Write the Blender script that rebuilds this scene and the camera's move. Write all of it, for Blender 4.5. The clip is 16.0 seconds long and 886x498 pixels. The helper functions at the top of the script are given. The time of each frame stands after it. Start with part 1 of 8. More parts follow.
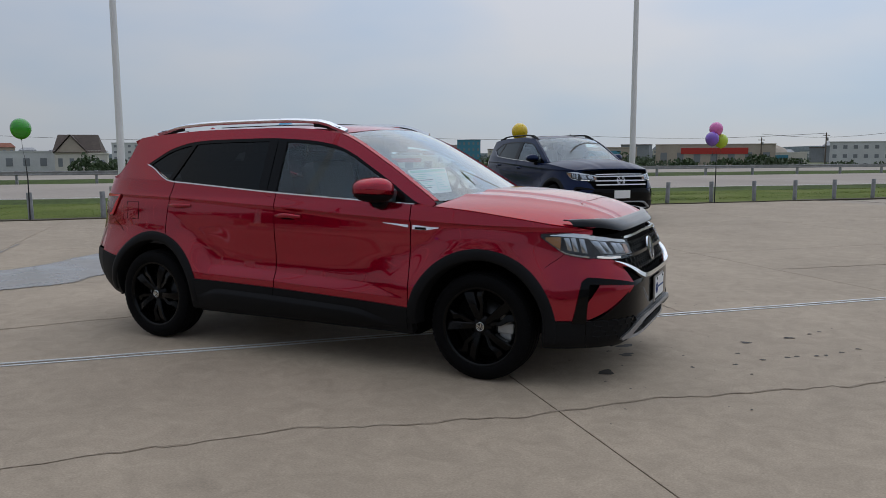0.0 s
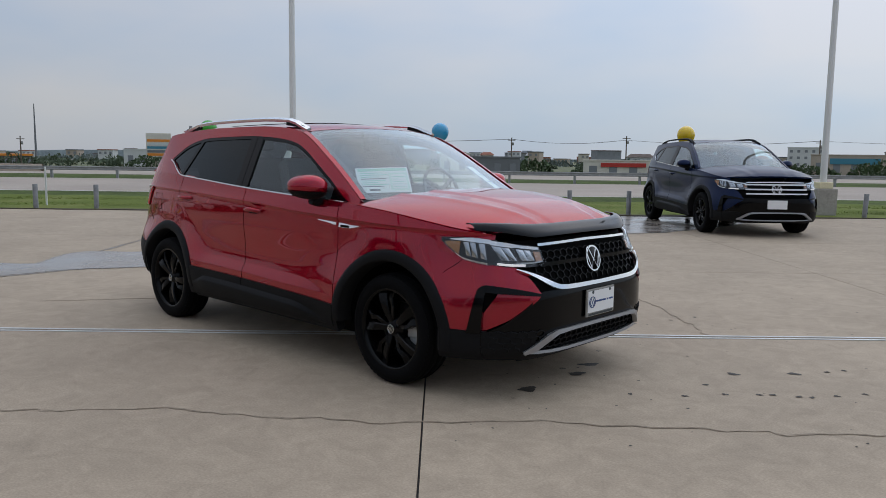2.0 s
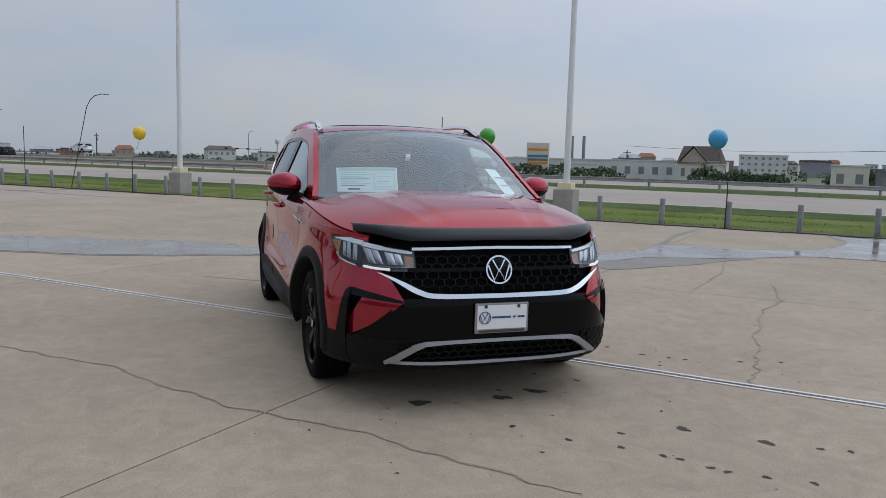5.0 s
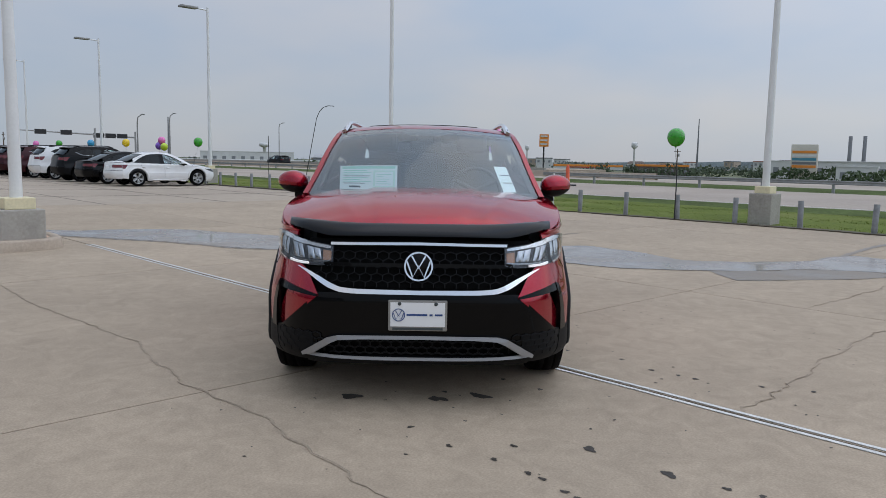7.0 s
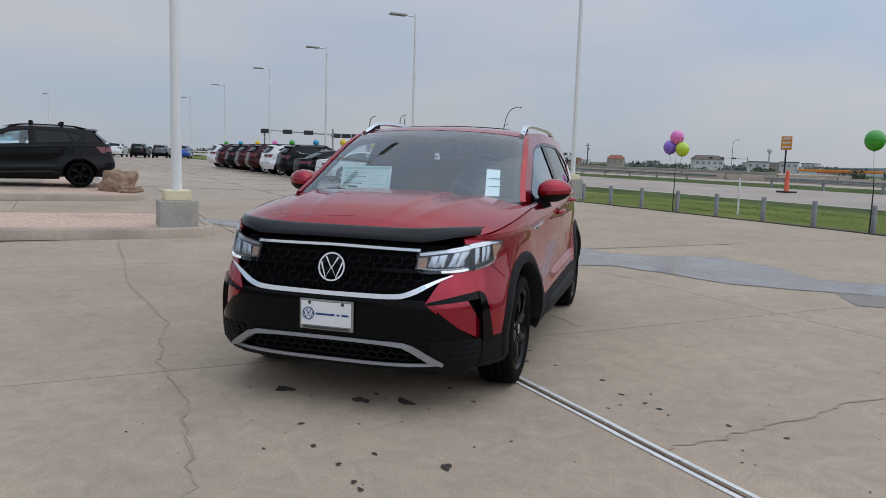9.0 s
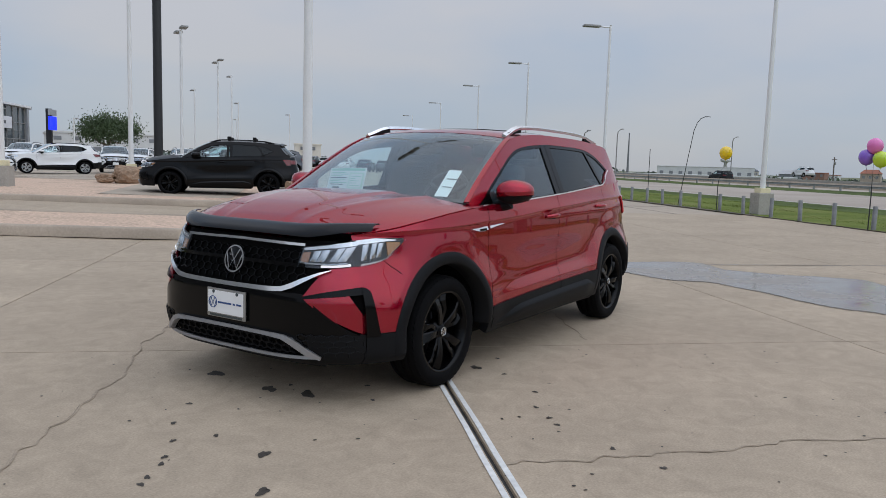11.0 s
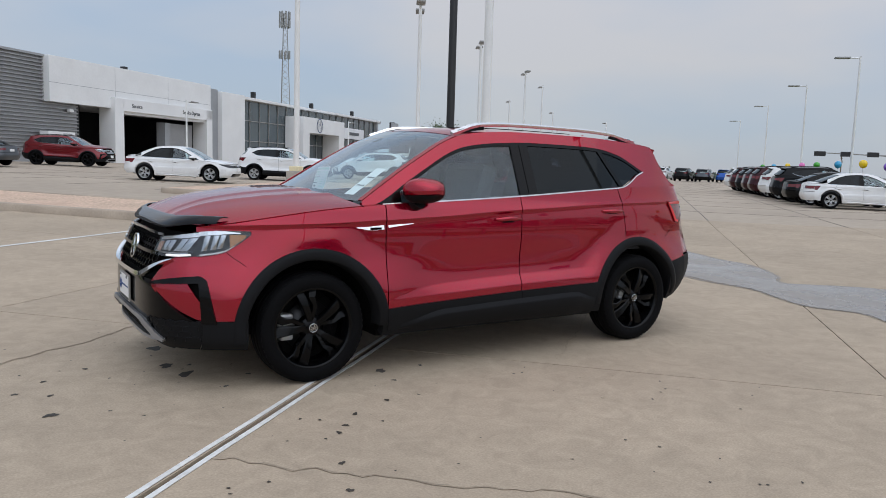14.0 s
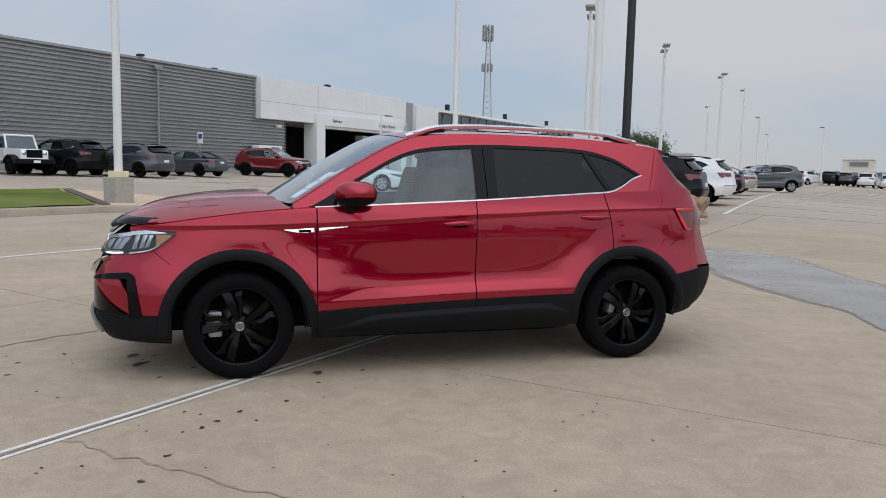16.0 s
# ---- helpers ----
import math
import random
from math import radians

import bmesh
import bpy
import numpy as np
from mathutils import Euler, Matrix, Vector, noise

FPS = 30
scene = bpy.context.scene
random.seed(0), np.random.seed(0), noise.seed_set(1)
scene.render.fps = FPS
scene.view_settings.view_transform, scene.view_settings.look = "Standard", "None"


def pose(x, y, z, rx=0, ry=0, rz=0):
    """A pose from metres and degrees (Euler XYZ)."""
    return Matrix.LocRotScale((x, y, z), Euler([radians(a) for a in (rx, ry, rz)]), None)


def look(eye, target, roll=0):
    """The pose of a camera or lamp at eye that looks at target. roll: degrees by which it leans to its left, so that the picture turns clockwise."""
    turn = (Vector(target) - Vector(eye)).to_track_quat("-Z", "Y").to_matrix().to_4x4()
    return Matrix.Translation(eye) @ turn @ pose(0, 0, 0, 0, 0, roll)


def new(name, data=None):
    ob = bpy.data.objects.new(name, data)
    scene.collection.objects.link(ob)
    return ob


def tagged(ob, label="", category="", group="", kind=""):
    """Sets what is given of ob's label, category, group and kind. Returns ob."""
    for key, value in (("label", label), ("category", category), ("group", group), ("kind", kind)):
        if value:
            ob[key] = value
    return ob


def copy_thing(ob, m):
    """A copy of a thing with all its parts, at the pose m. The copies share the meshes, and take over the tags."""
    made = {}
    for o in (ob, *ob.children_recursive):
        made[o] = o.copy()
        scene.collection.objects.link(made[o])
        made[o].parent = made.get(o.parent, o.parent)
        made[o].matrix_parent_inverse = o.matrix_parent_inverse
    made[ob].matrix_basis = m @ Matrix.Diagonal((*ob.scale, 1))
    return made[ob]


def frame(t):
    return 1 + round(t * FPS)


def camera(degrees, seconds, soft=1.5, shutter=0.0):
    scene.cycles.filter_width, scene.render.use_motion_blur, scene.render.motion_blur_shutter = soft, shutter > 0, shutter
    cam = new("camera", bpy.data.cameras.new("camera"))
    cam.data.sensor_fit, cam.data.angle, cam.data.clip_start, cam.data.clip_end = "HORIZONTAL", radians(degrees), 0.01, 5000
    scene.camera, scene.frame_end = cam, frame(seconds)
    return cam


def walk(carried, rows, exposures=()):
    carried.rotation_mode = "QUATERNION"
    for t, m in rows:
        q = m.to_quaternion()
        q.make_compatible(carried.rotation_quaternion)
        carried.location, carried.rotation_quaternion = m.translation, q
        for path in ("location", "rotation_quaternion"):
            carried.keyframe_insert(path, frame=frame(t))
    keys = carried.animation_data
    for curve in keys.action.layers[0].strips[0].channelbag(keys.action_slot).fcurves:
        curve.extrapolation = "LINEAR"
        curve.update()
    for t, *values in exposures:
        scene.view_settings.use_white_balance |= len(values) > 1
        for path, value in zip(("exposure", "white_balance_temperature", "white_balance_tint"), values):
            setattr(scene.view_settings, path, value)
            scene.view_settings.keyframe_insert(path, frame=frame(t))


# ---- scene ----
cam = camera(60.4, 16.0, 0.75)
PATH = [
    (0, (3.117, -5.067, 1.38), (2.255, -3.279, 1.134), -0.2),
    (0.5, (3.505, -4.845, 1.374), (2.522, -3.121, 1.126), 0.1),
    (1, (3.902, -4.557, 1.373), (2.791, -2.913, 1.124), 0.2),
    (1.5, (4.247, -4.282, 1.367), (3.024, -2.719, 1.119), 0.4),
    (2, (4.599, -3.938, 1.359), (3.251, -2.479, 1.12), 0.7),
    (2.5, (4.879, -3.614, 1.368), (3.429, -2.257, 1.132), 1.1),
    (3, (5.188, -3.228, 1.367), (3.63, -1.997, 1.13), 1.4),
    (3.5, (5.381, -2.861, 1.371), (3.733, -1.752, 1.133), 1.7),
    (4, (5.637, -2.439, 1.361), (3.894, -1.486, 1.125), 1.8),
    (4.5, (5.803, -2.044, 1.356), (3.988, -1.236, 1.12), 1.7),
    (7, (6.168, 0.091, 1.334), (4.182, 0.109, 1.101), 1.0),
    (7.5, (6.119, 0.47, 1.363), (4.138, 0.354, 1.118), 1.0),
    (8, (6.08, 0.93, 1.367), (4.115, 0.65, 1.127), 1.1),
    (8.5, (6.001, 1.316, 1.382), (4.061, 0.896, 1.138), 1.5),
    (11, (5.096, 3.297, 1.328), (3.432, 2.21, 1.107), 1.6),
    (11.5, (4.871, 3.668, 1.327), (3.279, 2.48, 1.098), 1.7),
    (12, (4.533, 4.018, 1.324), (3.036, 2.712, 1.094), 1.8),
    (12.5, (4.248, 4.31, 1.32), (2.844, 2.904, 1.096), 1.7),
    (13, (3.854, 4.619, 1.319), (2.564, 3.108, 1.091), 1.7),
    (13.5, (3.496, 4.824, 1.337), (2.314, 3.228, 1.105), 1.6),
    (14, (3.072, 5.052, 1.335), (2.015, 3.369, 1.112), 1.7),
    (14.5, (2.693, 5.194, 1.331), (1.752, 3.442, 1.117), 1.8),
    (15, (2.272, 5.403, 1.329), (1.462, 3.586, 1.118), 1.9),
    (15.5, (1.896, 5.533, 1.323), (1.197, 3.671, 1.112), 1.8),
    (16, (1.481, 5.638, 1.333), (0.908, 3.734, 1.122), 1.3),
]

EXPOSURES = [(0.0, -0.54, 6580, 11), (1.5, -0.36, 6540, 11), (3.5, -0.33, 6490, 11), (4.5, -0.31, 6470, 11), (7.0, -0.19, 6490, 11), (8.5, -0.19, 6500, 11), (11.0, -0.14, 6590, 11), (12.5, -0.16, 6650, 11), (13.5, -0.15, 6700, 11), (14.0, -0.02, 6720, 11), (15.0, -0.04, 6770, 11), (16.0, -0.02, 6810, 11)]
walk(cam, [(t, look(eye, target, roll)) for t, eye, target, roll in PATH], EXPOSURES)

# ---- sky and sun: a hazy morning under thin cloud ----
SUN_AZ, SUN_EL = 84.0, 52.0
world = bpy.data.worlds.new("hazy_sky")
scene.world = world
world.use_nodes = True
wt = world.node_tree
wt.nodes.clear()
w_out = wt.nodes.new("ShaderNodeOutputWorld")
w_bg = wt.nodes.new("ShaderNodeBackground")
w_sky = wt.nodes.new("ShaderNodeTexSky")
w_sky.sky_type = "NISHITA"
w_sky.sun_disc = False
w_sky.sun_elevation = radians(SUN_EL)
w_sky.sun_rotation = radians(90.0 - SUN_AZ)
w_sky.dust_density = 0.3
w_sky.air_density = 1.0
w_co = wt.nodes.new("ShaderNodeTexCoord")
w_map = wt.nodes.new("ShaderNodeMapping")
w_map.inputs["Scale"].default_value = (1.3, 1.3, 3.6)
w_noise = wt.nodes.new("ShaderNodeTexNoise")
w_noise.inputs["Scale"].default_value = 1.5
w_noise.inputs["Detail"].default_value = 4.0
w_noise.inputs["Roughness"].default_value = 0.48
w_ramp = wt.nodes.new("ShaderNodeValToRGB")
w_ramp.color_ramp.elements[0].position, w_ramp.color_ramp.elements[1].position = 0.36, 0.66
w_ramp.color_ramp.elements[0].color = (0.69, 0.87, 1.13, 1)
w_ramp.color_ramp.elements[1].color = (1.0, 1.02, 1.09, 1)
w_mix = wt.nodes.new("ShaderNodeMix")
w_mix.data_type = "RGBA"
w_mix.inputs[0].default_value = 0.86
w_veil = wt.nodes.new("ShaderNodeVectorMath")
w_veil.operation = "SCALE"
w_veil.inputs["Scale"].default_value = 5.25
wt.links.new(w_co.outputs["Generated"], w_map.inputs["Vector"])
wt.links.new(w_map.outputs["Vector"], w_noise.inputs["Vector"])
wt.links.new(w_noise.outputs["Fac"], w_ramp.inputs["Fac"])
wt.links.new(w_ramp.outputs["Color"], w_veil.inputs[0])
wt.links.new(w_veil.outputs["Vector"], w_mix.inputs[7])
wt.links.new(w_sky.outputs["Color"], w_mix.inputs[6])
# an overcast dome: brighter towards the zenith
w_sep = wt.nodes.new("ShaderNodeSeparateXYZ")
w_up = wt.nodes.new("ShaderNodeMapRange")
w_up.inputs["To Min"].default_value, w_up.inputs["To Max"].default_value = 1.0, 1.9
w_lift = wt.nodes.new("ShaderNodeVectorMath")
w_lift.operation = "SCALE"
wt.links.new(w_co.outputs["Generated"], w_sep.inputs["Vector"])
wt.links.new(w_sep.outputs["Z"], w_up.inputs["Value"])
wt.links.new(w_mix.outputs[2], w_lift.inputs[0])
wt.links.new(w_up.outputs["Result"], w_lift.inputs["Scale"])
# thin cloud glows towards the sun
w_dot = wt.nodes.new("ShaderNodeVectorMath")
w_dot.operation = "DOT_PRODUCT"
w_dot.inputs[1].default_value = (math.cos(radians(SUN_AZ)) * math.cos(radians(SUN_EL)), math.sin(radians(SUN_AZ)) * math.cos(radians(SUN_EL)), math.sin(radians(SUN_EL)))
w_sunny = wt.nodes.new("ShaderNodeMapRange")
w_sunny.inputs["From Min"].default_value, w_sunny.inputs["From Max"].default_value = -0.7, 1.0
w_glow = wt.nodes.new("ShaderNodeMath")
w_glow.operation = "POWER"
w_glow.inputs[1].default_value = 3.0
w_level = wt.nodes.new("ShaderNodeMapRange")
w_level.inputs["To Min"].default_value, w_level.inputs["To Max"].default_value = 0.92, 1.75
w_side = wt.nodes.new("ShaderNodeVectorMath")
w_side.operation = "SCALE"
wt.links.new(w_co.outputs["Generated"], w_dot.inputs[0])
wt.links.new(w_dot.outputs["Value"], w_sunny.inputs["Value"])
wt.links.new(w_lift.outputs["Vector"], w_side.inputs[0])
wt.links.new(w_sunny.outputs["Result"], w_glow.inputs[0])
wt.links.new(w_glow.outputs[0], w_level.inputs["Value"])
wt.links.new(w_level.outputs["Result"], w_side.inputs["Scale"])
wt.links.new(w_side.outputs["Vector"], w_bg.inputs["Color"])
w_bg.inputs["Strength"].default_value = 0.106
wt.links.new(w_bg.outputs["Background"], w_out.inputs["Surface"])

sun_data = bpy.data.lights.new("sun", "SUN")
sun_data.energy, sun_data.angle, sun_data.color = 0.55, radians(100.0), (1.0, 0.95, 0.88)
sun = new("sun", sun_data)
sun_way = Vector((math.cos(radians(SUN_AZ)) * math.cos(radians(SUN_EL)), math.sin(radians(SUN_AZ)) * math.cos(radians(SUN_EL)), math.sin(radians(SUN_EL))))
sun.matrix_world = look(sun_way * 60, (0, 0, 0))

# ---- materials ----
def material(name, colour, rough=0.5, metal=0.0, grain=0.0, grain_scale=40.0, patch=0.0, patch_scale=1.5, bump=0.0, coat=0.0, spec=0.5, tint=None, rough_var=0.0, spread=0.0, mottle=0.0):
    """A painted or mineral surface: fine grain and large blotches of lightness, with relief."""
    m = bpy.data.materials.new(name)
    m.use_nodes = True
    nt = m.node_tree
    b = nt.nodes["Principled BSDF"]
    b.inputs["Base Color"].default_value = (*colour, 1)
    b.inputs["Roughness"].default_value = rough
    b.inputs["Metallic"].default_value = metal
    b.inputs["Specular IOR Level"].default_value = spec
    if coat:
        b.inputs["Coat Weight"].default_value = coat
        b.inputs["Coat Roughness"].default_value = 0.015
    if not (grain or patch or bump or spread):
        return m
    co = nt.nodes.new("ShaderNodeTexCoord")
    fine = nt.nodes.new("ShaderNodeTexNoise")
    fine.inputs["Scale"].default_value, fine.inputs["Detail"].default_value = grain_scale, 6.0
    nt.links.new(co.outputs["Object"], fine.inputs["Vector"])
    wide = nt.nodes.new("ShaderNodeTexNoise")
    wide.inputs["Scale"].default_value, wide.inputs["Detail"].default_value = patch_scale, 5.0
    nt.links.new(co.outputs["Object"], wide.inputs["Vector"])

    def scaled(src, amount):
        n = nt.nodes.new("ShaderNodeMapRange")
        n.inputs["From Min"].default_value, n.inputs["From Max"].default_value = 0.25, 0.75
        n.inputs["To Min"].default_value, n.inputs["To Max"].default_value = 1 - amount, 1 + amount
        nt.links.new(src, n.inputs["Value"])
        return n.outputs["Result"]

    def times(a, c):
        n = nt.nodes.new("ShaderNodeMath")
        n.operation = "MULTIPLY"
        nt.links.new(a, n.inputs[0])
        nt.links.new(c, n.inputs[1])
        return n.outputs[0]
    total = times(scaled(fine.outputs["Fac"], grain), scaled(wide.outputs["Fac"], patch))
    if mottle:
        blot = nt.nodes.new("ShaderNodeTexNoise")
        blot.inputs["Scale"].default_value, blot.inputs["Detail"].default_value = 5.5, 9.0
        blot.inputs["Roughness"].default_value, blot.inputs["Distortion"].default_value = 0.68, 1.2
        nt.links.new(co.outputs["Object"], blot.inputs["Vector"])
        total = times(total, scaled(blot.outputs["Fac"], mottle))
    if spread:
        info = nt.nodes.new("ShaderNodeObjectInfo")
        n = nt.nodes.new("ShaderNodeMapRange")
        n.inputs["To Min"].default_value, n.inputs["To Max"].default_value = 1 - spread, 1 + spread
        nt.links.new(info.outputs["Random"], n.inputs["Value"])
        total = times(total, n.outputs["Result"])
    mul = nt.nodes.new("ShaderNodeVectorMath")
    mul.operation = "SCALE"
    mul.inputs[0].default_value = colour
    nt.links.new(total, mul.inputs["Scale"])
    last = mul.outputs["Vector"]
    if tint:
        mx = nt.nodes.new("ShaderNodeMix")
        mx.data_type = "RGBA"
        nt.links.new(last, mx.inputs[6])
        mx.inputs[7].default_value = (*tint, 1)
        rp = nt.nodes.new("ShaderNodeMapRange")
        rp.inputs["From Min"].default_value, rp.inputs["From Max"].default_value = 0.48, 0.72
        rp.inputs["To Max"].default_value = 0.8
        nt.links.new(wide.outputs["Fac"], rp.inputs["Value"])
        nt.links.new(rp.outputs["Result"], mx.inputs[0])
        last = mx.outputs[2]
    nt.links.new(last, b.inputs["Base Color"])
    if rough_var:
        rv = nt.nodes.new("ShaderNodeMapRange")
        rv.inputs["From Min"].default_value, rv.inputs["From Max"].default_value = 0.3, 0.7
        rv.inputs["To Min"].default_value, rv.inputs["To Max"].default_value = max(0.0, rough - rough_var), min(1.0, rough + rough_var)
        nt.links.new(wide.outputs["Fac"], rv.inputs["Value"])
        nt.links.new(rv.outputs["Result"], b.inputs["Roughness"])
    if bump:
        bp = nt.nodes.new("ShaderNodeBump")
        bp.inputs["Strength"].default_value, bp.inputs["Distance"].default_value = bump, 0.004
        nt.links.new(fine.outputs["Fac"], bp.inputs["Height"])
        nt.links.new(bp.outputs["Normal"], b.inputs["Normal"])
    return m


def car_paint(name, colour, metal=0.35, dust=0.05):
    m = material(name, colour, 0.36, metal * 1.3, grain=0.05, grain_scale=900.0, patch=dust, patch_scale=2.2, coat=1.0, spec=0.1)
    return m


def glass(name, through_tint, gloss_rough=0.0, ior=1.5, faces=2):
    """A pane: tinted see-through with a mirror reflection that grows towards grazing angles."""
    m = bpy.data.materials.new(name)
    m.use_nodes = True
    nt = m.node_tree
    nt.nodes.clear()
    out = nt.nodes.new("ShaderNodeOutputMaterial")
    tr = nt.nodes.new("ShaderNodeBsdfTransparent")
    tr.inputs["Color"].default_value = (*through_tint, 1)
    gl = nt.nodes.new("ShaderNodeBsdfGlossy")
    gl.inputs["Roughness"].default_value = gloss_rough
    gl.inputs["Color"].default_value = (0.90, 0.97, 1.0, 1)
    # the same reflection from inside and outside: f0 + (1 - f0) * (1 - cos) ** 5
    f0 = ((ior - 1) / (ior + 1)) ** 2
    lw = nt.nodes.new("ShaderNodeLayerWeight")
    lw.inputs["Blend"].default_value = 0.5
    fifth = nt.nodes.new("ShaderNodeMath")
    fifth.operation = "POWER"
    fifth.inputs[1].default_value = 5.0
    fr = nt.nodes.new("ShaderNodeMapRange")
    fr.inputs["To Min"].default_value, fr.inputs["To Max"].default_value = f0, 1.0
    nt.links.new(lw.outputs["Facing"], fifth.inputs[0])
    nt.links.new(fifth.outputs[0], fr.inputs["Value"])
    mx = nt.nodes.new("ShaderNodeMixShader")
    # both faces of a clear pane reflect: 1 - (1 - F) ** faces
    keep = nt.nodes.new("ShaderNodeMath")
    keep.operation = "SUBTRACT"
    keep.inputs[0].default_value = 1.0
    power = nt.nodes.new("ShaderNodeMath")
    power.operation = "POWER"
    power.inputs[1].default_value = faces
    gloss = nt.nodes.new("ShaderNodeMath")
    gloss.operation = "SUBTRACT"
    gloss.inputs[0].default_value = 1.0
    nt.links.new(fr.outputs["Result"], keep.inputs[1])
    nt.links.new(keep.outputs[0], power.inputs[0])
    nt.links.new(power.outputs[0], gloss.inputs[1])
    nt.links.new(gloss.outputs[0], mx.inputs[0])
    nt.links.new(tr.outputs["BSDF"], mx.inputs[1])
    nt.links.new(gl.outputs["BSDF"], mx.inputs[2])
    nt.links.new(mx.outputs["Shader"], out.inputs["Surface"])
    return m


def glow(name, colour, strength):
    m = bpy.data.materials.new(name)
    m.use_nodes = True
    b = m.node_tree.nodes["Principled BSDF"]
    b.inputs["Base Color"].default_value = (*colour, 1)
    b.inputs["Emission Color"].default_value = (*colour, 1)
    b.inputs["Emission Strength"].default_value = strength
    return m


CONCRETE = material("concrete", (0.365, 0.290, 0.211), 0.82, grain=0.17, grain_scale=90.0, patch=0.11, patch_scale=0.7, bump=0.04, spread=0.035, mottle=0.17, spec=0.3)
CONCRETE_FAR = material("concrete_far", (0.375, 0.31, 0.242), 0.85, grain=0.1, grain_scale=3.0, patch=0.14, patch_scale=0.12, bump=0.2, spec=0.25)
ROAD = material("road_concrete", (0.355, 0.30, 0.25), 0.85, grain=0.1, grain_scale=6.0, patch=0.15, patch_scale=0.15, bump=0.2, spec=0.25)
JOINT = material("joint_sealant", (0.045, 0.042, 0.04), 0.7, grain=0.3, grain_scale=20, patch=0.25, patch_scale=2.0)
CRACK = material("crack_shadow", (0.285, 0.227, 0.166), 0.9, grain=0.3, grain_scale=30, patch=0.3, patch_scale=2.5)
CRACK_EDGE = material("worn_crack_edge", (0.335, 0.266, 0.194), 0.9, grain=0.2, grain_scale=40, patch=0.15, patch_scale=3)
DRIP = material("oil_drip", (0.055, 0.046, 0.038), 0.6, spec=0.2, grain=0.3, grain_scale=60, patch=0.2, patch_scale=8)
DAMP = material("damp_concrete", (0.20, 0.163, 0.125), 0.48, grain=0.12, grain_scale=26, patch=0.2, patch_scale=1.2, bump=0.15, rough_var=0.15)
WATER = material("standing_water", (0.185, 0.156, 0.130), 0.24, grain=0.14, grain_scale=7, patch=0.35, patch_scale=1.0, spec=0.8, rough_var=0.19)
LINE_WHITE = material("line_paint", (0.62, 0.61, 0.58), 0.7, grain=0.12, grain_scale=30, patch=0.18, patch_scale=3.0, bump=0.2)
KERB = material("kerb_concrete", (0.36, 0.292, 0.224), 0.85, grain=0.12, grain_scale=30, patch=0.2, patch_scale=1.2, bump=0.3)
GRAVEL = material("pink_gravel", (0.54, 0.385, 0.28), 0.95, grain=0.4, grain_scale=16, patch=0.25, patch_scale=0.6, bump=1.0, tint=(0.44, 0.30, 0.22))
SOIL = material("soil", (0.085, 0.07, 0.045), 0.95, grain=0.3, grain_scale=14, patch=0.3, patch_scale=1.0, bump=0.8)
GRASS = material("grass", (0.118, 0.150, 0.030), 0.9, grain=0.35, grain_scale=22, patch=0.35, patch_scale=0.45, bump=0.9, spec=0.08, tint=(0.155, 0.155, 0.055))
FAR_GRASS = material("rough_grass", (0.105, 0.12, 0.05), 0.9, grain=0.35, grain_scale=6, patch=0.35, patch_scale=0.12, bump=0.8, tint=(0.16, 0.14, 0.07))
LEAF = material("leaf", (0.05, 0.08, 0.028), 0.7, grain=0.3, grain_scale=5, patch=0.3, patch_scale=0.6)
# leaves greyed and lightened with distance: haze mixed into the next two colours
LEAF_HAZED = material("hazed_far_leaf", (0.12, 0.145, 0.125), 0.85, grain=0.3, grain_scale=2, patch=0.3, patch_scale=0.2)
LEAF_TOWN_HAZED = material("hazed_town_leaf", (0.075, 0.10, 0.055), 0.8, grain=0.3, grain_scale=3, patch=0.35, patch_scale=0.3)
BANK = material("bank_weeds_ground", (0.068, 0.092, 0.027), 0.95, spec=0.1, grain=0.4, grain_scale=8, patch=0.35, patch_scale=0.5, bump=0.9)
# green hills paled to blue-grey: distance haze put into the base colour
HAZED_HILL = material("hazed_far_hill", (0.27, 0.31, 0.33), 0.95, grain=0.2, grain_scale=0.3, patch=0.2, patch_scale=0.02)
BARK = material("bark", (0.13, 0.10, 0.075), 0.9, grain=0.3, grain_scale=12, patch=0.2, patch_scale=2, bump=0.8)
GALV = material("galvanised_steel", (0.42, 0.43, 0.43), 0.5, 0.55, grain=0.12, grain_scale=18, patch=0.16, patch_scale=2.5)
GALV_DULL = material("weathered_steel", (0.30, 0.30, 0.29), 0.62, 0.3, grain=0.16, grain_scale=20, patch=0.22, patch_scale=3.0)
POST_STEEL = material("post_steel", (0.20, 0.20, 0.195), 0.6, 0.3, grain=0.2, grain_scale=14, patch=0.3, patch_scale=3.0)
POLE_WHITE = material("white_pole_paint", (0.70, 0.70, 0.68), 0.45, grain=0.04, grain_scale=30, patch=0.07, patch_scale=1.2)
POLE_BLACK = material("black_pole_paint", (0.012, 0.012, 0.013), 0.45, grain=0.1, grain_scale=30, patch=0.1, patch_scale=1.0)
CREAM = material("cream_cap", (0.70, 0.62, 0.40), 0.6, grain=0.08, grain_scale=30, patch=0.1, patch_scale=3)
BLOCK = material("cast_block", (0.37, 0.345, 0.30), 0.9, grain=0.14, grain_scale=22, patch=0.22, patch_scale=2.2, bump=0.5, tint=(0.30, 0.28, 0.25))
ROCK = material("boulder_rock", (0.30, 0.20, 0.13), 0.9, grain=0.3, grain_scale=9, patch=0.3, patch_scale=1.6, bump=1.0, tint=(0.20, 0.13, 0.08))
RED = material("red_paint", (0.325, 0.0020, 0.0185), 0.20, 0.70, grain=0.06, grain_scale=900.0, patch=0.04, patch_scale=2.2, coat=1.0, spec=0.1)
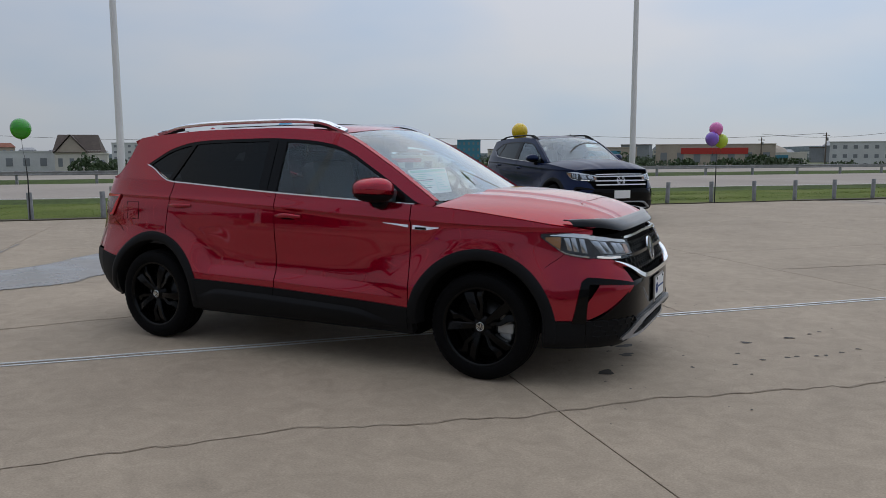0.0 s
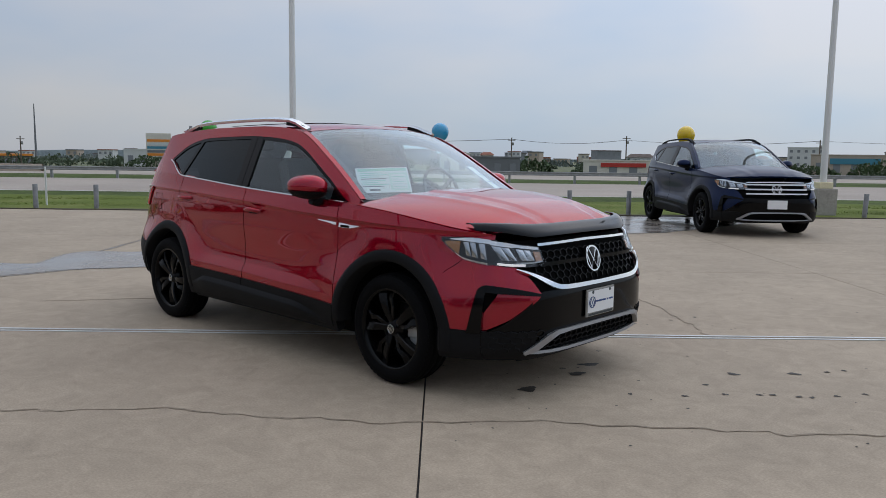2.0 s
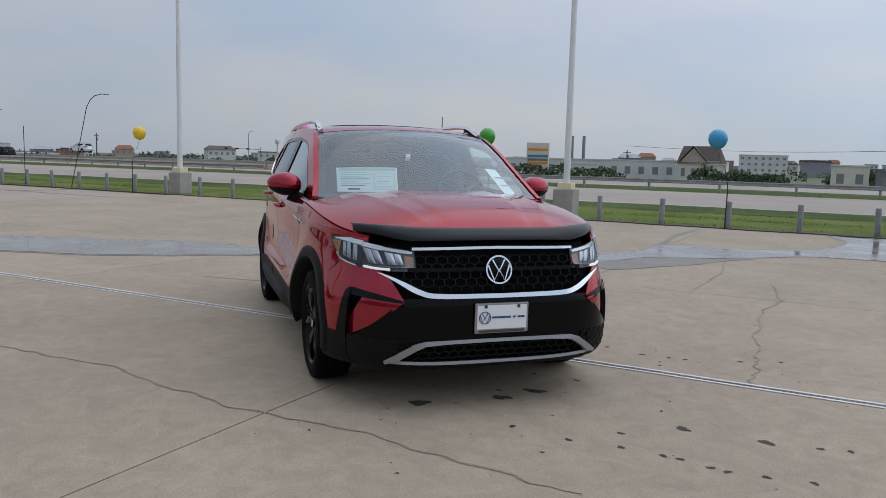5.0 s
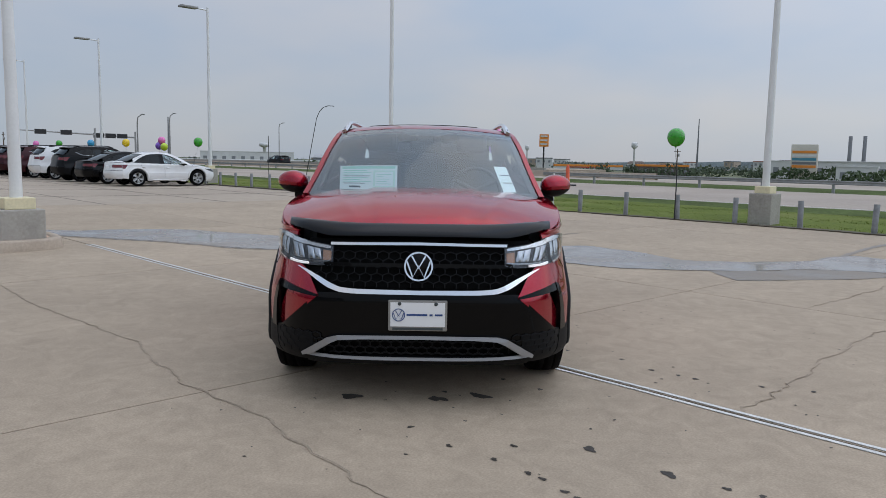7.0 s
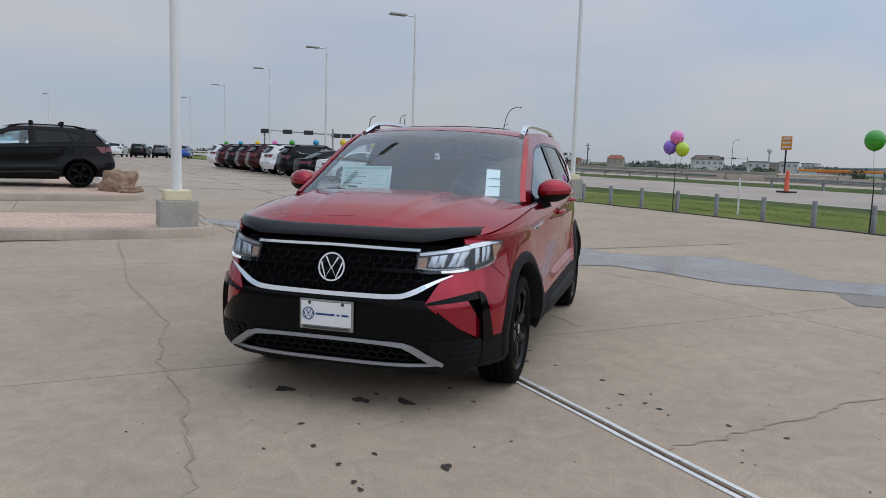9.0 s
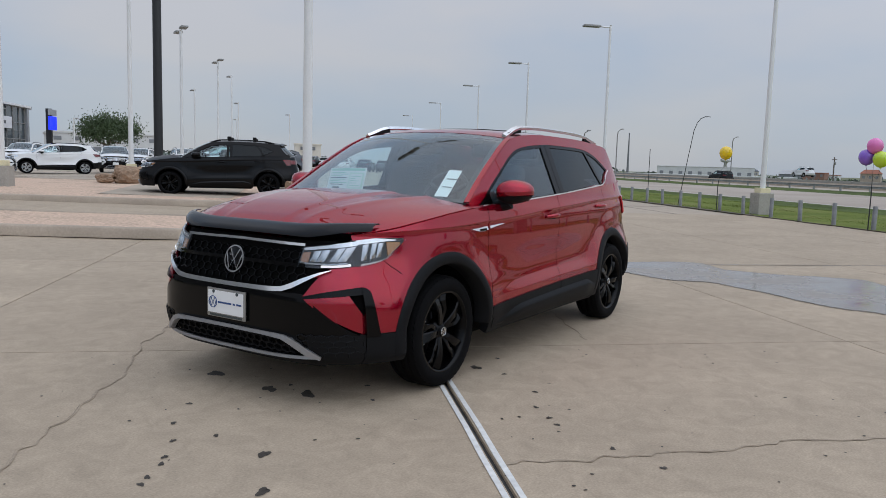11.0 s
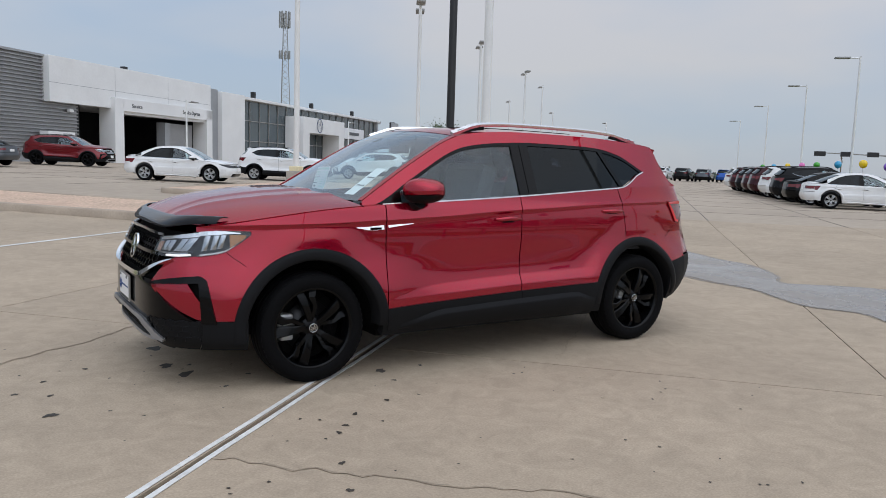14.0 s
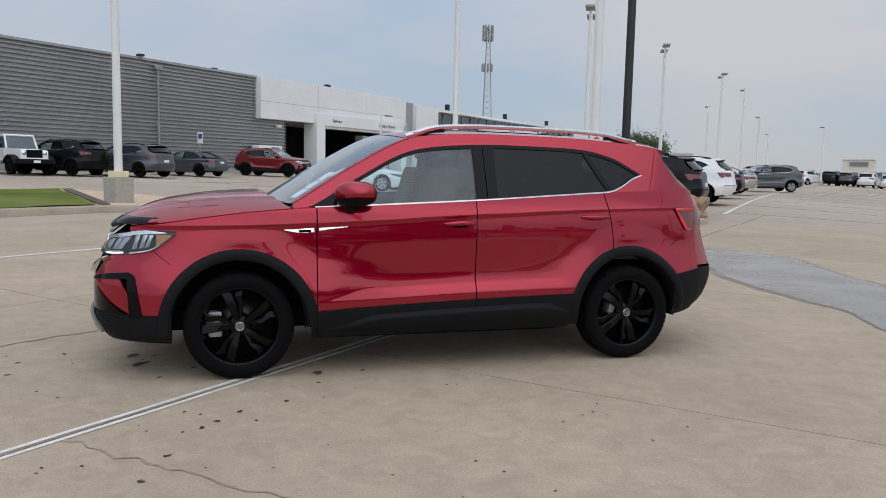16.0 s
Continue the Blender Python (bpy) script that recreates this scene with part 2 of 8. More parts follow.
RED.node_tree.nodes["Principled BSDF"].inputs["Specular Tint"].default_value = (0.80, 0.07, 0.16, 1)
RED.node_tree.nodes["Principled BSDF"].inputs["Coat IOR"].default_value = 1.52
NAVY = material("navy_paint", (0.004, 0.012, 0.046), 0.3, 0.3, grain=0.05, grain_scale=900, patch=0.05, patch_scale=2.2, coat=0.22, spec=0.1)
BLACK_PAINT = material("black_paint", (0.003, 0.003, 0.0034), 0.3, grain=0.05, grain_scale=900, patch=0.05, patch_scale=2.2, coat=0.28, spec=0.06)
WHITE_PAINT = car_paint("white_paint", (0.72, 0.72, 0.71), 0.0)
MAROON = material("maroon_paint", (0.035, 0.004, 0.007), 0.3, 0.3, grain=0.05, grain_scale=900, patch=0.05, patch_scale=2.2, coat=0.4, spec=0.1)
GREY_PAINT = car_paint("grey_paint", (0.065, 0.072, 0.082), 0.4)
SILVER_PAINT = car_paint("silver_paint", (0.42, 0.40, 0.37), 0.5)
BLUE_PAINT = car_paint("blue_paint", (0.012, 0.085, 0.38), 0.3)
DARK_RED = car_paint("dark_red_paint", (0.17, 0.012, 0.016), 0.35)
CLADDING = material("black_plastic_trim", (0.0068, 0.0070, 0.0078), 0.55, spec=0.12, grain=0.1, grain_scale=260, patch=0.1, patch_scale=3, bump=0.12)
GLOSS_BLACK = material("gloss_black", (0.0025, 0.0025, 0.0028), 0.08, spec=0.16)
# black of the underbody, also painted where gaps and slots lie in shade
SHADOW_BLACK = material("underbody_and_shade_black", (0.005, 0.005, 0.005), 0.95, spec=0.1, grain=0.1, grain_scale=20)
SMOKE = material("smoked_acrylic", (0.003, 0.003, 0.004), 0.07, spec=0.28)
CHROME = material("chrome", (0.80, 0.81, 0.82), 0.10, 1.0)
SATIN = material("satin_aluminium", (0.82, 0.83, 0.84), 0.24, 1.0)
SKID = material("silver_paint_trim", (0.30, 0.30, 0.305), 0.38, 0.6, grain=0.05, grain_scale=200, patch=0.06, patch_scale=3)
TYRE = material("tyre_rubber", (0.0033, 0.0033, 0.0037), 0.75, spec=0.08, grain=0.15, grain_scale=60, patch=0.15, patch_scale=4, bump=0.2)
RIM_BLACK = material("black_alloy", (0.0016, 0.0017, 0.002), 0.2, spec=0.16)
RIM_SILVER = material("silver_alloy", (0.45, 0.46, 0.47), 0.3, 0.8)
DISC = material("brake_disc", (0.035, 0.035, 0.036), 0.4, 0.9)
GLASS_CLEAR = glass("window_glass", (0.84, 0.95, 0.945), 0.0, 1.66)
GLASS_SIDE = glass("side_glass", (0.80, 0.93, 0.945), 0.0, 1.48)
GLASS_DARK = glass("privacy_glass", (0.022, 0.027, 0.035), 0.0, 1.36, 1)
GLASS_LAMP = glass("lamp_lens", (0.93, 0.94, 0.95), 0.0, 1.3, 1)
FRIT = material("ceramic_border", (0.006, 0.0062, 0.0066), 0.5, spec=0.2)
CABIN = material("cabin_dark", (0.032, 0.034, 0.037), 0.75, grain=0.12, grain_scale=120, patch=0.1, patch_scale=4)
SEAT = material("seat_cloth", (0.032, 0.034, 0.037), 0.85, grain=0.15, grain_scale=150, patch=0.12, patch_scale=6)
HEADLINER = material("headliner", (0.42, 0.41, 0.39), 0.9)
LAMP_EDGE = material("bright_red_lens", (0.72, 0.045, 0.055), 0.15, coat=0.8)
LAMP_RED = material("red_lens", (0.13, 0.003, 0.007), 0.12, coat=0.8)
AMBER = material("amber_lens", (0.34, 0.17, 0.075), 0.25, coat=0.6)
TURN_AMBER = material("turn_signal_amber", (0.30, 0.17, 0.11), 0.25, 0.3, coat=0.5)
LAMP_DARK = material("lamp_housing", (0.050, 0.052, 0.055), 0.3, 0.7)
REFLECTOR = material("lamp_reflector", (0.78, 0.79, 0.80), 0.16, 0.9)
LAMP_INNER = material("lamp_inner_chrome", (0.42, 0.44, 0.46), 0.14, 0.95)
DRL = glow("running_light", (1.0, 1.0, 1.0), 0.3)
PAPER = material("paper", (0.80, 0.81, 0.80), 0.8)
PAPER_GREEN = material("paper_green", (0.36, 0.62, 0.52), 0.8)
PAPER_PALE = material("paper_pale_green", (0.62, 0.76, 0.68), 0.8)
INK = material("ink", (0.05, 0.06, 0.06), 0.8)
INK_BLUE = material("ink_blue", (0.02, 0.06, 0.20), 0.6)
PLATE = material("plate_white", (0.78, 0.78, 0.77), 0.45)
PLATE_FRAME = material("plate_frame_grey", (0.27, 0.26, 0.24), 0.4, 0.3)

# ---- mesh helpers ----
def curve(*pts):
    """A smooth curve through (x, value) points, flat beyond its ends."""
    pts = sorted(pts)
    xs, ys = np.array([p[0] for p in pts], float), np.array([p[1] for p in pts], float)
    sl = np.diff(ys) / np.diff(xs)
    tg = np.zeros(len(xs))
    tg[1:-1] = np.where(sl[:-1] * sl[1:] > 0, 2 * sl[:-1] * sl[1:] / (sl[:-1] + sl[1:] + 1e-12), 0)
    tg[0], tg[-1] = sl[0], sl[-1]

    def f(x):
        x = np.clip(np.asarray(x, float), xs[0], xs[-1])
        i = np.clip(np.searchsorted(xs, x) - 1, 0, len(xs) - 2)
        h = xs[i + 1] - xs[i]
        u = (x - xs[i]) / h
        return ((2 * u**3 - 3 * u**2 + 1) * ys[i] + (u**3 - 2 * u**2 + u) * h * tg[i] + (3 * u**2 - 2 * u**3) * ys[i + 1] + (u**3 - u**2) * h * tg[i + 1])
    return f


def smooth(a, b, x):
    u = np.clip((np.asarray(x, float) - a) / (b - a), 0, 1)
    return u * u * (3 - 2 * u)


class Shape:
    """Vertices and faces collected for one mesh."""

    def __init__(self):
        self.v, self.f, self.s = [], [], []

    def add(self, verts, faces, shade=True):
        n = len(self.v)
        self.v.extend(tuple(float(c) for c in p) for p in verts)
        self.f.extend(tuple(i + n for i in q) for q in faces)
        self.s.extend([shade] * len(faces))
        return self

    def grid(self, P, thick=0.0, out=None):
        """A sheet through an m x n array of points; thick folds its border inwards; out: a way that it should face."""
        P = np.asarray(P, float)
        m, n = P.shape[:2]
        du, dv = np.gradient(P, axis=0), np.gradient(P, axis=1)
        N = np.cross(du, dv)
        N /= np.linalg.norm(N, axis=2, keepdims=True) + 1e-12
        turn = out is not None and (N.reshape(-1, 3).mean(0) @ np.array(out, float)) < 0
        if turn:
            N = -N
        faces = []
        for i in range(m - 1):
            for j in range(n - 1):
                q = (i * n + j, (i + 1) * n + j, (i + 1) * n + j + 1, i * n + j + 1)
                faces.append(q[::-1] if turn else q)
        self.add(P.reshape(-1, 3), faces)
        if thick:
            ring = [(0, j) for j in range(n)] + [(i, n - 1) for i in range(1, m)] + [(m - 1, j) for j in range(n - 2, -1, -1)] + [(i, 0) for i in range(m - 2, 0, -1)]
            top = np.array([P[r] for r in ring])
            low = np.array([P[r] - N[r] * thick for r in ring])
            k = len(ring)
            fl = [(a, (a + 1) % k, (a + 1) % k + k, a + k) for a in range(k)]
            self.add(np.vstack([top, low]), [q if turn else q[::-1] for q in fl], False)
        return self

    def tube(self, path, r, sides=8, caps=True):
        """A round bar along points; r is one radius or one a point."""
        P = [Vector(p) for p in path]
        r = [r] * len(P) if np.isscalar(r) else list(r)
        verts, faces = [], []
        ref = None
        for i, p in enumerate(P):
            d = (P[min(i + 1, len(P) - 1)] - P[max(i - 1, 0)]).normalized()
            if ref is None:
                ref = Vector((0, 0, 1)) if abs(d.z) < 0.9 else Vector((1, 0, 0))
            a = d.cross(ref).normalized()
            b = a.cross(d).normalized()
            ref = b
            for k in range(sides):
                w = 2 * math.pi * k / sides
                verts.append(p + (a * math.cos(w) + b * math.sin(w)) * r[i])
        for i in range(len(P) - 1):
            for k in range(sides):
                faces.append((i * sides + k, i * sides + (k + 1) % sides, (i + 1) * sides + (k + 1) % sides, (i + 1) * sides + k))
        self.add(verts, faces)
        if caps:
            self.add(verts[:sides], [tuple(range(sides))[::-1]], False)
            self.add(verts[-sides:], [tuple(range(sides))], False)
        return self

    def ribbon(self, path, wide, thick, normal):
        """A flat bar of rectangular section along points; wide is in the sheet whose way out is given a point."""
        P = [np.array(p, float) for p in path]
        wide = [wide] * len(P) if np.isscalar(wide) else list(wide)
        verts, faces = [], []
        for i, p in enumerate(P):
            d = P[min(i + 1, len(P) - 1)] - P[max(i - 1, 0)]
            d /= np.linalg.norm(d) + 1e-12
            nn = np.array(normal[i] if isinstance(normal, list) else normal, float)
            s = np.cross(d, nn)
            s /= np.linalg.norm(s) + 1e-12
            nn = np.cross(s, d)
            for a, b in ((-1, 0), (1, 0), (1, 1), (-1, 1)):
                verts.append(p + s * a * wide[i] / 2 + nn * (b - 0.4) * thick)
        for i in range(len(P) - 1):
            for k in range(4):
                faces.append((i * 4 + k, (i + 1) * 4 + k, (i + 1) * 4 + (k + 1) % 4, i * 4 + (k + 1) % 4))
        e = (len(P) - 1) * 4
        faces += [(0, 1, 2, 3), (e + 3, e + 2, e + 1, e)]
        self.add(verts, faces, False)
        return self

    def box(self, lo, hi, bevel=0.0, m=None):
        bm = bmesh.new()
        bmesh.ops.create_cube(bm, size=1.0)
        for v in bm.verts:
            v.co = Vector([(lo[k] + hi[k]) / 2 + v.co[k] * (hi[k] - lo[k]) for k in range(3)])
        if bevel:
            bmesh.ops.bevel(bm, geom=bm.edges[:], offset=bevel, segments=2, affect="EDGES", profile=0.6)
        if m is not None:
            bmesh.ops.transform(bm, matrix=m, verts=bm.verts)
        bm.verts.index_update()
        self.add([v.co for v in bm.verts], [[v.index for v in f.verts] for f in bm.faces], False)
        bm.free()
        return self

    def lathe(self, prof, centre, axis="y", sides=32, sign=1):
        """Turn (radius, along) pairs round an axis through the centre."""
        verts, faces = [], []
        for r, a in prof:
            for k in range(sides):
                w = 2 * math.pi * k / sides
                c, s = r * math.cos(w), r * math.sin(w)
                p = {"y": (c, a * sign, s), "z": (c, s, a), "x": (a * sign, c, s)}[axis]
                verts.append([centre[i] + p[i] for i in range(3)])
        for i in range(len(prof) - 1):
            for k in range(sides):
                faces.append((i * sides + k, i * sides + (k + 1) % sides, (i + 1) * sides + (k + 1) % sides, (i + 1) * sides + k))
        self.add(verts, faces)
        return self

    def mirrored(self):
        self.v = [(x, -y, z) for x, y, z in self.v]
        self.f = [q[::-1] for q in self.f]
        return self

    def mesh(self, name, mat, scale=(1, 1, 1)):
        me = bpy.data.meshes.new(name)
        me.from_pydata([(x * scale[0], y * scale[1], z * scale[2]) for x, y, z in self.v], [], self.f)
        me.polygons.foreach_set("use_smooth", self.s)
        me.materials.append(mat)
        me.update()
        return me


def part(name, shape, mat, parent=None, label="", scale=(1, 1, 1)):
    """One mesh object under a thing or a part, or a top-level one."""
    me = shape if isinstance(shape, bpy.types.Mesh) else shape.mesh(name, mat, scale)
    ob = new(name, me)
    ob.parent = parent
    if label:
        ob["label"] = label
    return ob


def bm_part(name, bm, mat, parent=None, label="", shade=False):
    me = bpy.data.meshes.new(name)
    bm.to_mesh(me)
    bm.free()
    me.materials.append(mat)
    me.polygons.foreach_set("use_smooth", [shade] * len(me.polygons))
    return part(name, me, mat, parent, label)


def thing(name, m, label, category, group="", kind=""):
    ob = new(name)
    ob.matrix_world = m
    ob.empty_display_size = 0.1
    return tagged(ob, label, category, group, kind)


# ---- cars ----
SUV = dict(
    width=((0.20, 0.852), (0.30, 0.896), (0.42, 0.919), (0.52, 0.920), (0.66, 0.907), (0.76, 0.901), (0.86, 0.901), (0.97, 0.898), (1.03, 0.892), (1.10, 0.873), (1.22, 0.855)),
    front=((0.20, 2.10), (0.245, 2.16), (0.30, 2.20), (0.43, 2.235), (0.58, 2.235), (0.66, 2.215), (0.78, 2.165), (0.88, 2.12), (0.95, 2.085), (1.05, 2.02)),
    rear=((0.20, 1.89), (0.32, 2.06), (0.46, 2.185), (0.62, 2.228), (0.75, 2.20), (0.9, 2.16), (1.08, 2.125), (1.25, 2.05)),
    rim=((-2.2, 1.215), (-1.16, 1.19), (-0.82, 1.17), (-0.2, 1.13), (0.37, 1.10), (0.9, 1.072), (1.24, 1.045), (1.58, 1.0), (1.8, 0.965), (2.05, 0.93), (2.2, 0.90)),
    wtop=((0.90, 1.078), (0.82, 1.122), (0.70, 1.200), (0.60, 1.260), (0.50, 1.318), (0.36, 1.394), (0.22, 1.447), (0.05, 1.476), (-0.10, 1.489), (-0.35, 1.500), (-0.88, 1.492), (-1.06, 1.478), (-1.26, 1.43), (-1.40, 1.36), (-1.475, 1.318)),
    wbot=((-1.475, 1.316), (-1.40, 1.292), (-1.29, 1.232), (-1.20, 1.198), (-1.12, 1.188)),
    top=((1.02, 1.085), (0.86, 1.185), (0.70, 1.285), (0.52, 1.39), (0.36, 1.475), (0.22, 1.527), (0.05, 1.556), (-0.3, 1.572), (-0.9, 1.566), (-1.4, 1.538), (-1.65, 1.512), (-1.74, 1.41), (-1.97, 1.18)),
    hood=((0.9, 1.125), (1.15, 1.14), (1.41, 1.13), (1.77, 1.085), (1.98, 1.02), (2.06, 0.975), (2.12, 0.935)),
    ws=(1.02, 0.24), rg=(-1.65, -1.96), lean=0.43, crown=0.042, deck=None, wheelbase=1.34, bottom=0.24, doors=(-0.18, -1.21), bclad=0.5)
SEDAN = dict(
    SUV,
    width=((0.18, 0.80), (0.30, 0.865), (0.45, 0.90), (0.55, 0.905), (0.62, 0.893), (0.75, 0.888), (0.88, 0.893), (0.92, 0.878), (1.05, 0.83)),
    front=((0.15, 2.10), (0.28, 2.25), (0.45, 2.31), (0.58, 2.29), (0.70, 2.24), (0.80, 2.15), (0.9, 2.05)),
    rear=((0.15, 2.05), (0.30, 2.22), (0.50, 2.32), (0.70, 2.29), (0.9, 2.26), (1.02, 2.22)),
    rim=((-2.3, 0.985), (-1.2, 0.965), (-0.2, 0.94), (0.6, 0.915), (1.1, 0.88), (1.6, 0.82), (2.0, 0.765), (2.3, 0.72)),
    wtop=((0.88, 0.925), (0.6, 1.06), (0.3, 1.22), (0.0, 1.325), (-0.3, 1.365), (-0.7, 1.345), (-1.0, 1.27), (-1.3, 1.12), (-1.5, 0.99)),
    wbot=((-1.5, 0.985), (-1.45, 0.978), (-1.3, 0.972), (-1.2, 0.968), (-1.12, 0.965)),
    top=((1.10, 0.90), (0.8, 1.07), (0.5, 1.235), (0.25, 1.35), (0.05, 1.40), (-0.3, 1.43), (-0.8, 1.40), (-1.15, 1.30), (-1.75, 1.03)),
    hood=((1.0, 0.945), (1.4, 0.92), (1.8, 0.86), (2.1, 0.79), (2.25, 0.74)),
    ws=(1.10, 0.22), rg=(-1.05, -1.75), lean=0.55, crown=0.03, deck=((-2.3, 1.0), (-2.0, 1.055), (-1.75, 1.045)), bottom=0.2, bclad=0.36)
NF, NR = 5.0, 6.0


class Body:
    """The outer skin of a car as functions of place: x ahead, y to its left, z up from the ground."""

    def __init__(self, spec):
        self.width = curve(*spec["width"])
        self.front = curve(*spec["front"])
        self.rear = curve(*spec["rear"])
        self.rim = curve(*spec["rim"])
        self.wtop = curve(*spec["wtop"])
        self.wbot = curve(*spec["wbot"])
        self.top = curve(*spec["top"])
        self.hood = curve(*spec["hood"])
        self.creased = spec["deck"] is None
        self.line = curve((-2.2, 1.085), (-1.2, 1.07), (-0.2, 1.03), (0.88, 0.972), (1.8, 0.948), (2.2, 0.94))
        self.sill = curve((-1.8, 0.535), (-0.92, 0.495), (-0.2, 0.475), (0.4, 0.45), (0.9, 0.425))
        self.deck = curve(*spec["deck"]) if spec["deck"] else None
        self.ws, self.rg, self.lean, self.crown = spec["ws"], spec["rg"], spec["lean"], spec["crown"]
        self.wheelbase, self.bottom, self.doors, self.bclad = spec["wheelbase"], spec["bottom"], spec["doors"], spec["bclad"]

    def w(self, x, z):
        x, z = np.asarray(x, float), np.asarray(z, float)
        hi = smooth(0.6, 0.85, z)
        taper = 1 + 0.014 * smooth(0.6, 1.3, x) * (1 - smooth(1.75, 2.1, x)) - hi * (0.018 * smooth(0.2, 1.15, x) + 0.045 * smooth(0.2, 1.7, -x)) - 0.02 * smooth(1.2, 2.1, -x)
        base = self.width(z) * taper * (1 + 0.045 * smooth(1.35, 1.75, x) * (1 - smooth(0.25, 0.42, z)))
        if not self.creased:
            return base
        # shoulder crease with a tight undercut below it
        d = z - self.line(x)
        dn = np.maximum(-d, 0)
        shoulder = np.where(d >= 0, 0.010 * np.exp(-np.maximum(d, 0) / 0.045), 0.010 * np.exp(-dn / 0.008) - 0.004 * (1 - np.exp(-dn / 0.008)) * np.exp(-dn / 0.40))
        # pressed ledge above the sills, pointed towards the front wheel
        z1 = self.sill(x) + 0.048
        tall = 0.012 + 0.052 * smooth(0.90, 0.50, x)
        depth = 0.024 * smooth(0.95, 0.15, x) * smooth(-1.0, -0.62, x)
        ledge = np.clip((z - z1) / tall, 0, 1) * (1 - smooth(0.02, 0.30, z - z1 - tall))
        # haunches over the wheels
        flare = 0.0
        for c in (self.wheelbase, -self.wheelbase):
            flare = flare + 0.009 * smooth(0.65, 0.50, np.hypot(x - c, z - 0.335))
        return base + shoulder - depth * ledge + flare - 0.006 * smooth(0.45, 0.7, z)

    def side(self, x, z):
        x, z = np.asarray(x, float), np.asarray(z, float)
        X = np.where(x > 0, self.front(z), self.rear(z))
        n = np.where(x > 0, NF, NR)
        return self.w(x, z) * np.clip(1 - np.abs(x / X) ** n, 1e-5, 1) ** (1 / n)

    def nose(self, y, z):
        return self.front(z) * np.clip(1 - np.abs(np.asarray(y, float) / self.w(2.0, z)) ** NF, 1e-5, 1) ** (1 / NF)

    def tail(self, y, z):
        return -self.rear(z) * np.clip(1 - np.abs(np.asarray(y, float) / self.w(-2.0, z)) ** NR, 1e-5, 1) ** (1 / NR)

    def gh(self, x, z):
        b = self.rim(x)
        return self.side(np.clip(x, -1.86, 1.4), b) - 0.008 - 0.03 * smooth(0.40, 1.0, x) - (z - b) * self.lean * (1 - 0.25 * smooth(1.2, 2.0, -np.asarray(x, float)))

    def arch(self, x, r):
        x = np.asarray(x, float)
        a = np.zeros_like(x)
        for c in (self.wheelbase, -self.wheelbase):
            h = r * r - (x - c) ** 2
            a = np.maximum(a, np.where(h > 0, 0.335 + np.sqrt(np.maximum(h, 0)), 0))
        return a

    def corner(self, z, kind):
        """How far from the middle the side panels take over from the front or the rear."""
        X, lim, end, n = (self.front, 1.975, 2.0, NF) if kind == "f" else (self.rear, 1.96, -1.96, NR)
        return float(self.w(end, z)) * max(1e-4, 1 - (lim / float(X(z))) ** n) ** (1 / n)

    def sheet(self, kind, x0, x1, zb, zt, nx, nz, off=0.0):
        """Points on the side (kind s), the cabin side (g), the front (f) or the rear (r), between two curves. x0, x1: the ends, or functions of the height's fraction."""
        P = np.zeros((nx, nz, 3))
        for j, b in enumerate(np.linspace(0, 1, nz)):
            a0 = 0.0 if x0 == "corner" else x0(b) if callable(x0) else x0
            a1 = 0.7 if x1 == "corner" else x1(b) if callable(x1) else x1
            if x1 == "corner":
                for _ in range(8):
                    lo, hi = float(zb(a1) if callable(zb) else zb), float(zt(a1) if callable(zt) else zt)
                    a1 = self.corner(lo + (max(hi, lo + 0.001) - lo) * b, kind)
                a0 = -a1 if x0 == "corner" else a0
            h = a0 + (a1 - a0) * np.linspace(0, 1, nx)
            lo, hi = (zb(h) if callable(zb) else zb + 0 * h), (zt(h) if callable(zt) else zt + 0 * h)
            z = lo + (np.maximum(hi, lo + 0.001) - lo) * b
            if kind == "s":
                P[:, j] = np.stack([h, self.side(h, z) + off, z], 1)
            elif kind == "g":
                P[:, j] = np.stack([h, self.gh(h, z) + off, z + off * 0.4], 1)
            elif kind == "f":
                P[:, j] = np.stack([self.nose(h, z) + off, h, z], 1)
            else:
                P[:, j] = np.stack([self.tail(h, z) - off, h, z], 1)
        return P


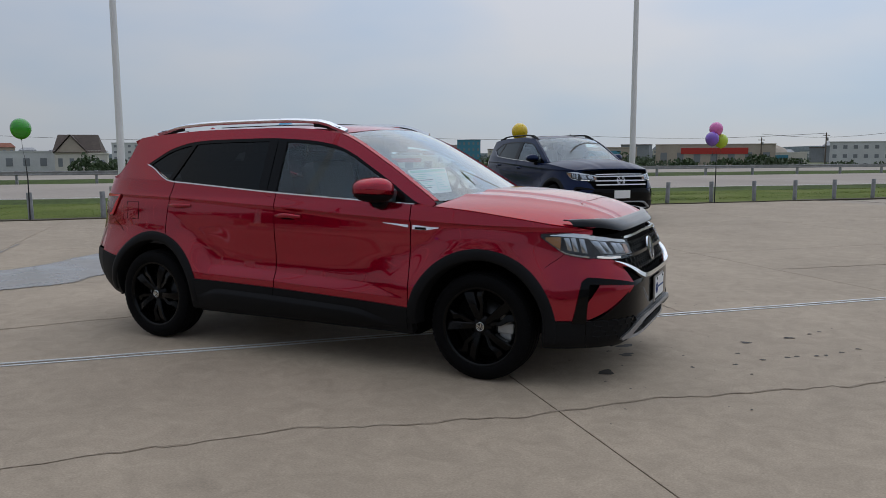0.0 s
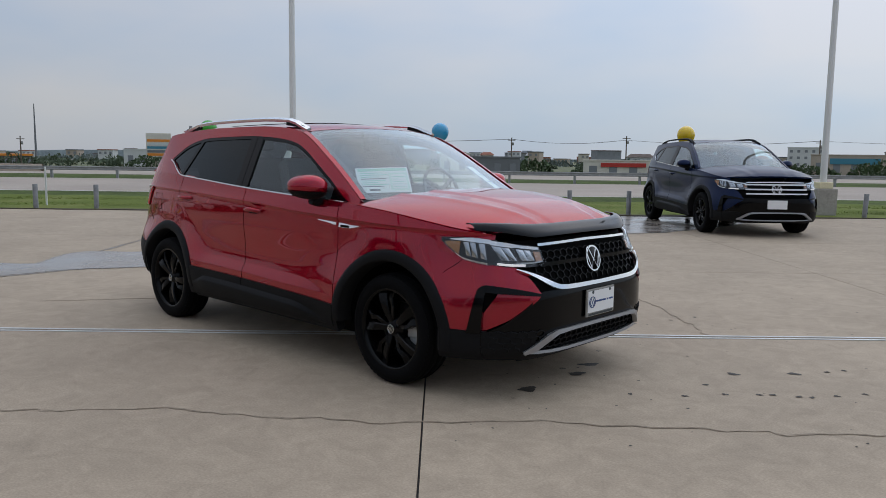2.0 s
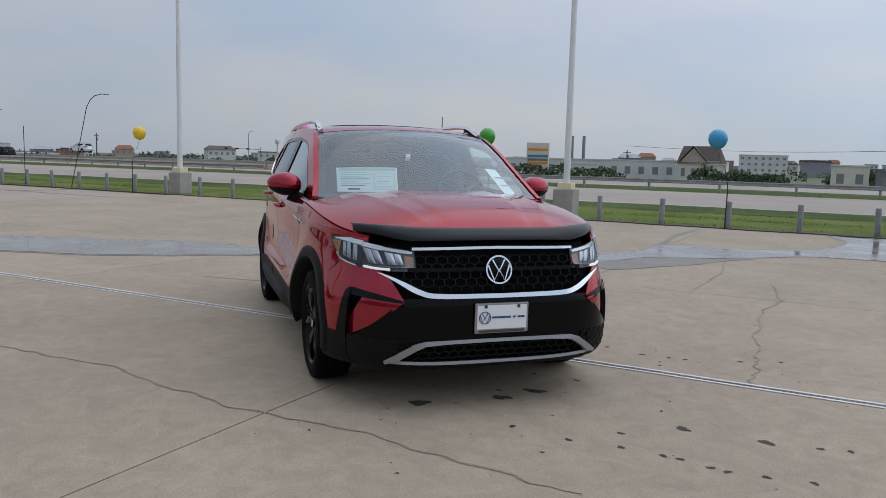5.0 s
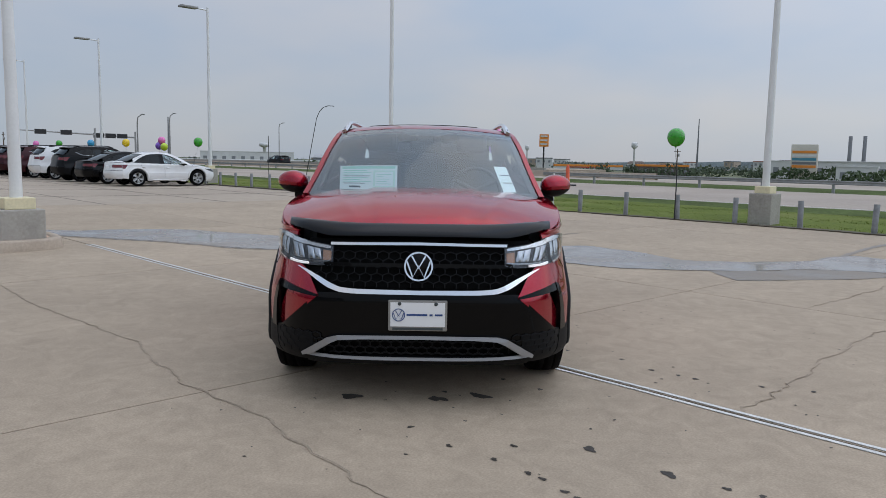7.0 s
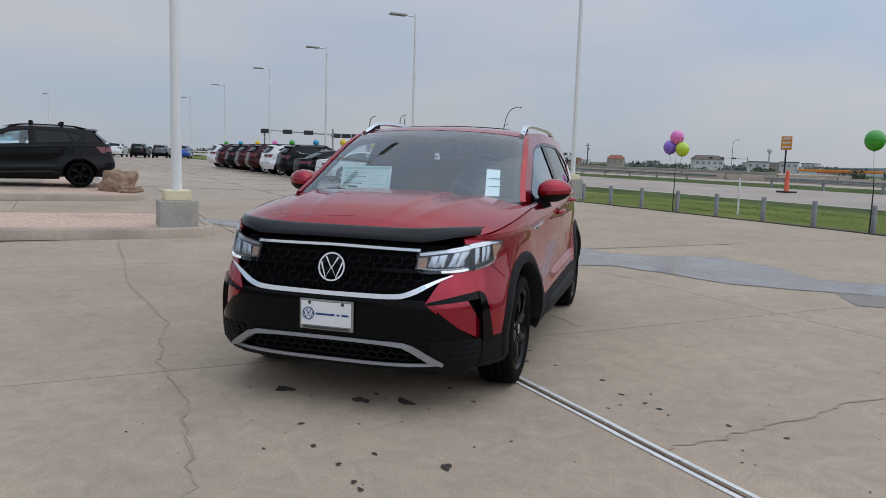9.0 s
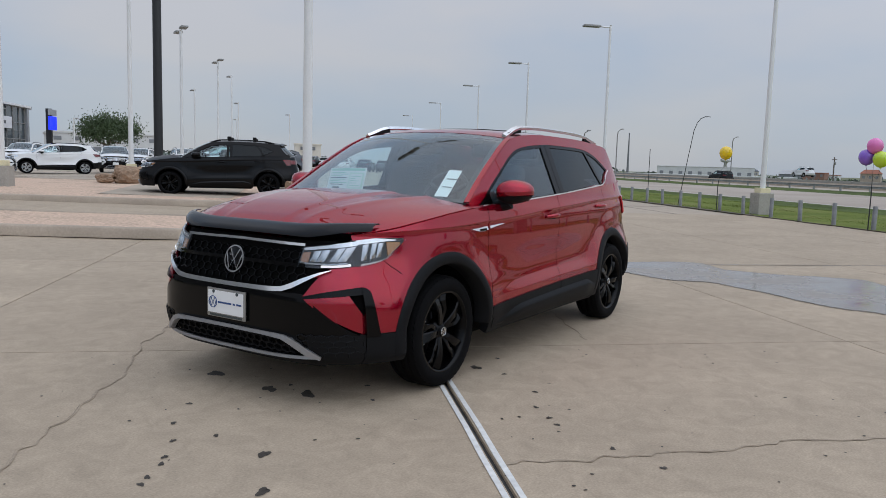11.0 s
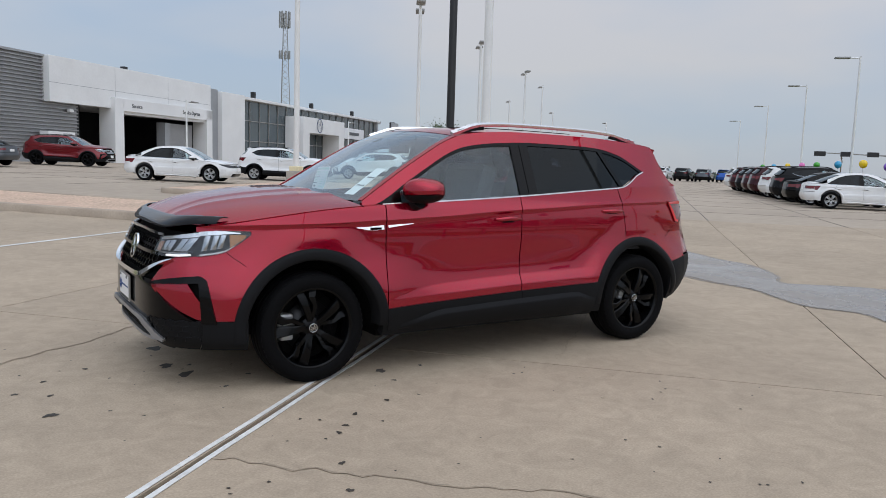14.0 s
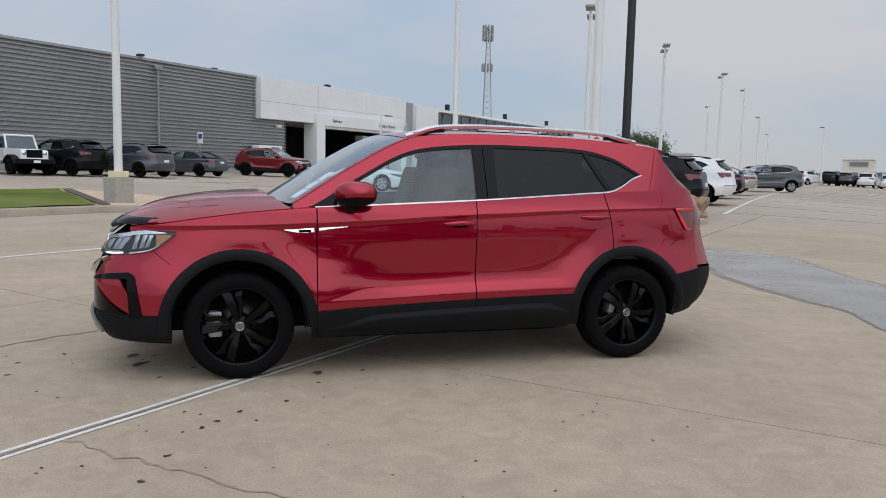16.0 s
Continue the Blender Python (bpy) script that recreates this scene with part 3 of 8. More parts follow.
def wheel_meshes(radius, rim_r, wide, rim_mat, spokes=5, key="wheel"):
    """The meshes of one wheel, its outer face towards +y, its axle at the origin."""
    r, t = radius, wide / 2
    tyre = Shape().lathe([(rim_r - 0.005, t - 0.012), (rim_r + 0.010, t - 0.002), (r - 0.045, t), (r - 0.018, t - 0.010), (r - 0.004, t - 0.030), (r, t - 0.05), (r, 0.062), (r - 0.008, 0.060), (r - 0.008, 0.050), (r, 0.048), (r, 0.006), (r - 0.008, 0.004), (r - 0.008, -0.004), (r, -0.006), (r, -0.048), (r - 0.008, -0.050), (r - 0.008, -0.060), (r, -0.062), (r, -t + 0.05), (r - 0.01, -t + 0.02), (r - 0.045, -t), (rim_r - 0.005, -t + 0.012)], (0, 0, 0), "y", 48)
    for k in range(56):
        turn = Matrix.Rotation(2 * math.pi * k / 56, 4, "Y")
        tyre.box((-0.010, t - 0.040, r - 0.030), (0.010, t - 0.013, r - 0.0105), 0, turn)
    rim = Shape().lathe([(rim_r, t - 0.010), (rim_r - 0.012, t - 0.008), (rim_r - 0.016, t - 0.03), (rim_r - 0.035, t - 0.06), (rim_r - 0.04, -t + 0.03)], (0, 0, 0), "y", 48)
    rim.lathe([(0.001, t - 0.030), (0.033, t - 0.030), (0.045, t - 0.036), (0.075, t - 0.050), (0.078, t - 0.09)], (0, 0, 0), "y", 24)
    sp = Shape()
    # pairs: a broad flat blade and a slim one that kinks towards the rim
    for k in range(spokes):
        for broad in (True, False):
            base_a = 2 * math.pi * k / spokes + (0.0 if broad else -0.50)
            verts, faces, m = [], [], 9
            for i_, u in enumerate(np.linspace(0, 1, m)):
                rr = 0.036 + (rim_r - 0.008 - 0.036) * u
                kink = float(smooth(0.45, 0.75, u))
                a = base_a + (0.05 * (u - 0.5) if broad else 0.16 - 0.22 * u + 0.20 * kink)
                wd = (0.036 + 0.028 * u) if broad else (0.026 + 0.006 * u + 0.022 * kink * u)
                y = t - 0.034 + 0.026 * math.sin(u * 2.6) - 0.010 * u - (0.0 if broad else 0.007)
                tilt = 0.010 * (u - 0.2) * (1 if broad else -1)
                cx, cz, tx, tz = rr * math.sin(a), rr * math.cos(a), math.cos(a), -math.sin(a)
                for o, d in ((-0.5, -0.050), (-0.5, -0.006 - tilt), (-0.36, -tilt), (0.40, tilt), (0.5, -0.008 + tilt), (0.5, -0.050)):
                    verts.append((cx + tx * o * wd, y + d, cz + tz * o * wd))
                if i_:
                    b0, b1 = (i_ - 1) * 6, i_ * 6
                    faces += [(b0 + q_, b0 + q_ + 1, b1 + q_ + 1, b1 + q_) for q_ in range(5)]
            sp.add(verts, faces, False)
    nut = Shape().lathe([(0.001, t - 0.038), (0.008, t - 0.038), (0.010, t - 0.055)], (0.056, 0, 0), "y", 6)
    cap = Shape().lathe([(0.001, t - 0.021), (0.026, t - 0.021), (0.030, t - 0.026), (0.032, t - 0.036)], (0, 0, 0), "y", 24)
    ring = Shape().lathe([(0.024, t - 0.0205), (0.024, t - 0.019), (0.027, t - 0.019), (0.027, t - 0.0205)], (0, 0, 0), "y", 24)
    for path in (((-0.014, 0.017), (0, -0.004), (0.014, 0.017)), ((-0.018, 0.004), (-0.009, -0.017), (0, 0.0), (0.009, -0.017), (0.018, 0.004))):
        ring.ribbon([(x, t - 0.0195, z) for x, z in path], 0.005, 0.002, (0, 1, 0))
    disc = Shape().lathe([(0.001, t - 0.105), (0.155, t - 0.105), (0.155, t - 0.125), (0.001, t - 0.125)], (0, 0, 0), "y", 32)
    calip = Shape().box((0.105, t - 0.15, -0.075), (0.185, t - 0.075, 0.085), 0.014).box((0.095, t - 0.13, -0.03), (0.20, t - 0.068, 0.04), 0.010)
    back = Shape().lathe([(0.001, t - 0.14), (rim_r - 0.03, t - 0.14)], (0, 0, 0), "y", 24)
    return dict(tyre=tyre.mesh(key + "_tyre", TYRE), rim=rim.mesh(key + "_rim", rim_mat), spokes=sp.mesh(key + "_spokes", rim_mat), nuts=nut.mesh(key + "_nuts", GLOSS_BLACK), cap=cap.mesh(key + "_cap", GLOSS_BLACK),
                ring=ring.mesh(key + "_ring", CHROME), disc=disc.mesh(key + "_disc", DISC), caliper=calip.mesh(key + "_caliper", GALV), shield=back.mesh(key + "_shield", SHADOW_BLACK))


WHEELS = dict(black=wheel_meshes(0.335, 0.247, 0.225, RIM_BLACK, key="black_wheel"), silver=wheel_meshes(0.335, 0.235, 0.215, RIM_SILVER, key="silver_wheel"))
WHEELS["big"] = wheel_meshes(0.385, 0.27, 0.25, RIM_BLACK, key="large_wheel")


def add_wheels(car, base, half, radius, kind, full):
    for sx in (1, -1):
        for sy in (1, -1):
            wh = part("wheel", WHEELS[kind]["tyre"], None, car)
            wh.name = "wheel"
            wh.matrix_local = Matrix.Translation((sx * base, sy * (half - 0.1125), radius)) @ Matrix.Rotation(0 if sy > 0 else math.pi, 4, "Z") @ Matrix.Rotation(0.35 * sx, 4, "Y")
            for k in range(5 if full else 0):
                part("wheel_nut", WHEELS[kind]["nuts"], None, wh).matrix_local = Matrix.Rotation(2 * math.pi * (k + 0.5) / 5, 4, "Y")
            for n in (("rim", "spokes", "cap", "ring", "disc", "caliper", "shield") if full else ("rim", "spokes", "cap", "shield")):
                ob = part({"nuts": "wheel_nuts", "cap": "hub_cap", "ring": "hub_emblem", "disc": "brake_disc", "caliper": "brake_caliper", "shield": "splash_shield"}.get(n, n), WHEELS[kind][n], None, wh)
                if n == "caliper" and sx < 0:
                    ob.scale = (0.6, 1.0, 0.6)
                if n == "caliper" and sx > 0:
                    ob.matrix_local = Matrix.Rotation(-0.35 * sx + (0.0 if sx * sy > 0 else math.pi), 4, "Y")


def emblem(r, normal_x):
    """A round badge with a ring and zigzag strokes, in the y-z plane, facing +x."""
    s = Shape()
    ring = [(normal_x, r * math.cos(a), r * math.sin(a)) for a in np.linspace(0, 2 * math.pi, 33)]
    s.ribbon(ring, r * 0.12, 0.010, (1, 0, 0))
    for path in (((-0.50, 0.74), (0, -0.12), (0.50, 0.74)), ((-0.86, 0.36), (-0.42, -0.80), (0, 0.02), (0.42, -0.80), (0.86, 0.36))):
        s.ribbon([(normal_x, y * r, z * r) for y, z in path], r * 0.125, 0.010, (1, 0, 0))
    return s


def honeycomb(body, y0, y1, zb, zt, cell, off, bar, deep=0.014):
    """A lattice of six-sided cells on the car's front between two curves of z over y."""
    s = Shape()
    hx, hz = cell, cell * 0.62
    rows = int(0.75 / hz) + 2
    for i in range(rows):
        z0 = 0.15 + i * hz
        cols = int((y1 - y0) / hx) + 2
        for j in range(cols):
            yc = y0 + (j + (0.5 if i % 2 else 0)) * hx
            pts = [(yc - hx / 2, z0 + hz * 0.33), (yc, z0 + hz * 0.66), (yc + hx / 2, z0 + hz * 0.33)]
            segs = [pts, [(yc, z0 + hz * 0.66), (yc, z0 + hz * 1.33)]]
            for sg in segs:
                if all(y0 <= y <= y1 and zb(y) <= z <= zt(y) for y, z in sg):
                    s.ribbon([(float(body.nose(y, z)) + off, y, z) for y, z in sg], bar, deep, (1, 0, 0.15))
    return s


def both(fn):
    """The same shape for the left and the right."""
    return ((fn(), "left"), (fn().mirrored(), "right"))


def build_car(name, m, label, paint, spec=SUV, scale=(1, 1, 1), level=2, wheels="black", rails=SATIN, group="", face="honeycomb", trim=CHROME, clad=CLADDING, crossbars=False):
    """level 2: near, with all its parts; 1: in the middle distance; 0: far off."""
    car = thing(name, m, label, "car", group)
    B = Body(spec)
    q = (1.0, 0.55, 0.34)[2 - level]
    N = lambda n: max(3, int(n * q) + 1)
    put = lambda nm, sh, mat, parent=car, lb="": part(nm, sh, mat, parent, lb, scale)
    rim, wtop, top = B.rim, B.wtop, B.top
    d1, d2 = B.doors
    sill = lambda x: np.maximum(B.sill(x) + (B.bclad - 0.5), 0)
    red_low = lambda x: np.maximum(np.maximum(sill(x) - 0.01, B.arch(x, 0.462)), 0.40)
    gap = 0.0035

    # side panels
    XC = 1.975
    for sh, _ in both(lambda: Shape().grid(B.sheet("s", 0.872 + gap, XC, red_low, lambda x: rim(x) - 0.004, N(64), N(76)), 0.012, (0, 1, 0))):
        put("fender", sh, paint)
    for sh, _ in both(lambda: Shape().grid(B.sheet("s", d1 + gap, 0.872 - gap, lambda x: sill(x) - 0.012, lambda x: rim(x) - 0.004, N(40), N(100)), 0.014, (0, 1, 0))):
        front_door = put("front_door", sh, paint)
        sgn = 1 if _ == "left" else -1
        if level:
            hx, hz = -0.06, float(rim(-0.06)) - 0.152
            hnd = Shape()
            pts = [(hx + 0.105 - 0.21 * u, float(B.side(hx, hz)) + 0.004 + 0.030 * math.sin(math.pi * min(max(u * 1.15 - 0.07, 0), 1)) ** 0.6, hz + 0.004 - 0.004 * math.cos(u * 6)) for u in np.linspace(0, 1, 12)]
            hnd.tube(pts, [0.008 + 0.009 * math.sin(math.pi * u) ** 0.5 for u in np.linspace(0.03, 0.97, 12)], 8)
            # black patch on the door skin paints the shade behind the grip
            cup = Shape().grid(B.sheet("s", hx - 0.055, hx + 0.045, hz - 0.023, hz + 0.006, 6, 4, 0.0015), 0.0, (0, 1, 0))
            put("door_handle", hnd if sgn > 0 else hnd.mirrored(), paint, front_door)
            put("handle_recess", cup if sgn > 0 else cup.mirrored(), SHADOW_BLACK if level < 2 else GLOSS_BLACK, front_door)
    for sh, _ in both(lambda: Shape().grid(B.sheet("s", lambda b: d2 + gap + 0.075 * b**2, d1 - gap, lambda x: np.maximum(sill(x) - 0.012, B.arch(x, 0.462)), lambda x: rim(x) - 0.004, N(52), N(100)), 0.014, (0, 1, 0))):
        rear_door = put("rear_door", sh, paint)
        sgn = 1 if _ == "left" else -1
        if level:
            hx, hz = -1.06, float(rim(-1.06)) - 0.168
            pts = [(hx + 0.105 - 0.21 * u, float(B.side(hx, hz)) + 0.004 + 0.030 * math.sin(math.pi * min(max(u * 1.15 - 0.07, 0), 1)) ** 0.6, hz) for u in np.linspace(0, 1, 12)]
            hnd = Shape().tube(pts, [0.008 + 0.009 * math.sin(math.pi * u) ** 0.5 for u in np.linspace(0.03, 0.97, 12)], 8)
            # the same painted shade behind the rear grip
            cup = Shape().grid(B.sheet("s", hx - 0.055, hx + 0.045, hz - 0.023, hz + 0.006, 6, 4, 0.0015), 0.0, (0, 1, 0))
            put("door_handle", hnd if sgn > 0 else hnd.mirrored(), paint, rear_door)
            put("handle_recess", cup if sgn > 0 else cup.mirrored(), SHADOW_BLACK if level < 2 else GLOSS_BLACK, rear_door)
    tail_low = lambda x: np.maximum(B.arch(x, 0.462), curve((-2.2, 0.66), (-1.7, 0.60), (-1.2, 0.52))(x))
    for sh, _ in both(lambda: Shape().grid(B.sheet("s", -1.96, lambda b: d2 - gap + 0.075 * b**2, tail_low, rim, N(52), N(76)), 0.012, (0, 1, 0))):
        put("rear_quarter", sh, paint)

    if level:
        # black strips behind the door gaps stand in for the shade inside them
        for x0_, x1_ in ((0.860, 0.884), (d1 - 0.012, d1 + 0.012)):
            for sh, _ in both(lambda: Shape().grid(B.sheet("s", x0_, x1_, lambda x: sill(x) - 0.01, lambda x: rim(x) - 0.012, 3, N(60), -0.0115), 0, (0, 1, 0))):
                put("shut_line", sh, SHADOW_BLACK)
        for sh, _ in both(lambda: Shape().grid(B.sheet("s", lambda b: d2 - 0.014 + 0.075 * b**2, lambda b: d2 + 0.014 + 0.075 * b**2, lambda x: np.maximum(sill(x), B.arch(x, 0.46)), lambda x: rim(x) - 0.012, 3, N(60), -0.0115), 0, (0, 1, 0))):
            put("shut_line", sh, SHADOW_BLACK)
        if level == 2:
            for xs_ in (0.872, d1):
                for sh, _ in both(lambda: Shape().ribbon([(xs_, float(B.side(xs_, z)) + o, z) for z, o in ((B.bottom + 0.05, 0.0205), (float(sill(xs_)) - 0.075, 0.0205), (float(sill(xs_)) - 0.065, 0.0105), (float(sill(xs_)), 0.0105))], 0.006, 0.0025, (0, 1, 0))):
                    put("shut_line", sh, SHADOW_BLACK)

    # cabin sides
    X0, X1 = B.ws
    R0, R1 = B.rg
    xa = float(spec["wtop"][0][0])
    xq = float(spec["wtop"][-1][0])
    for sh, _ in both(lambda: Shape().grid(B.sheet("g", xq, X0 - 0.005, lambda x: np.where(x > xa, rim(x), wtop(x)), lambda x: np.maximum(top(x), rim(x) + 0.004), N(60), N(8)), 0.03, (0, 1, 0.3)).grid(
            B.sheet("g", lambda b: max(R1 + (R0 - R1) * b, -1.90 - 0.05 * b), xq, rim, top, N(14), N(16)), 0.03, (0, 1, 0.3)).grid(B.sheet("g", xq, -1.12, rim, B.wbot, N(14), 4), 0.01, (0, 1, 0.3))):
        put("roof_pillar", sh, paint)
    # sloping shelf under the foot of the windscreen pillar, and the pillar's edge beside the glass
    shelf = lambda: Shape().grid(np.array([[(x, float(B.side(x, rim(x))) - 0.002 - f * (float(B.side(x, rim(x))) - float(B.gh(x, rim(x))) - 0.002), float(rim(x)) - 0.004 + 0.006 * f) for f in (0, 0.5, 1)] for x in np.linspace(0.35, X0 - 0.005, N(16))]), 0, (0, 0.3, 1))
    for sh, _ in both(shelf):
        put("pillar_foot", sh, paint)
    def pillar_edge():
        P = np.zeros((N(24), 4, 3))
        for i, x in enumerate(np.linspace(X0 - 0.01, X1 + 0.01, P.shape[0])):
            u, z = i / (P.shape[0] - 1), float(top(x))
            ye = float(B.gh(x, z))
            for j, y in enumerate((0.0, 0.012, 0.024, 0.034)):
                v = 1 - y / ye
                P[i, j] = (x + (0.15 - 0.05 * u) * (1 - v * v) + 0.003, v * ye, z + B.crown * u * (1 - v**2.4) + 0.005)
        return Shape().grid(P, 0.006, (1, 0.3, 1))
    for sh, _ in both(pillar_edge):
        put("pillar_edge", sh, paint)
    bz = lambda x: rim(x) + 0.006
    wt = lambda x: wtop(x) - 0.016
    glass_front = lambda: Shape().grid(B.sheet("g", -0.19, xa - 0.06, bz, lambda x: np.maximum(wt(x), bz(x)), N(30), N(10), -0.008), 0.0, (0, 1, 0.3))
    cdx = lambda b: -1.205 + 0.175 * b
    glass_rear = lambda: Shape().grid(B.sheet("g", lambda b: cdx(b) + 0.02, -0.335, bz, wt, N(24), N(10), -0.008), 0.0, (0, 1, 0.3))
    qlow = lambda x: np.where(x < -1.12, B.wbot(x), rim(x)) + 0.006
    glass_quarter = lambda: Shape().grid(B.sheet("g", xq + 0.015, lambda b: cdx(b) - 0.02, qlow, wt, N(14), N(8), -0.008), 0.0, (0, 1, 0.3))
    for fn, nm, mt in ((glass_front, "front_side_window", GLASS_SIDE), (glass_rear, "rear_side_window", GLASS_DARK), (glass_quarter, "quarter_window", GLASS_DARK)):
        for sh, _ in both(fn):
            put(nm, sh, mt)
    pill = lambda: Shape().grid(B.sheet("g", -0.262, -0.187, rim, lambda x: wtop(x) + 0.004, 4, 6, -0.001), 0.02, (0, 1, 0.3)).grid(B.sheet("g", -0.342, -0.268, rim, lambda x: wtop(x) + 0.004, 4, 6, -0.001), 0.02, (0, 1, 0.3)).grid(
        B.sheet("g", lambda b: cdx(b) - 0.022, lambda b: cdx(b) + 0.022, rim, lambda x: wtop(x), 3, 8, -0.002), 0.02, (0, 1, 0.3)).grid(
        B.sheet("g", xq + 0.004, xa - 0.02, lambda x: wtop(x) - 0.022, lambda x: wtop(x) + 0.002, N(50), 3, -0.002), 0.02, (0, 1, 0.3)).grid(
        B.sheet("g", xa - 0.16, xa - 0.01, rim, lambda x: np.maximum(wtop(x), rim(x) + .002), 8, 4, -0.003), 0.02, (0, 1, 0.3))
    for sh, _ in both(pill):
        put("window_surround", sh, GLOSS_BLACK)
    def belt_line():
        xs = np.concatenate([np.linspace(xq, -1.12, 12), np.linspace(-1.08, xa - 0.02, 26)])
        zz = np.where(xs < -1.12, B.wbot(xs), rim(xs))
        return Shape().ribbon([(x, float(B.gh(x, z)) + 0.010, z - 0.002) for x, z in zip(xs, zz)], 0.009, 0.008, (0, 1, 0.1))
    for sh, _ in both(belt_line):
        put("belt_trim", sh, trim)

    # screen, roof, bonnet
    def screen(x0, x1, bow0, bow1, n, off, inset=0.0):
        P = np.zeros((n, 2 * N(10) + 1, 3))
        for i, x in enumerate(np.linspace(x0, x1, n)):
            z = float(top(x))
            ye = float(B.gh(x, z)) - inset
            u = i / (n - 1)
            bow = bow0 + (bow1 - bow0) * u
            v = np.linspace(-1, 1, P.shape[1])
            P[i] = np.stack([x + bow * (1 - v**2) + off * np.sign(x0), v * ye, z + B.crown * u * (1 - np.abs(v) ** 2.4) + off * 0.8 + 0 * v], 1)
        return P
    put("windscreen", Shape().grid(screen(X0 - 0.01, X1 + 0.01, 0.15, 0.10, N(16), 0.0, 0.012), 0, (1, 0, 1)), GLASS_CLEAR).visible_shadow = False
    put("rear_window", Shape().grid(screen(R0 + 0.02, R1, -0.10, -0.12, N(10), 0.002, 0.05), 0, (-1, 0, 0.5)), GLASS_DARK)
    xs = np.linspace(X1, R0, N(40))
    v = np.linspace(-1, 1, 2 * N(12) + 1)
    P = np.zeros((len(xs), len(v), 3))
    for i, x in enumerate(xs):
        z = float(top(x))
        ye = float(B.gh(x, z))
        fade = max(0, 1 - i / (0.4 * len(xs)))
        tail_fade = max(0, 1 - (len(xs) - 1 - i) / (0.4 * len(xs)))
        P[i] = np.stack([x + 0.10 * fade * (1 - v**2) - 0.10 * tail_fade * (1 - v**2), v * ye, z + B.crown * (1 - np.abs(v) ** 2.4)], 1)
    roof = put("roof", Shape().grid(P, 0.03, (0, 0, 1)), paint)
    if level and spec is SUV:
        a, b = int(0.20 * len(xs)), int(0.66 * len(xs))
        c0, c1 = int(0.16 * len(v)), int(0.84 * len(v))
        put("sunroof", Shape().grid(P[a:b, c0:c1] + np.array([0, 0, 0.004]), 0.006, (0, 0, 1)), GLOSS_BLACK, roof, "dark glass panoramic sunroof")
        if level == 2:
            sf = Shape().lathe([(0.001, 0.055), (0.02, 0.045), (0.035, 0.0)], (-1.5, 0, float(top(-1.5)) + B.crown - 0.01), "z", 12)
            put("roof_antenna", sf, paint, roof)
    n, vv = N(40), np.linspace(-1, 1, 2 * N(34) + 1)
    H = np.zeros((n, len(vv), 3))
    zlip = float(spec["hood"][-1][1])
    for i, u in enumerate(np.linspace(0, 1, n)):
        xb = X0 + 0.01 + 0.155 * (1 - vv**2)
        hw_f = float(B.side(1.93, rim(1.93))) - 0.008
        xf = np.minimum(B.nose(vv * hw_f, zlip) - 0.035, spec["hood"][-1][0] + 0.0)
        x = xb + (xf - xb) * u
        hw = B.side(np.minimum(x, 1.93), rim(x)) - 0.004 - 0.004 * u
        zc = B.hood(x)
        edge = np.minimum(rim(x) + 0.002, zc)
        ridge = 0.013 * np.exp(-np.abs(np.abs(vv) - (0.66 - 0.14 * u)) / 0.045) * (1 - u * 0.45)
        ridge = ridge + 0.011 * (1 - u * 0.6) * smooth(0.42 - 0.06 * u, 0.385 - 0.06 * u, np.abs(vv))
        z = edge + (zc - edge) * (1 - np.abs(vv) ** 3.2) + ridge
        H[i] = np.stack([x, vv * hw, z], 1)
    put("bonnet", Shape().grid(H, 0.025, (0, 0, 1)), paint)
    if B.deck:
        D = np.zeros((N(12), len(vv), 3))
        for i, u in enumerate(np.linspace(0, 1, N(12))):
            x = R1 - 0.13 * (1 - vv**2) + u * (-2.24 - R1 + 0.13 * (1 - vv**2))
            x = np.maximum(x, B.tail(vv * 0.8, 1.0))
            D[i] = np.stack([x, vv * (B.side(x, rim(x)) - 0.01), rim(x) + (B.deck(x) - rim(x)) * (1 - np.abs(vv) ** 3)], 1)
        put("boot_lid", Shape().grid(D, 0.02, (0, 0, 1)), paint)
    cowl = Shape().ribbon([(X0 + 0.035 + 0.155 * (1 - t * t), t * 0.70, float(B.hood(X0)) - 0.035 - 0.02 * t * t) for t in np.linspace(-1, 1, 21)], 0.11, 0.02, (0, 0, 1))
    put("scuttle_panel", cowl, CLADDING)
    if level == 2:
        for y0, y1, nm in ((0.42, -0.22, "wiper"), (-0.06, -0.62, "wiper")):
            wp = Shape()
            pts = []
            for u in np.linspace(0, 1, 10):
                y = y0 + (y1 - y0) * u
                s_ = -0.045 + 0.02 * u
                x = X0 - 0.01 + (X1 - X0) * s_
                ye = float(B.gh(x, top(x)))
                pts.append((x + 0.15 * (1 - (y / ye) ** 2) + 0.012, y, float(top(x)) + 0.018))
            wp.ribbon(pts, 0.014, 0.014, (0.6, 0, 0.8))
            put(nm, wp, CLADDING)

    # nose
    face_low = B.bottom
    lowcol = lambda: Shape().grid(B.sheet("f", -0.60, 0.60, face_low, min(0.9, float(rim(2.05)) - 0.01), N(40), N(20), -0.045), 0, (1, 0, 0))
    bumper = put("front_bumper", lowcol(), SHADOW_BLACK)
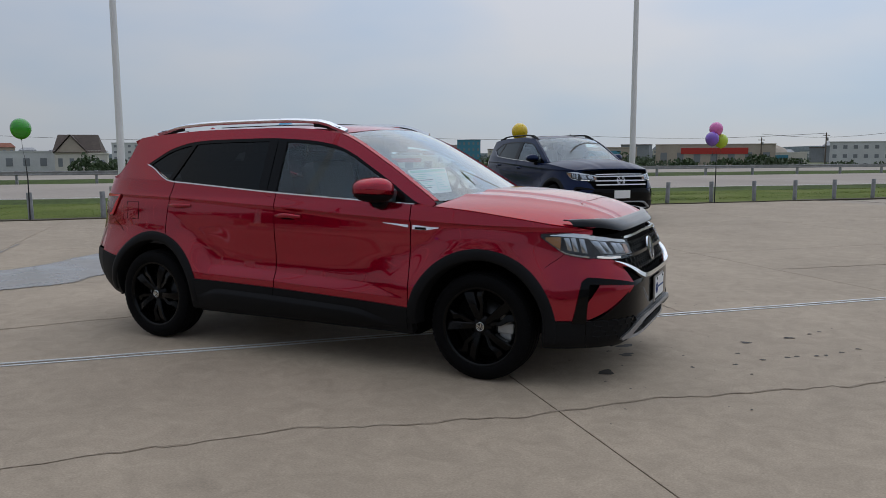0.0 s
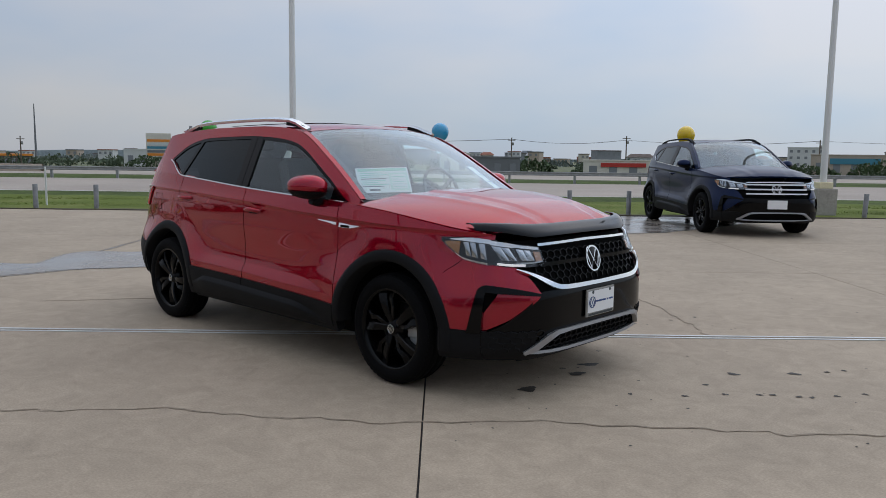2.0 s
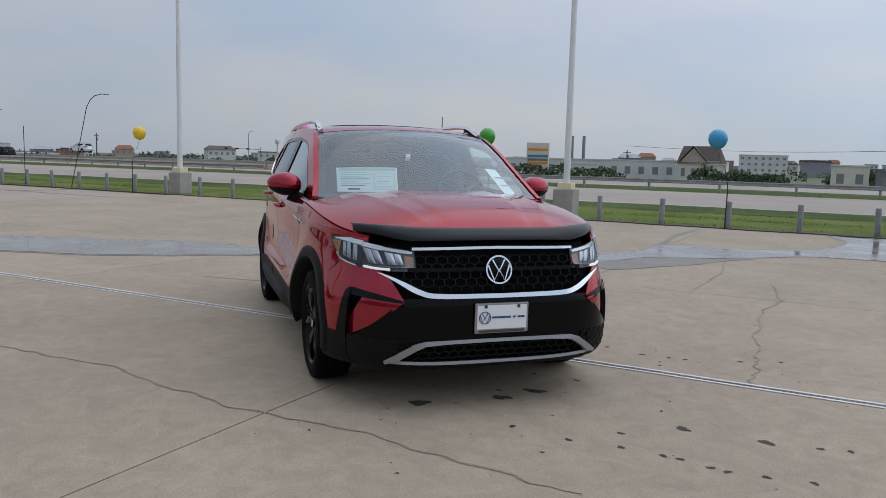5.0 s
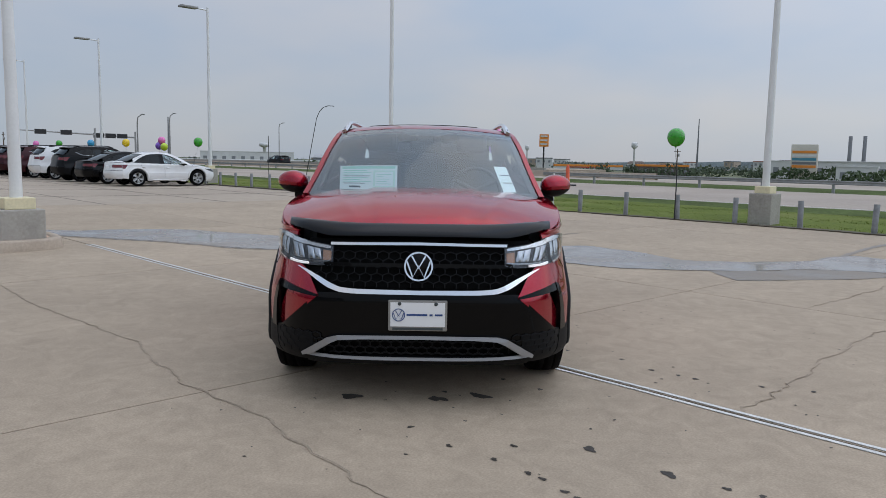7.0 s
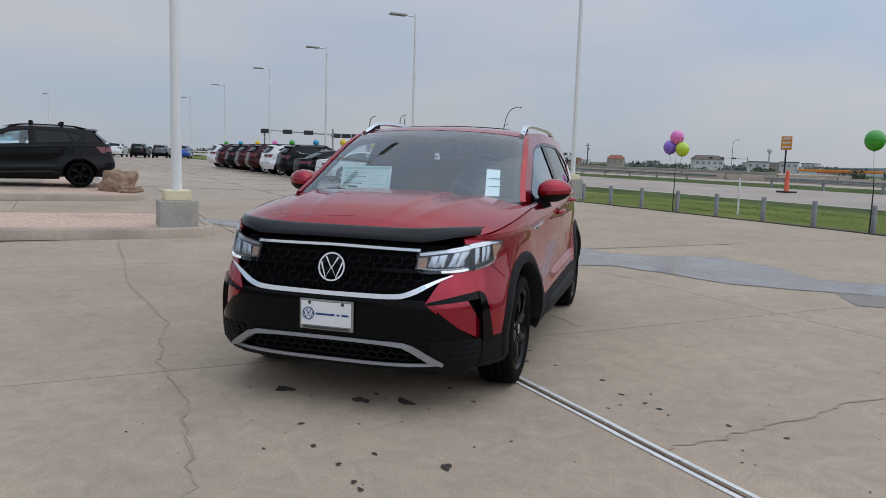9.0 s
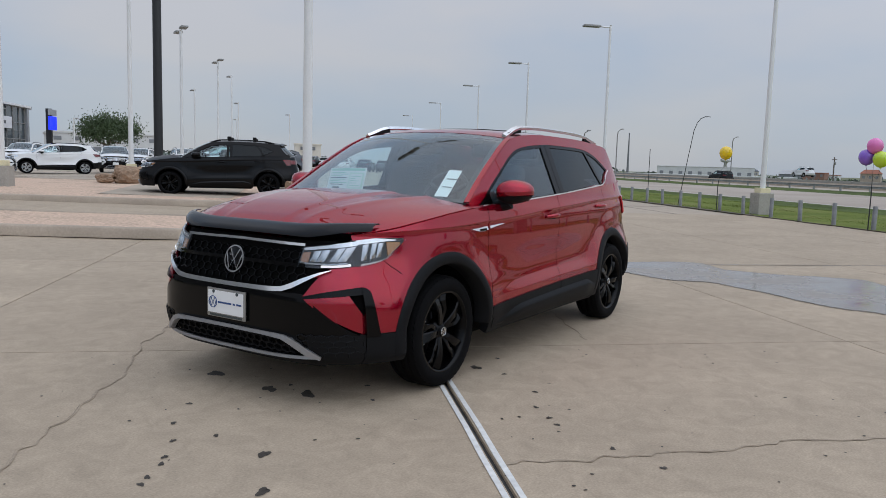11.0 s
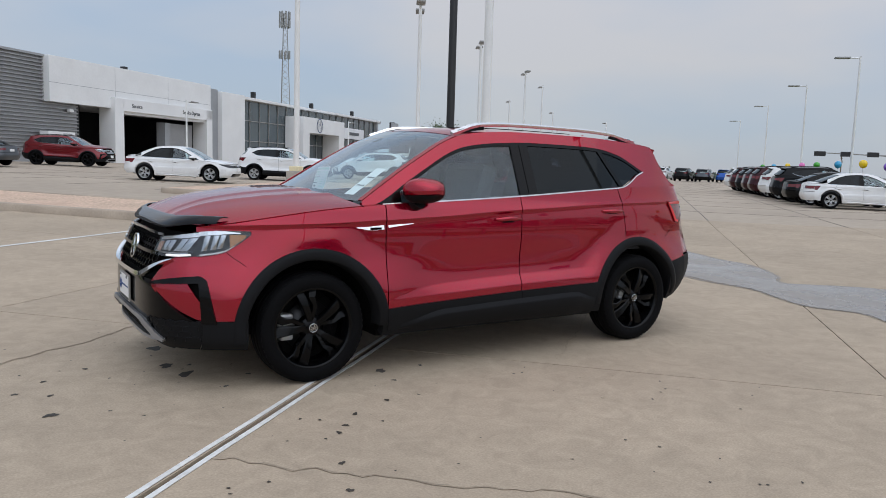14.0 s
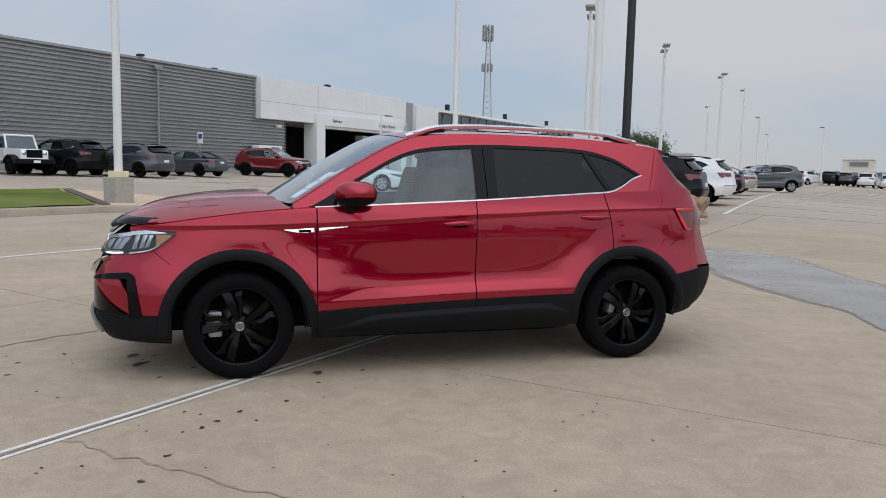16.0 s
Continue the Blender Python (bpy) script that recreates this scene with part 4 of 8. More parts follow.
    if spec is SUV:
        zt_red = lambda y: curve((0.53, 0.617), (0.60, 0.735), (0.645, 0.768), (0.72, 0.776), (0.9, 0.79))(np.abs(y))
        zb_red = lambda y: np.interp(np.abs(y), (0.53, 0.765, 0.80, 0.9), (0.612, 0.412, 0.402, 0.40))
        tb = lambda y: curve((0.53, 0.606), (0.68, 0.622), (0.84, 0.632))(np.abs(y))
        for sh, _ in both(lambda: Shape().grid(B.sheet("f", 0.532, "corner", tb, zt_red, N(28), N(12)), 0.012, (1, 0.6, 0))):
            put("bumper_corner", sh, paint, bumper)
        # red blade set back behind a black bar that bends round the corner, with a dark air slot between
        def blade():
            P = B.sheet("f", 0.536, lambda b: 0.812 - 0.105 * b, zb_red, lambda y: tb(y) + 0.012, N(20), N(12))
            P[:, :, 0] -= 0.045 * smooth(0.55, 0.80, P[:, :, 1])
            return Shape().grid(P, 0.02, (1, 0.6, 0))
        for sh, _ in both(blade):
            put("corner_blade", sh, paint, bumper)
        for sh, _ in both(lambda: Shape().grid(B.sheet("f", 0.538, "corner", tb, lambda y: curve((0.53, 0.618), (0.66, 0.650), (0.84, 0.682))(y), N(24), 4, 0.010), 0.03, (1, 0.6, 0)).grid(
                B.sheet("s", lambda b: 1.905 + 0.044 * b, lambda b: 1.981 + 0.010 * min(1.0, b * 1.5), 0.400, lambda x: 0.668 - 16.0 * np.minimum(x - 1.988, 0) ** 2, 12, N(14), 0.009), 0.03, (0.6, 1, 0))):
            put("air_curtain", sh, GLOSS_BLACK, bumper)
        for sh, _ in both(lambda: Shape().grid(B.sheet("f", 0.66, "corner", 0.40, 0.64, N(12), N(8), -0.085), 0, (1, 0.6, 0))):
            put("air_slot", sh, SHADOW_BLACK, bumper)
        mid_top = lambda y: curve((0, 0.625), (0.40, 0.630), (0.47, 0.66), (0.60, 0.742))(np.abs(y))
        mid_low = lambda y: curve((0, 0.40), (0.40, 0.40), (0.50, 0.365), (0.62, 0.33))(np.abs(y))
        put("bumper_panel", Shape().grid(B.sheet("f", -0.79, 0.79, mid_low, lambda y: np.minimum(np.minimum(mid_top(y), 0.63), np.interp(np.abs(y), (0.53, 0.765, 0.80), (0.632, 0.414, 0.404))), N(70), N(12), -0.003), 0.02, (1, 0, 0)), GLOSS_BLACK, bumper)
        for sh, _ in both(lambda: Shape().grid(B.sheet("f", 0.56, "corner", 0.245, lambda y: 0.412 + 0 * y, N(14), N(8), 0.002), 0.02, (1, 0.6, 0)).grid(
                B.sheet("s", 1.74, XC, 0.245, lambda x: 0.412 + 0 * x, N(10), N(8), 0.003), 0.02, (0, 1, 0))):
            put("lower_corner", sh, clad, bumper)
        put("front_apron", Shape().grid(B.sheet("f", -0.60, 0.60, face_low - 0.01, 0.275, N(24), 4, -0.004), 0.02, (1, 0, 0)), clad, bumper)
        # skid trim: a silver hoop
        hoop = [(-0.615, 0.288), (-0.56, 0.315), (-0.47, 0.375), (-0.42, 0.392), (-0.3, 0.397), (0, 0.399), (0.3, 0.397), (0.42, 0.392), (0.47, 0.375), (0.56, 0.315), (0.615, 0.288)]
        sk = Shape().ribbon([(float(B.nose(y, z)) + 0.006, y, z) for y, z in hoop], [0.018, 0.036, 0.034, 0.026, 0.020, 0.019, 0.020, 0.026, 0.034, 0.036, 0.018], 0.03, (1, 0, 0.2))
        sk.ribbon([(float(B.nose(y, 0.275)) + 0.006, y, 0.272 + 0.016 * abs(y / 0.6) ** 3) for y in np.linspace(-0.61, 0.61, 15)], 0.017, 0.03, (1, 0, 0.2))
        put("skid_trim", sk, SKID, bumper, "matt silver lower trim hoop")
    else:
        put("bumper_skin", Shape().grid(B.sheet("f", "corner", "corner", face_low, 0.72, N(40), N(14)), 0.02, (1, 0, 0)), paint, bumper)
        for sh, _ in both(lambda: Shape().grid(B.sheet("s", 1.74, XC, B.bottom, lambda x: np.maximum(red_low(x), 0.41) + 0.004, N(10), N(8), 0.002), 0.02, (0, 1, 0))):
            put("lower_corner", sh, paint, bumper)
        put("lower_intake", Shape().grid(B.sheet("f", -0.62, 0.62, 0.24, 0.36, N(20), 4, 0.006), 0.01, (1, 0, 0)), GLOSS_BLACK, bumper)
    # grille
    if spec is SUV:
        g_top = lambda y: 0.872 - 0.012 * np.abs(y) + 0 * y
        g_low = lambda y: curve((0, 0.655), (0.38, 0.658), (0.455, 0.676), (0.60, 0.745))(np.abs(y))
    else:
        g_top = lambda y: 0.705 + 0 * y
        g_low = lambda y: 0.60 + 0 * y
    grille = put("grille", Shape().grid(B.sheet("f", -0.56, 0.56, g_low, g_top, N(36), N(8), -0.03 if spec is SUV else 0.004), 0, (1, 0, 0)), SHADOW_BLACK if spec is SUV else GLOSS_BLACK)
    if level == 2 and face == "honeycomb":
        put("grille_mesh", honeycomb(B, -0.55, 0.55, lambda y: float(g_low(y)), lambda y: float(g_top(y)) - 0.01, 0.060, -0.012, 0.0052), GLOSS_BLACK, grille)
        put("lower_mesh", honeycomb(B, -0.50, 0.50, lambda y: 0.285, lambda y: 0.385 - 0.25 * max(0, abs(y) - 0.40), 0.055, -0.016, 0.008), CLADDING, grille)
        for sgn in (1, -1):
            put("side_mesh", honeycomb(B, *((0.48, 0.79) if sgn > 0 else (-0.79, -0.48)), lambda y: 0.285 if abs(y) > 0.62 else 0.335, lambda y: 0.43, 0.050, 0.001, 0.006, 0.005), CLADDING, grille)
        put("grille_bar", Shape().ribbon([(float(B.nose(y, 0.775)) + 0.006, y, 0.775) for y in np.linspace(-0.50, 0.50, 15)], 0.020, 0.02, (1, 0, 0.1)), GLOSS_BLACK, grille)
    if face == "bars":
        for z in (0.70, 0.77, 0.845):
            put("grille_bar", Shape().ribbon([(float(B.nose(y, z)) + 0.004, y, z) for y in np.linspace(-0.50, 0.50, 15)], 0.022, 0.03, (1, 0, 0.1)), trim, grille)
    if spec is SUV:
        put("grille_strip", Shape().ribbon([(float(B.nose(y, 0.880)) + 0.004, y, 0.884 - 0.012 * abs(y)) for y in np.linspace(-0.47, 0.47, 15)], 0.015, 0.02, (1, 0, 0.2)), trim, grille)
        if face == "honeycomb":
            smz = curve((0, 0.637), (0.3, 0.640), (0.40, 0.646), (0.46, 0.664), (0.53, 0.700), (0.60, 0.735), (0.64, 0.750))
            smw = curve((0, 0.023), (0.38, 0.026), (0.48, 0.028), (0.56, 0.018), (0.64, 0.004))
            ys = np.linspace(-0.64, 0.64, 57)
            put("chrome_smile", Shape().ribbon([(float(B.nose(y, smz(abs(y)))) + 0.010, y, float(smz(abs(y)))) for y in ys], [float(smw(abs(y))) for y in ys], 0.03, (1, 0, 0.25)), trim, grille, "polished chrome strip under the grille")
    if level:
        ez = 0.772 if spec is SUV else 0.66
        em = emblem(0.072 if level == 2 else 0.075, 0.0)
        em.v = [(x + float(B.nose(0, ez)) + 0.016 + (z * -0.22), y, z + ez) for x, y, z in em.v]
        put("front_emblem", em, CHROME)
        if level == 2:
            bk = Shape().lathe([(0.001, 0.012), (0.066, 0.008), (0.072, 0.0)], (float(B.nose(0, ez)) + 0.002, 0, ez), "x", 28)
            put("emblem_backing", bk, GLOSS_BLACK)
    # head lamps
    if spec is SUV:
        l_low = lambda y: curve((0.455, 0.772), (0.55, 0.765), (0.64, 0.766), (0.80, 0.79))(y)
        l_top = lambda y: curve((0.455, 0.868), (0.60, 0.888), (0.80, 0.925))(y)
        s_low = lambda x: curve((1.70, 0.902), (1.78, 0.842), (1.86, 0.796), (1.98, 0.773))(x)
        s_top = lambda x: curve((1.70, 0.918), (1.85, 0.922), (1.98, 0.909))(x)
        yl = "corner"
    else:
        l_low = lambda y: curve((0.50, 0.60), (0.65, 0.60), (0.82, 0.65))(y)
        l_top = lambda y: curve((0.50, 0.69), (0.82, 0.735))(y)
        s_low = lambda x: curve((1.72, 0.745), (1.85, 0.68), (1.98, 0.65))(x)
        s_top = lambda x: curve((1.72, 0.755), (1.98, 0.738))(x)
        yl = "corner"
    lens = lambda off, th: Shape().grid(B.sheet("f", 0.458 if spec is SUV else 0.5, yl, l_low, l_top, N(20), N(8), off), th, (1, 0.4, 0)).grid(B.sheet("s", 1.705, XC + 0.012, s_low, s_top, N(14), N(8), off), th, (0, 1, 0))
    for sgn in (1, -1):
        fl = (lambda s: s) if sgn > 0 else (lambda s: s.mirrored())
        lamp = put("head_lamp", fl(lens(0.004, 0.01)), LAMP_DARK if level else REFLECTOR)
        if level and spec is SUV:
            put("lamp_glass", fl(lens(0.019, 0.014)), GLASS_LAMP, lamp).visible_shadow = False
            put("lamp_strip", fl(Shape().ribbon([(float(B.nose(y, l_top(y))) + 0.012, y, float(l_top(y)) - 0.012) for y in np.linspace(0.47, 0.700, 10)] + [(x, float(B.side(x, s_top(x))) + 0.011, float(s_top(x)) - 0.012) for x in np.linspace(1.965, 1.76, 6)], [0.012] + [0.016] * 5 + [0.024] * 7 + [0.018, 0.010, 0.004], 0.006, (0.8, 0.6, 0.2))), REFLECTOR, lamp, "bright strip along the lamp's upper edge")
            put("daytime_light", fl(Shape().ribbon([(float(B.nose(y, l_low(y))) + 0.012, y, float(l_low(y)) + 0.010) for y in np.linspace(0.59, 0.705, 8)], 0.011, 0.008, (0.9, 0.4, -0.1))), DRL, lamp, "white daytime running light strip")
            put("lower_strip", fl(Shape().ribbon([(x, float(B.side(x, s_low(x))) + 0.012, float(s_low(x)) + 0.008) for x in np.linspace(1.975, 1.80, 8)], [0.009] * 5 + [0.007, 0.005, 0.003], 0.006, (0.2, 0.9, 0.1))), REFLECTOR, lamp)
            put("turn_signal", fl(Shape().grid(B.sheet("f", 0.468, 0.512, lambda y: l_low(y) + 0.022, lambda y: l_top(y) - 0.030, 4, 4, 0.008), 0.006, (1, 0.4, 0))), TURN_AMBER, lamp, "dull amber turn signal at the lamp's inner end")
            def pillow(P, ax, high=0.008):
                """A reflector cup swelling towards the lens."""
                a, b = np.linspace(-1, 1, P.shape[0]), np.linspace(-1, 1, P.shape[1])
                P[:, :, ax] += high * np.outer(1 - a**2, 1 - b**2)
                return P
            for y0, y1, sl in ((0.525, 0.560, 0.012), (0.563, 0.600, 0.014), (0.626, 0.656, 0.02), (0.659, 0.692, 0.02)):
                put("lamp_reflector", fl(Shape().grid(pillow(B.sheet("f", lambda b: y0 + sl * (b - 0.5), lambda b: y1 + sl * (b - 0.5), lambda y: l_low(y) + 0.032, lambda y: l_top(y) - 0.028, 7, 7, 0.008), 0), 0.006, (1, 0.4, 0))), LAMP_INNER, lamp)
            for x0_, x1_ in ((1.846, 1.874), (1.880, 1.908), (1.924, 1.952)):
                put("lamp_reflector", fl(Shape().grid(pillow(B.sheet("s", lambda b: x0_ - 0.024 * (b - 0.5), lambda b: x1_ - 0.024 * (b - 0.5), lambda x: s_low(x) + 0.028, lambda x: s_top(x) - 0.026, 7, 7, 0.008), 1), 0.006, (0, 1, 0))), LAMP_INNER, lamp)
            put("lamp_bezel", fl(Shape().ribbon([(float(B.nose(y, l_low(y) + 0.02)) + 0.010, y, float(l_low(y)) + 0.021) for y in np.linspace(0.47, 0.69, 8)], 0.008, 0.006, (0.9, 0.4, 0.1))), LAMP_INNER, lamp)
            put("side_marker", fl(Shape().grid(B.sheet("s", 1.735, 1.82, lambda x: s_low(x) + 0.010, lambda x: s_top(x) - 0.022, 6, 5, 0.010), 0.004, (0, 1, 0))), AMBER, lamp, "amber side marker lens")
    # arches, sills, rear
    def arch_ring(cx):
        s = Shape()
        a0, a1 = (-0.12, math.pi + 0.02) if cx > 0 else (-0.02, math.pi - 0.02)
        P = np.zeros((N(48), 6, 3))
        for i, a in enumerate(np.linspace(a0, a1, P.shape[0])):
            for j, r in enumerate((0.482, 0.478, 0.458, 0.420, 0.412, 0.400)):
                x, z = cx + r * math.cos(a) * 1.0, 0.335 + r * math.sin(a)
                P[i, j] = (x, float(B.side(x, max(z, 0.26))) + (-0.004, 0.008, 0.013, 0.013, 0.006, -0.09)[j], z)
        return s.grid(P, 0, (0, 1, 0.2))
    for cx in (B.wheelbase, -B.wheelbase):
        for sh, _ in both(lambda: arch_ring(cx)):
            put("arch_trim", sh, clad if spec is SUV else paint)
        for sh, _ in both(lambda: Shape().grid(np.array([[(cx + 0.412 * math.cos(a), y, 0.335 + 0.412 * math.sin(a)) for y in (0.83, 0.45)] for a in np.linspace(-0.10, math.pi + 0.10, 24)])).grid(
                np.array([[(cx + r * math.cos(a), 0.52, 0.335 + r * math.sin(a)) for r in (0.01, 0.42)] for a in np.linspace(-0.10, math.pi + 0.10, 24)]))):
            put("wheel_well", sh, SHADOW_BLACK)
    def sill_step():
        """The raised lower half of the sill, with a sloping shelf that runs out towards its ends."""
        xs_ = np.linspace(-0.86, 0.78, N(30))
        P = np.zeros((len(xs_), 5, 3))
        for i, x in enumerate(xs_):
            run = float(smooth(0.78, 0.45, x) * smooth(-0.86, -0.66, x))
            zt = float(sill(x)) - 0.050 - 0.055 * (1 - run)
            for j, (z, o) in enumerate(((zt, 0.009), (zt - 0.024, 0.012 + 0.026 * run), (zt - 0.034, 0.014 + 0.028 * run), (B.bottom + 0.055, 0.012 + 0.022 * run), (B.bottom + 0.014, 0.0))):
                P[i, j] = (x, float(B.side(x, z)) + o, z)
        return P
    for sh, _ in both(lambda: Shape().grid(B.sheet("s", -0.93, 0.90, lambda x: B.bottom + 0.012 + 0.02 * smooth(0.5, -0.9, x) + 0 * x, lambda x: sill(x), N(30), N(10), 0.010), 0.06, (0, 1, 0)).grid(sill_step(), 0, (0, 1, 0.2))):
        put("sill_trim", sh, clad if spec is SUV else paint)
    for sh, _ in both(lambda: Shape().grid(B.sheet("s", -1.96, -1.72, lambda x: curve((-2.0, 0.335), (-1.72, 0.30))(x), lambda x: tail_low(x) + 0.004, N(10), N(8), 0.005), 0.02, (0, 1, 0))):
        put("rear_corner", sh, clad if spec is SUV else paint)
    put("rear_bumper", Shape().grid(B.sheet("r", "corner", "corner", 0.30, 0.645, N(24), N(8), 0.002), 0.0, (-1, 0, 0)), clad if spec is SUV else paint)
    zr = float(rim(-2.0)) - (0.05 if spec is SUV else 0.0)
    put("tailgate", Shape().grid(B.sheet("r", "corner", "corner", 0.66, zr, N(24), N(14)), 0.03, (-1, 0, 0)), paint)
    if spec is SUV:
        spo = Shape().ribbon([(R0 - 0.015 - 0.12 * (1 - t * t), t * 0.60, float(top(R0)) + B.crown * (1 - abs(t) ** 2.4) - 0.012) for t in np.linspace(-1, 1, 15)], 0.13, 0.024, (-0.3, 0, 1))
        put("spoiler", spo, paint)
        for sh, _ in both(lambda: Shape().grid(np.array([[(R0 - 0.008 - 0.075 * f, float(B.gh(R0, top(R0))) - 0.030 - 0.05 * f, float(top(R0)) - 0.020 - h * (1 - f)) for h in (0.0, 0.05, 0.10)] for f in (0.0, 0.5, 0.98)]), 0.012, (0, 1, 0.2))):
            put("spoiler_fin", sh, GLOSS_BLACK)
    for sgn in (1, -1):
        fl = (lambda s: s) if sgn > 0 else (lambda s: s.mirrored())
        z0, z1 = (0.925, 1.085) if spec is SUV else (0.74, 0.90)
        tl = Shape().grid(B.sheet("s", -1.96, lambda b: -1.86 + 0.125 * b, z0 - 0.01, z1, N(8), N(6), 0.008), 0.02, (0, 1, 0)).grid(B.sheet("r", 0.45, "corner", lambda y: z0 + 0.03 + 0 * y, z1 - 0.01, N(10), N(6), 0.008), 0.02, (-1, 0, 0))
        tail_lamp = put("tail_lamp", fl(tl), LAMP_RED)
        if level == 2:
            put("lamp_border", fl(Shape().ribbon([(x, float(B.side(x, z)) + 0.012, z) for x, z in ((-1.955, 1.072), (-1.87, 1.074), (-1.755, 1.072), (-1.80, 1.01), (-1.858, 0.93), (-1.90, 0.926))], 0.020, 0.006, (0, 1, 0))), LAMP_EDGE, tail_lamp)
    if level == 1:
        put("front_plate", Shape().box((float(B.nose(0, 0.52)) - 0.01, -0.16, 0.46), (float(B.nose(0, 0.52)) + 0.012, 0.16, 0.60), 0.004), PLATE)
    if level:
        put("rear_plate", Shape().box((-float(B.rear(0.75)) - 0.012, -0.16, 0.72), (-float(B.rear(0.75)) + 0.01, 0.16, 0.84), 0.004), PLATE)
    # mirrors
    mz, mx = (1.155, 0.645) if spec is SUV else (0.98, 0.66)
    for sgn in (1, -1):
        fl = (lambda s: s) if sgn > 0 else (lambda s: s.mirrored())
        def egg(zlo, zhi, grow):
            P = np.zeros((N(16), N(20), 3))
            for i, u in enumerate((1 - np.cos(np.linspace(0.02, math.pi - 0.02, P.shape[0]))) / 2):
                for j, w_ in enumerate(np.linspace(0, 2 * math.pi, P.shape[1])):
                    k = math.sin(math.pi * u) ** 0.42
                    cx, cz = math.cos(w_), math.sin(w_)
                    ex = math.copysign(abs(cx) ** 0.75, cx) * (0.115 if cx > 0 else 0.150) * k * grow * (1 - 0.25 * (u - 0.3))
                    hz = math.copysign(abs(cz) ** 0.75, cz) * 0.088 * k * grow * (1 - 0.18 * u)
                    zz = min(max(hz, zlo), zhi)
                    P[i, j] = (mx + ex + 0.03 - 0.05 * u, 0.835 + 0.222 * u, mz + zz + 0.012 * u)
            return Shape().grid(P)
        mir = put("mirror", fl(egg(-0.030, 0.2, 1.0)), paint)
        put("mirror_base", fl(egg(-0.2, -0.028, 0.985)), CLADDING, mir)
        put("mirror_stalk", fl(Shape().tube([(mx + 0.02, 0.80, mz - 0.105), (mx + 0.02, 0.86, mz - 0.085), (mx + 0.01, 0.91, mz - 0.06)], [0.05, 0.042, 0.05], 10)), CLADDING, mir)
        if level == 2:
            put("mirror_glass", fl(Shape().grid(np.array([[(mx - 0.068, y, mz + z) for z in (-0.055, 0.062)] for y in (0.875, 1.015)]), 0.0, (-1, 0, 0))), CHROME, mir)
    # rails
    if rails is not None and spec is SUV:
        for sgn in (1, -1):
            fl = (lambda s: s) if sgn > 0 else (lambda s: s.mirrored())
            xs_ = np.linspace(0.25, -1.50, 24)
            def rz(x):
                u = (0.25 - x) / 1.75
                lift = 0.030 * (smooth(0, 0.14, u) * (1 - smooth(0.84, 1, u)))
                return float(top(x)) + 0.020 + lift
            pts = [(x, float(B.gh(x, top(x))) - 0.055, rz(x)) for x in xs_]
            rail = put("roof_rail", fl(Shape().ribbon(pts, [0.026 + 0.009 * (1 - math.sin(math.pi * i / 23)) for i in range(24)], 0.022, (0, 0.5, 1))), rails)
            for a, b in ((0.20, -0.02), (-1.24, -1.46)):
                ft = Shape()
                ft.ribbon([(x, float(B.gh(x, top(x))) - 0.055, (rz(x) + float(top(x))) / 2 + 0.004) for x in np.linspace(a, b, 8)], 0.022, 0.034, (0, 0.1, 1))
                put("rail_foot", fl(ft), CLADDING, rail)
        if crossbars:
            for x in (-0.25, -0.95):
                bar = put("cross_bar", Shape().tube([(x, y, float(top(x)) + 0.13) for y in (-0.62, 0, 0.62)], 0.02, 8), CLADDING)
                put("bar_clamp", Shape().box((x - 0.05, -0.66, float(top(x)) + 0.02), (x + 0.05, -0.54, float(top(x)) + 0.15), 0.02).box((x - 0.05, 0.54, float(top(x)) + 0.02), (x + 0.05, 0.66, float(top(x)) + 0.15), 0.02), CLADDING, bar)
    # underside and cabin
    put("underbody", Shape().box((-1.90, -0.60, 0.27), (1.95, 0.60, 0.40)).box((-0.86, -0.70, 0.205), (0.84, 0.70, 0.34)), SHADOW_BLACK)
    zb = float(rim(-0.2))
    put("cabin_floor", Shape().box((-1.75, -0.78, zb - 0.42), (0.95, 0.78, zb - 0.38)), CABIN)
    put("dashboard", Shape().box((0.55, -0.72, zb - 0.40), (1.05, 0.72, zb - 0.075), 0.03), CABIN)
    for sh, _ in both(lambda: Shape().grid(B.sheet("s", -1.9, 0.9, zb - 0.4, lambda x: rim(x) - 0.01, 12, 3, -0.06), 0, (0, -1, 0))):
        put("door_lining", sh, CABIN)
    if level and spec is SUV:
        put("headliner", Shape().grid(P[:: max(1, len(P) // 8)] * np.array([1, 0.96, 1]) - np.array([0, 0, 0.035]), 0, (0, 0, -1)), HEADLINER)
        def seat(x, y, wide):
            s = Shape()
            s.box((x - 0.25, y - wide / 2, zb - 0.40), (x + 0.27, y + wide / 2, zb - 0.24), 0.04)
            s.box((-0.07, -wide / 2, -0.05), (0.07, wide / 2, 0.52), 0.05, Matrix.Translation((x - 0.26, y, zb - 0.30)) @ Matrix.Rotation(-0.28, 4, "Y"))
            for o in ((0,) if wide < 0.7 else (-0.42, 0, 0.42)):
                s.box((-0.045, -0.125, 0), (0.045, 0.125, 0.17), 0.035, Matrix.Translation((x - 0.43, y + o, zb + 0.27)) @ Matrix.Rotation(-0.12, 4, "Y"))
            return s
        for y in (0.37, -0.37):
            put("front_seat", seat(0.30, y, 0.50), SEAT)
        put("rear_seat", seat(-0.85, 0, 1.25), SEAT)
        wheel = Shape()
        wm = Matrix.Translation((0.60, 0.37, zb - 0.02)) @ Matrix.Rotation(1.15, 4, "Y")
        wheel.tube([wm @ Vector((0.18 * math.cos(a), 0.18 * math.sin(a), 0)) for a in np.linspace(0, 2 * math.pi, 25)], 0.014, 6, False)
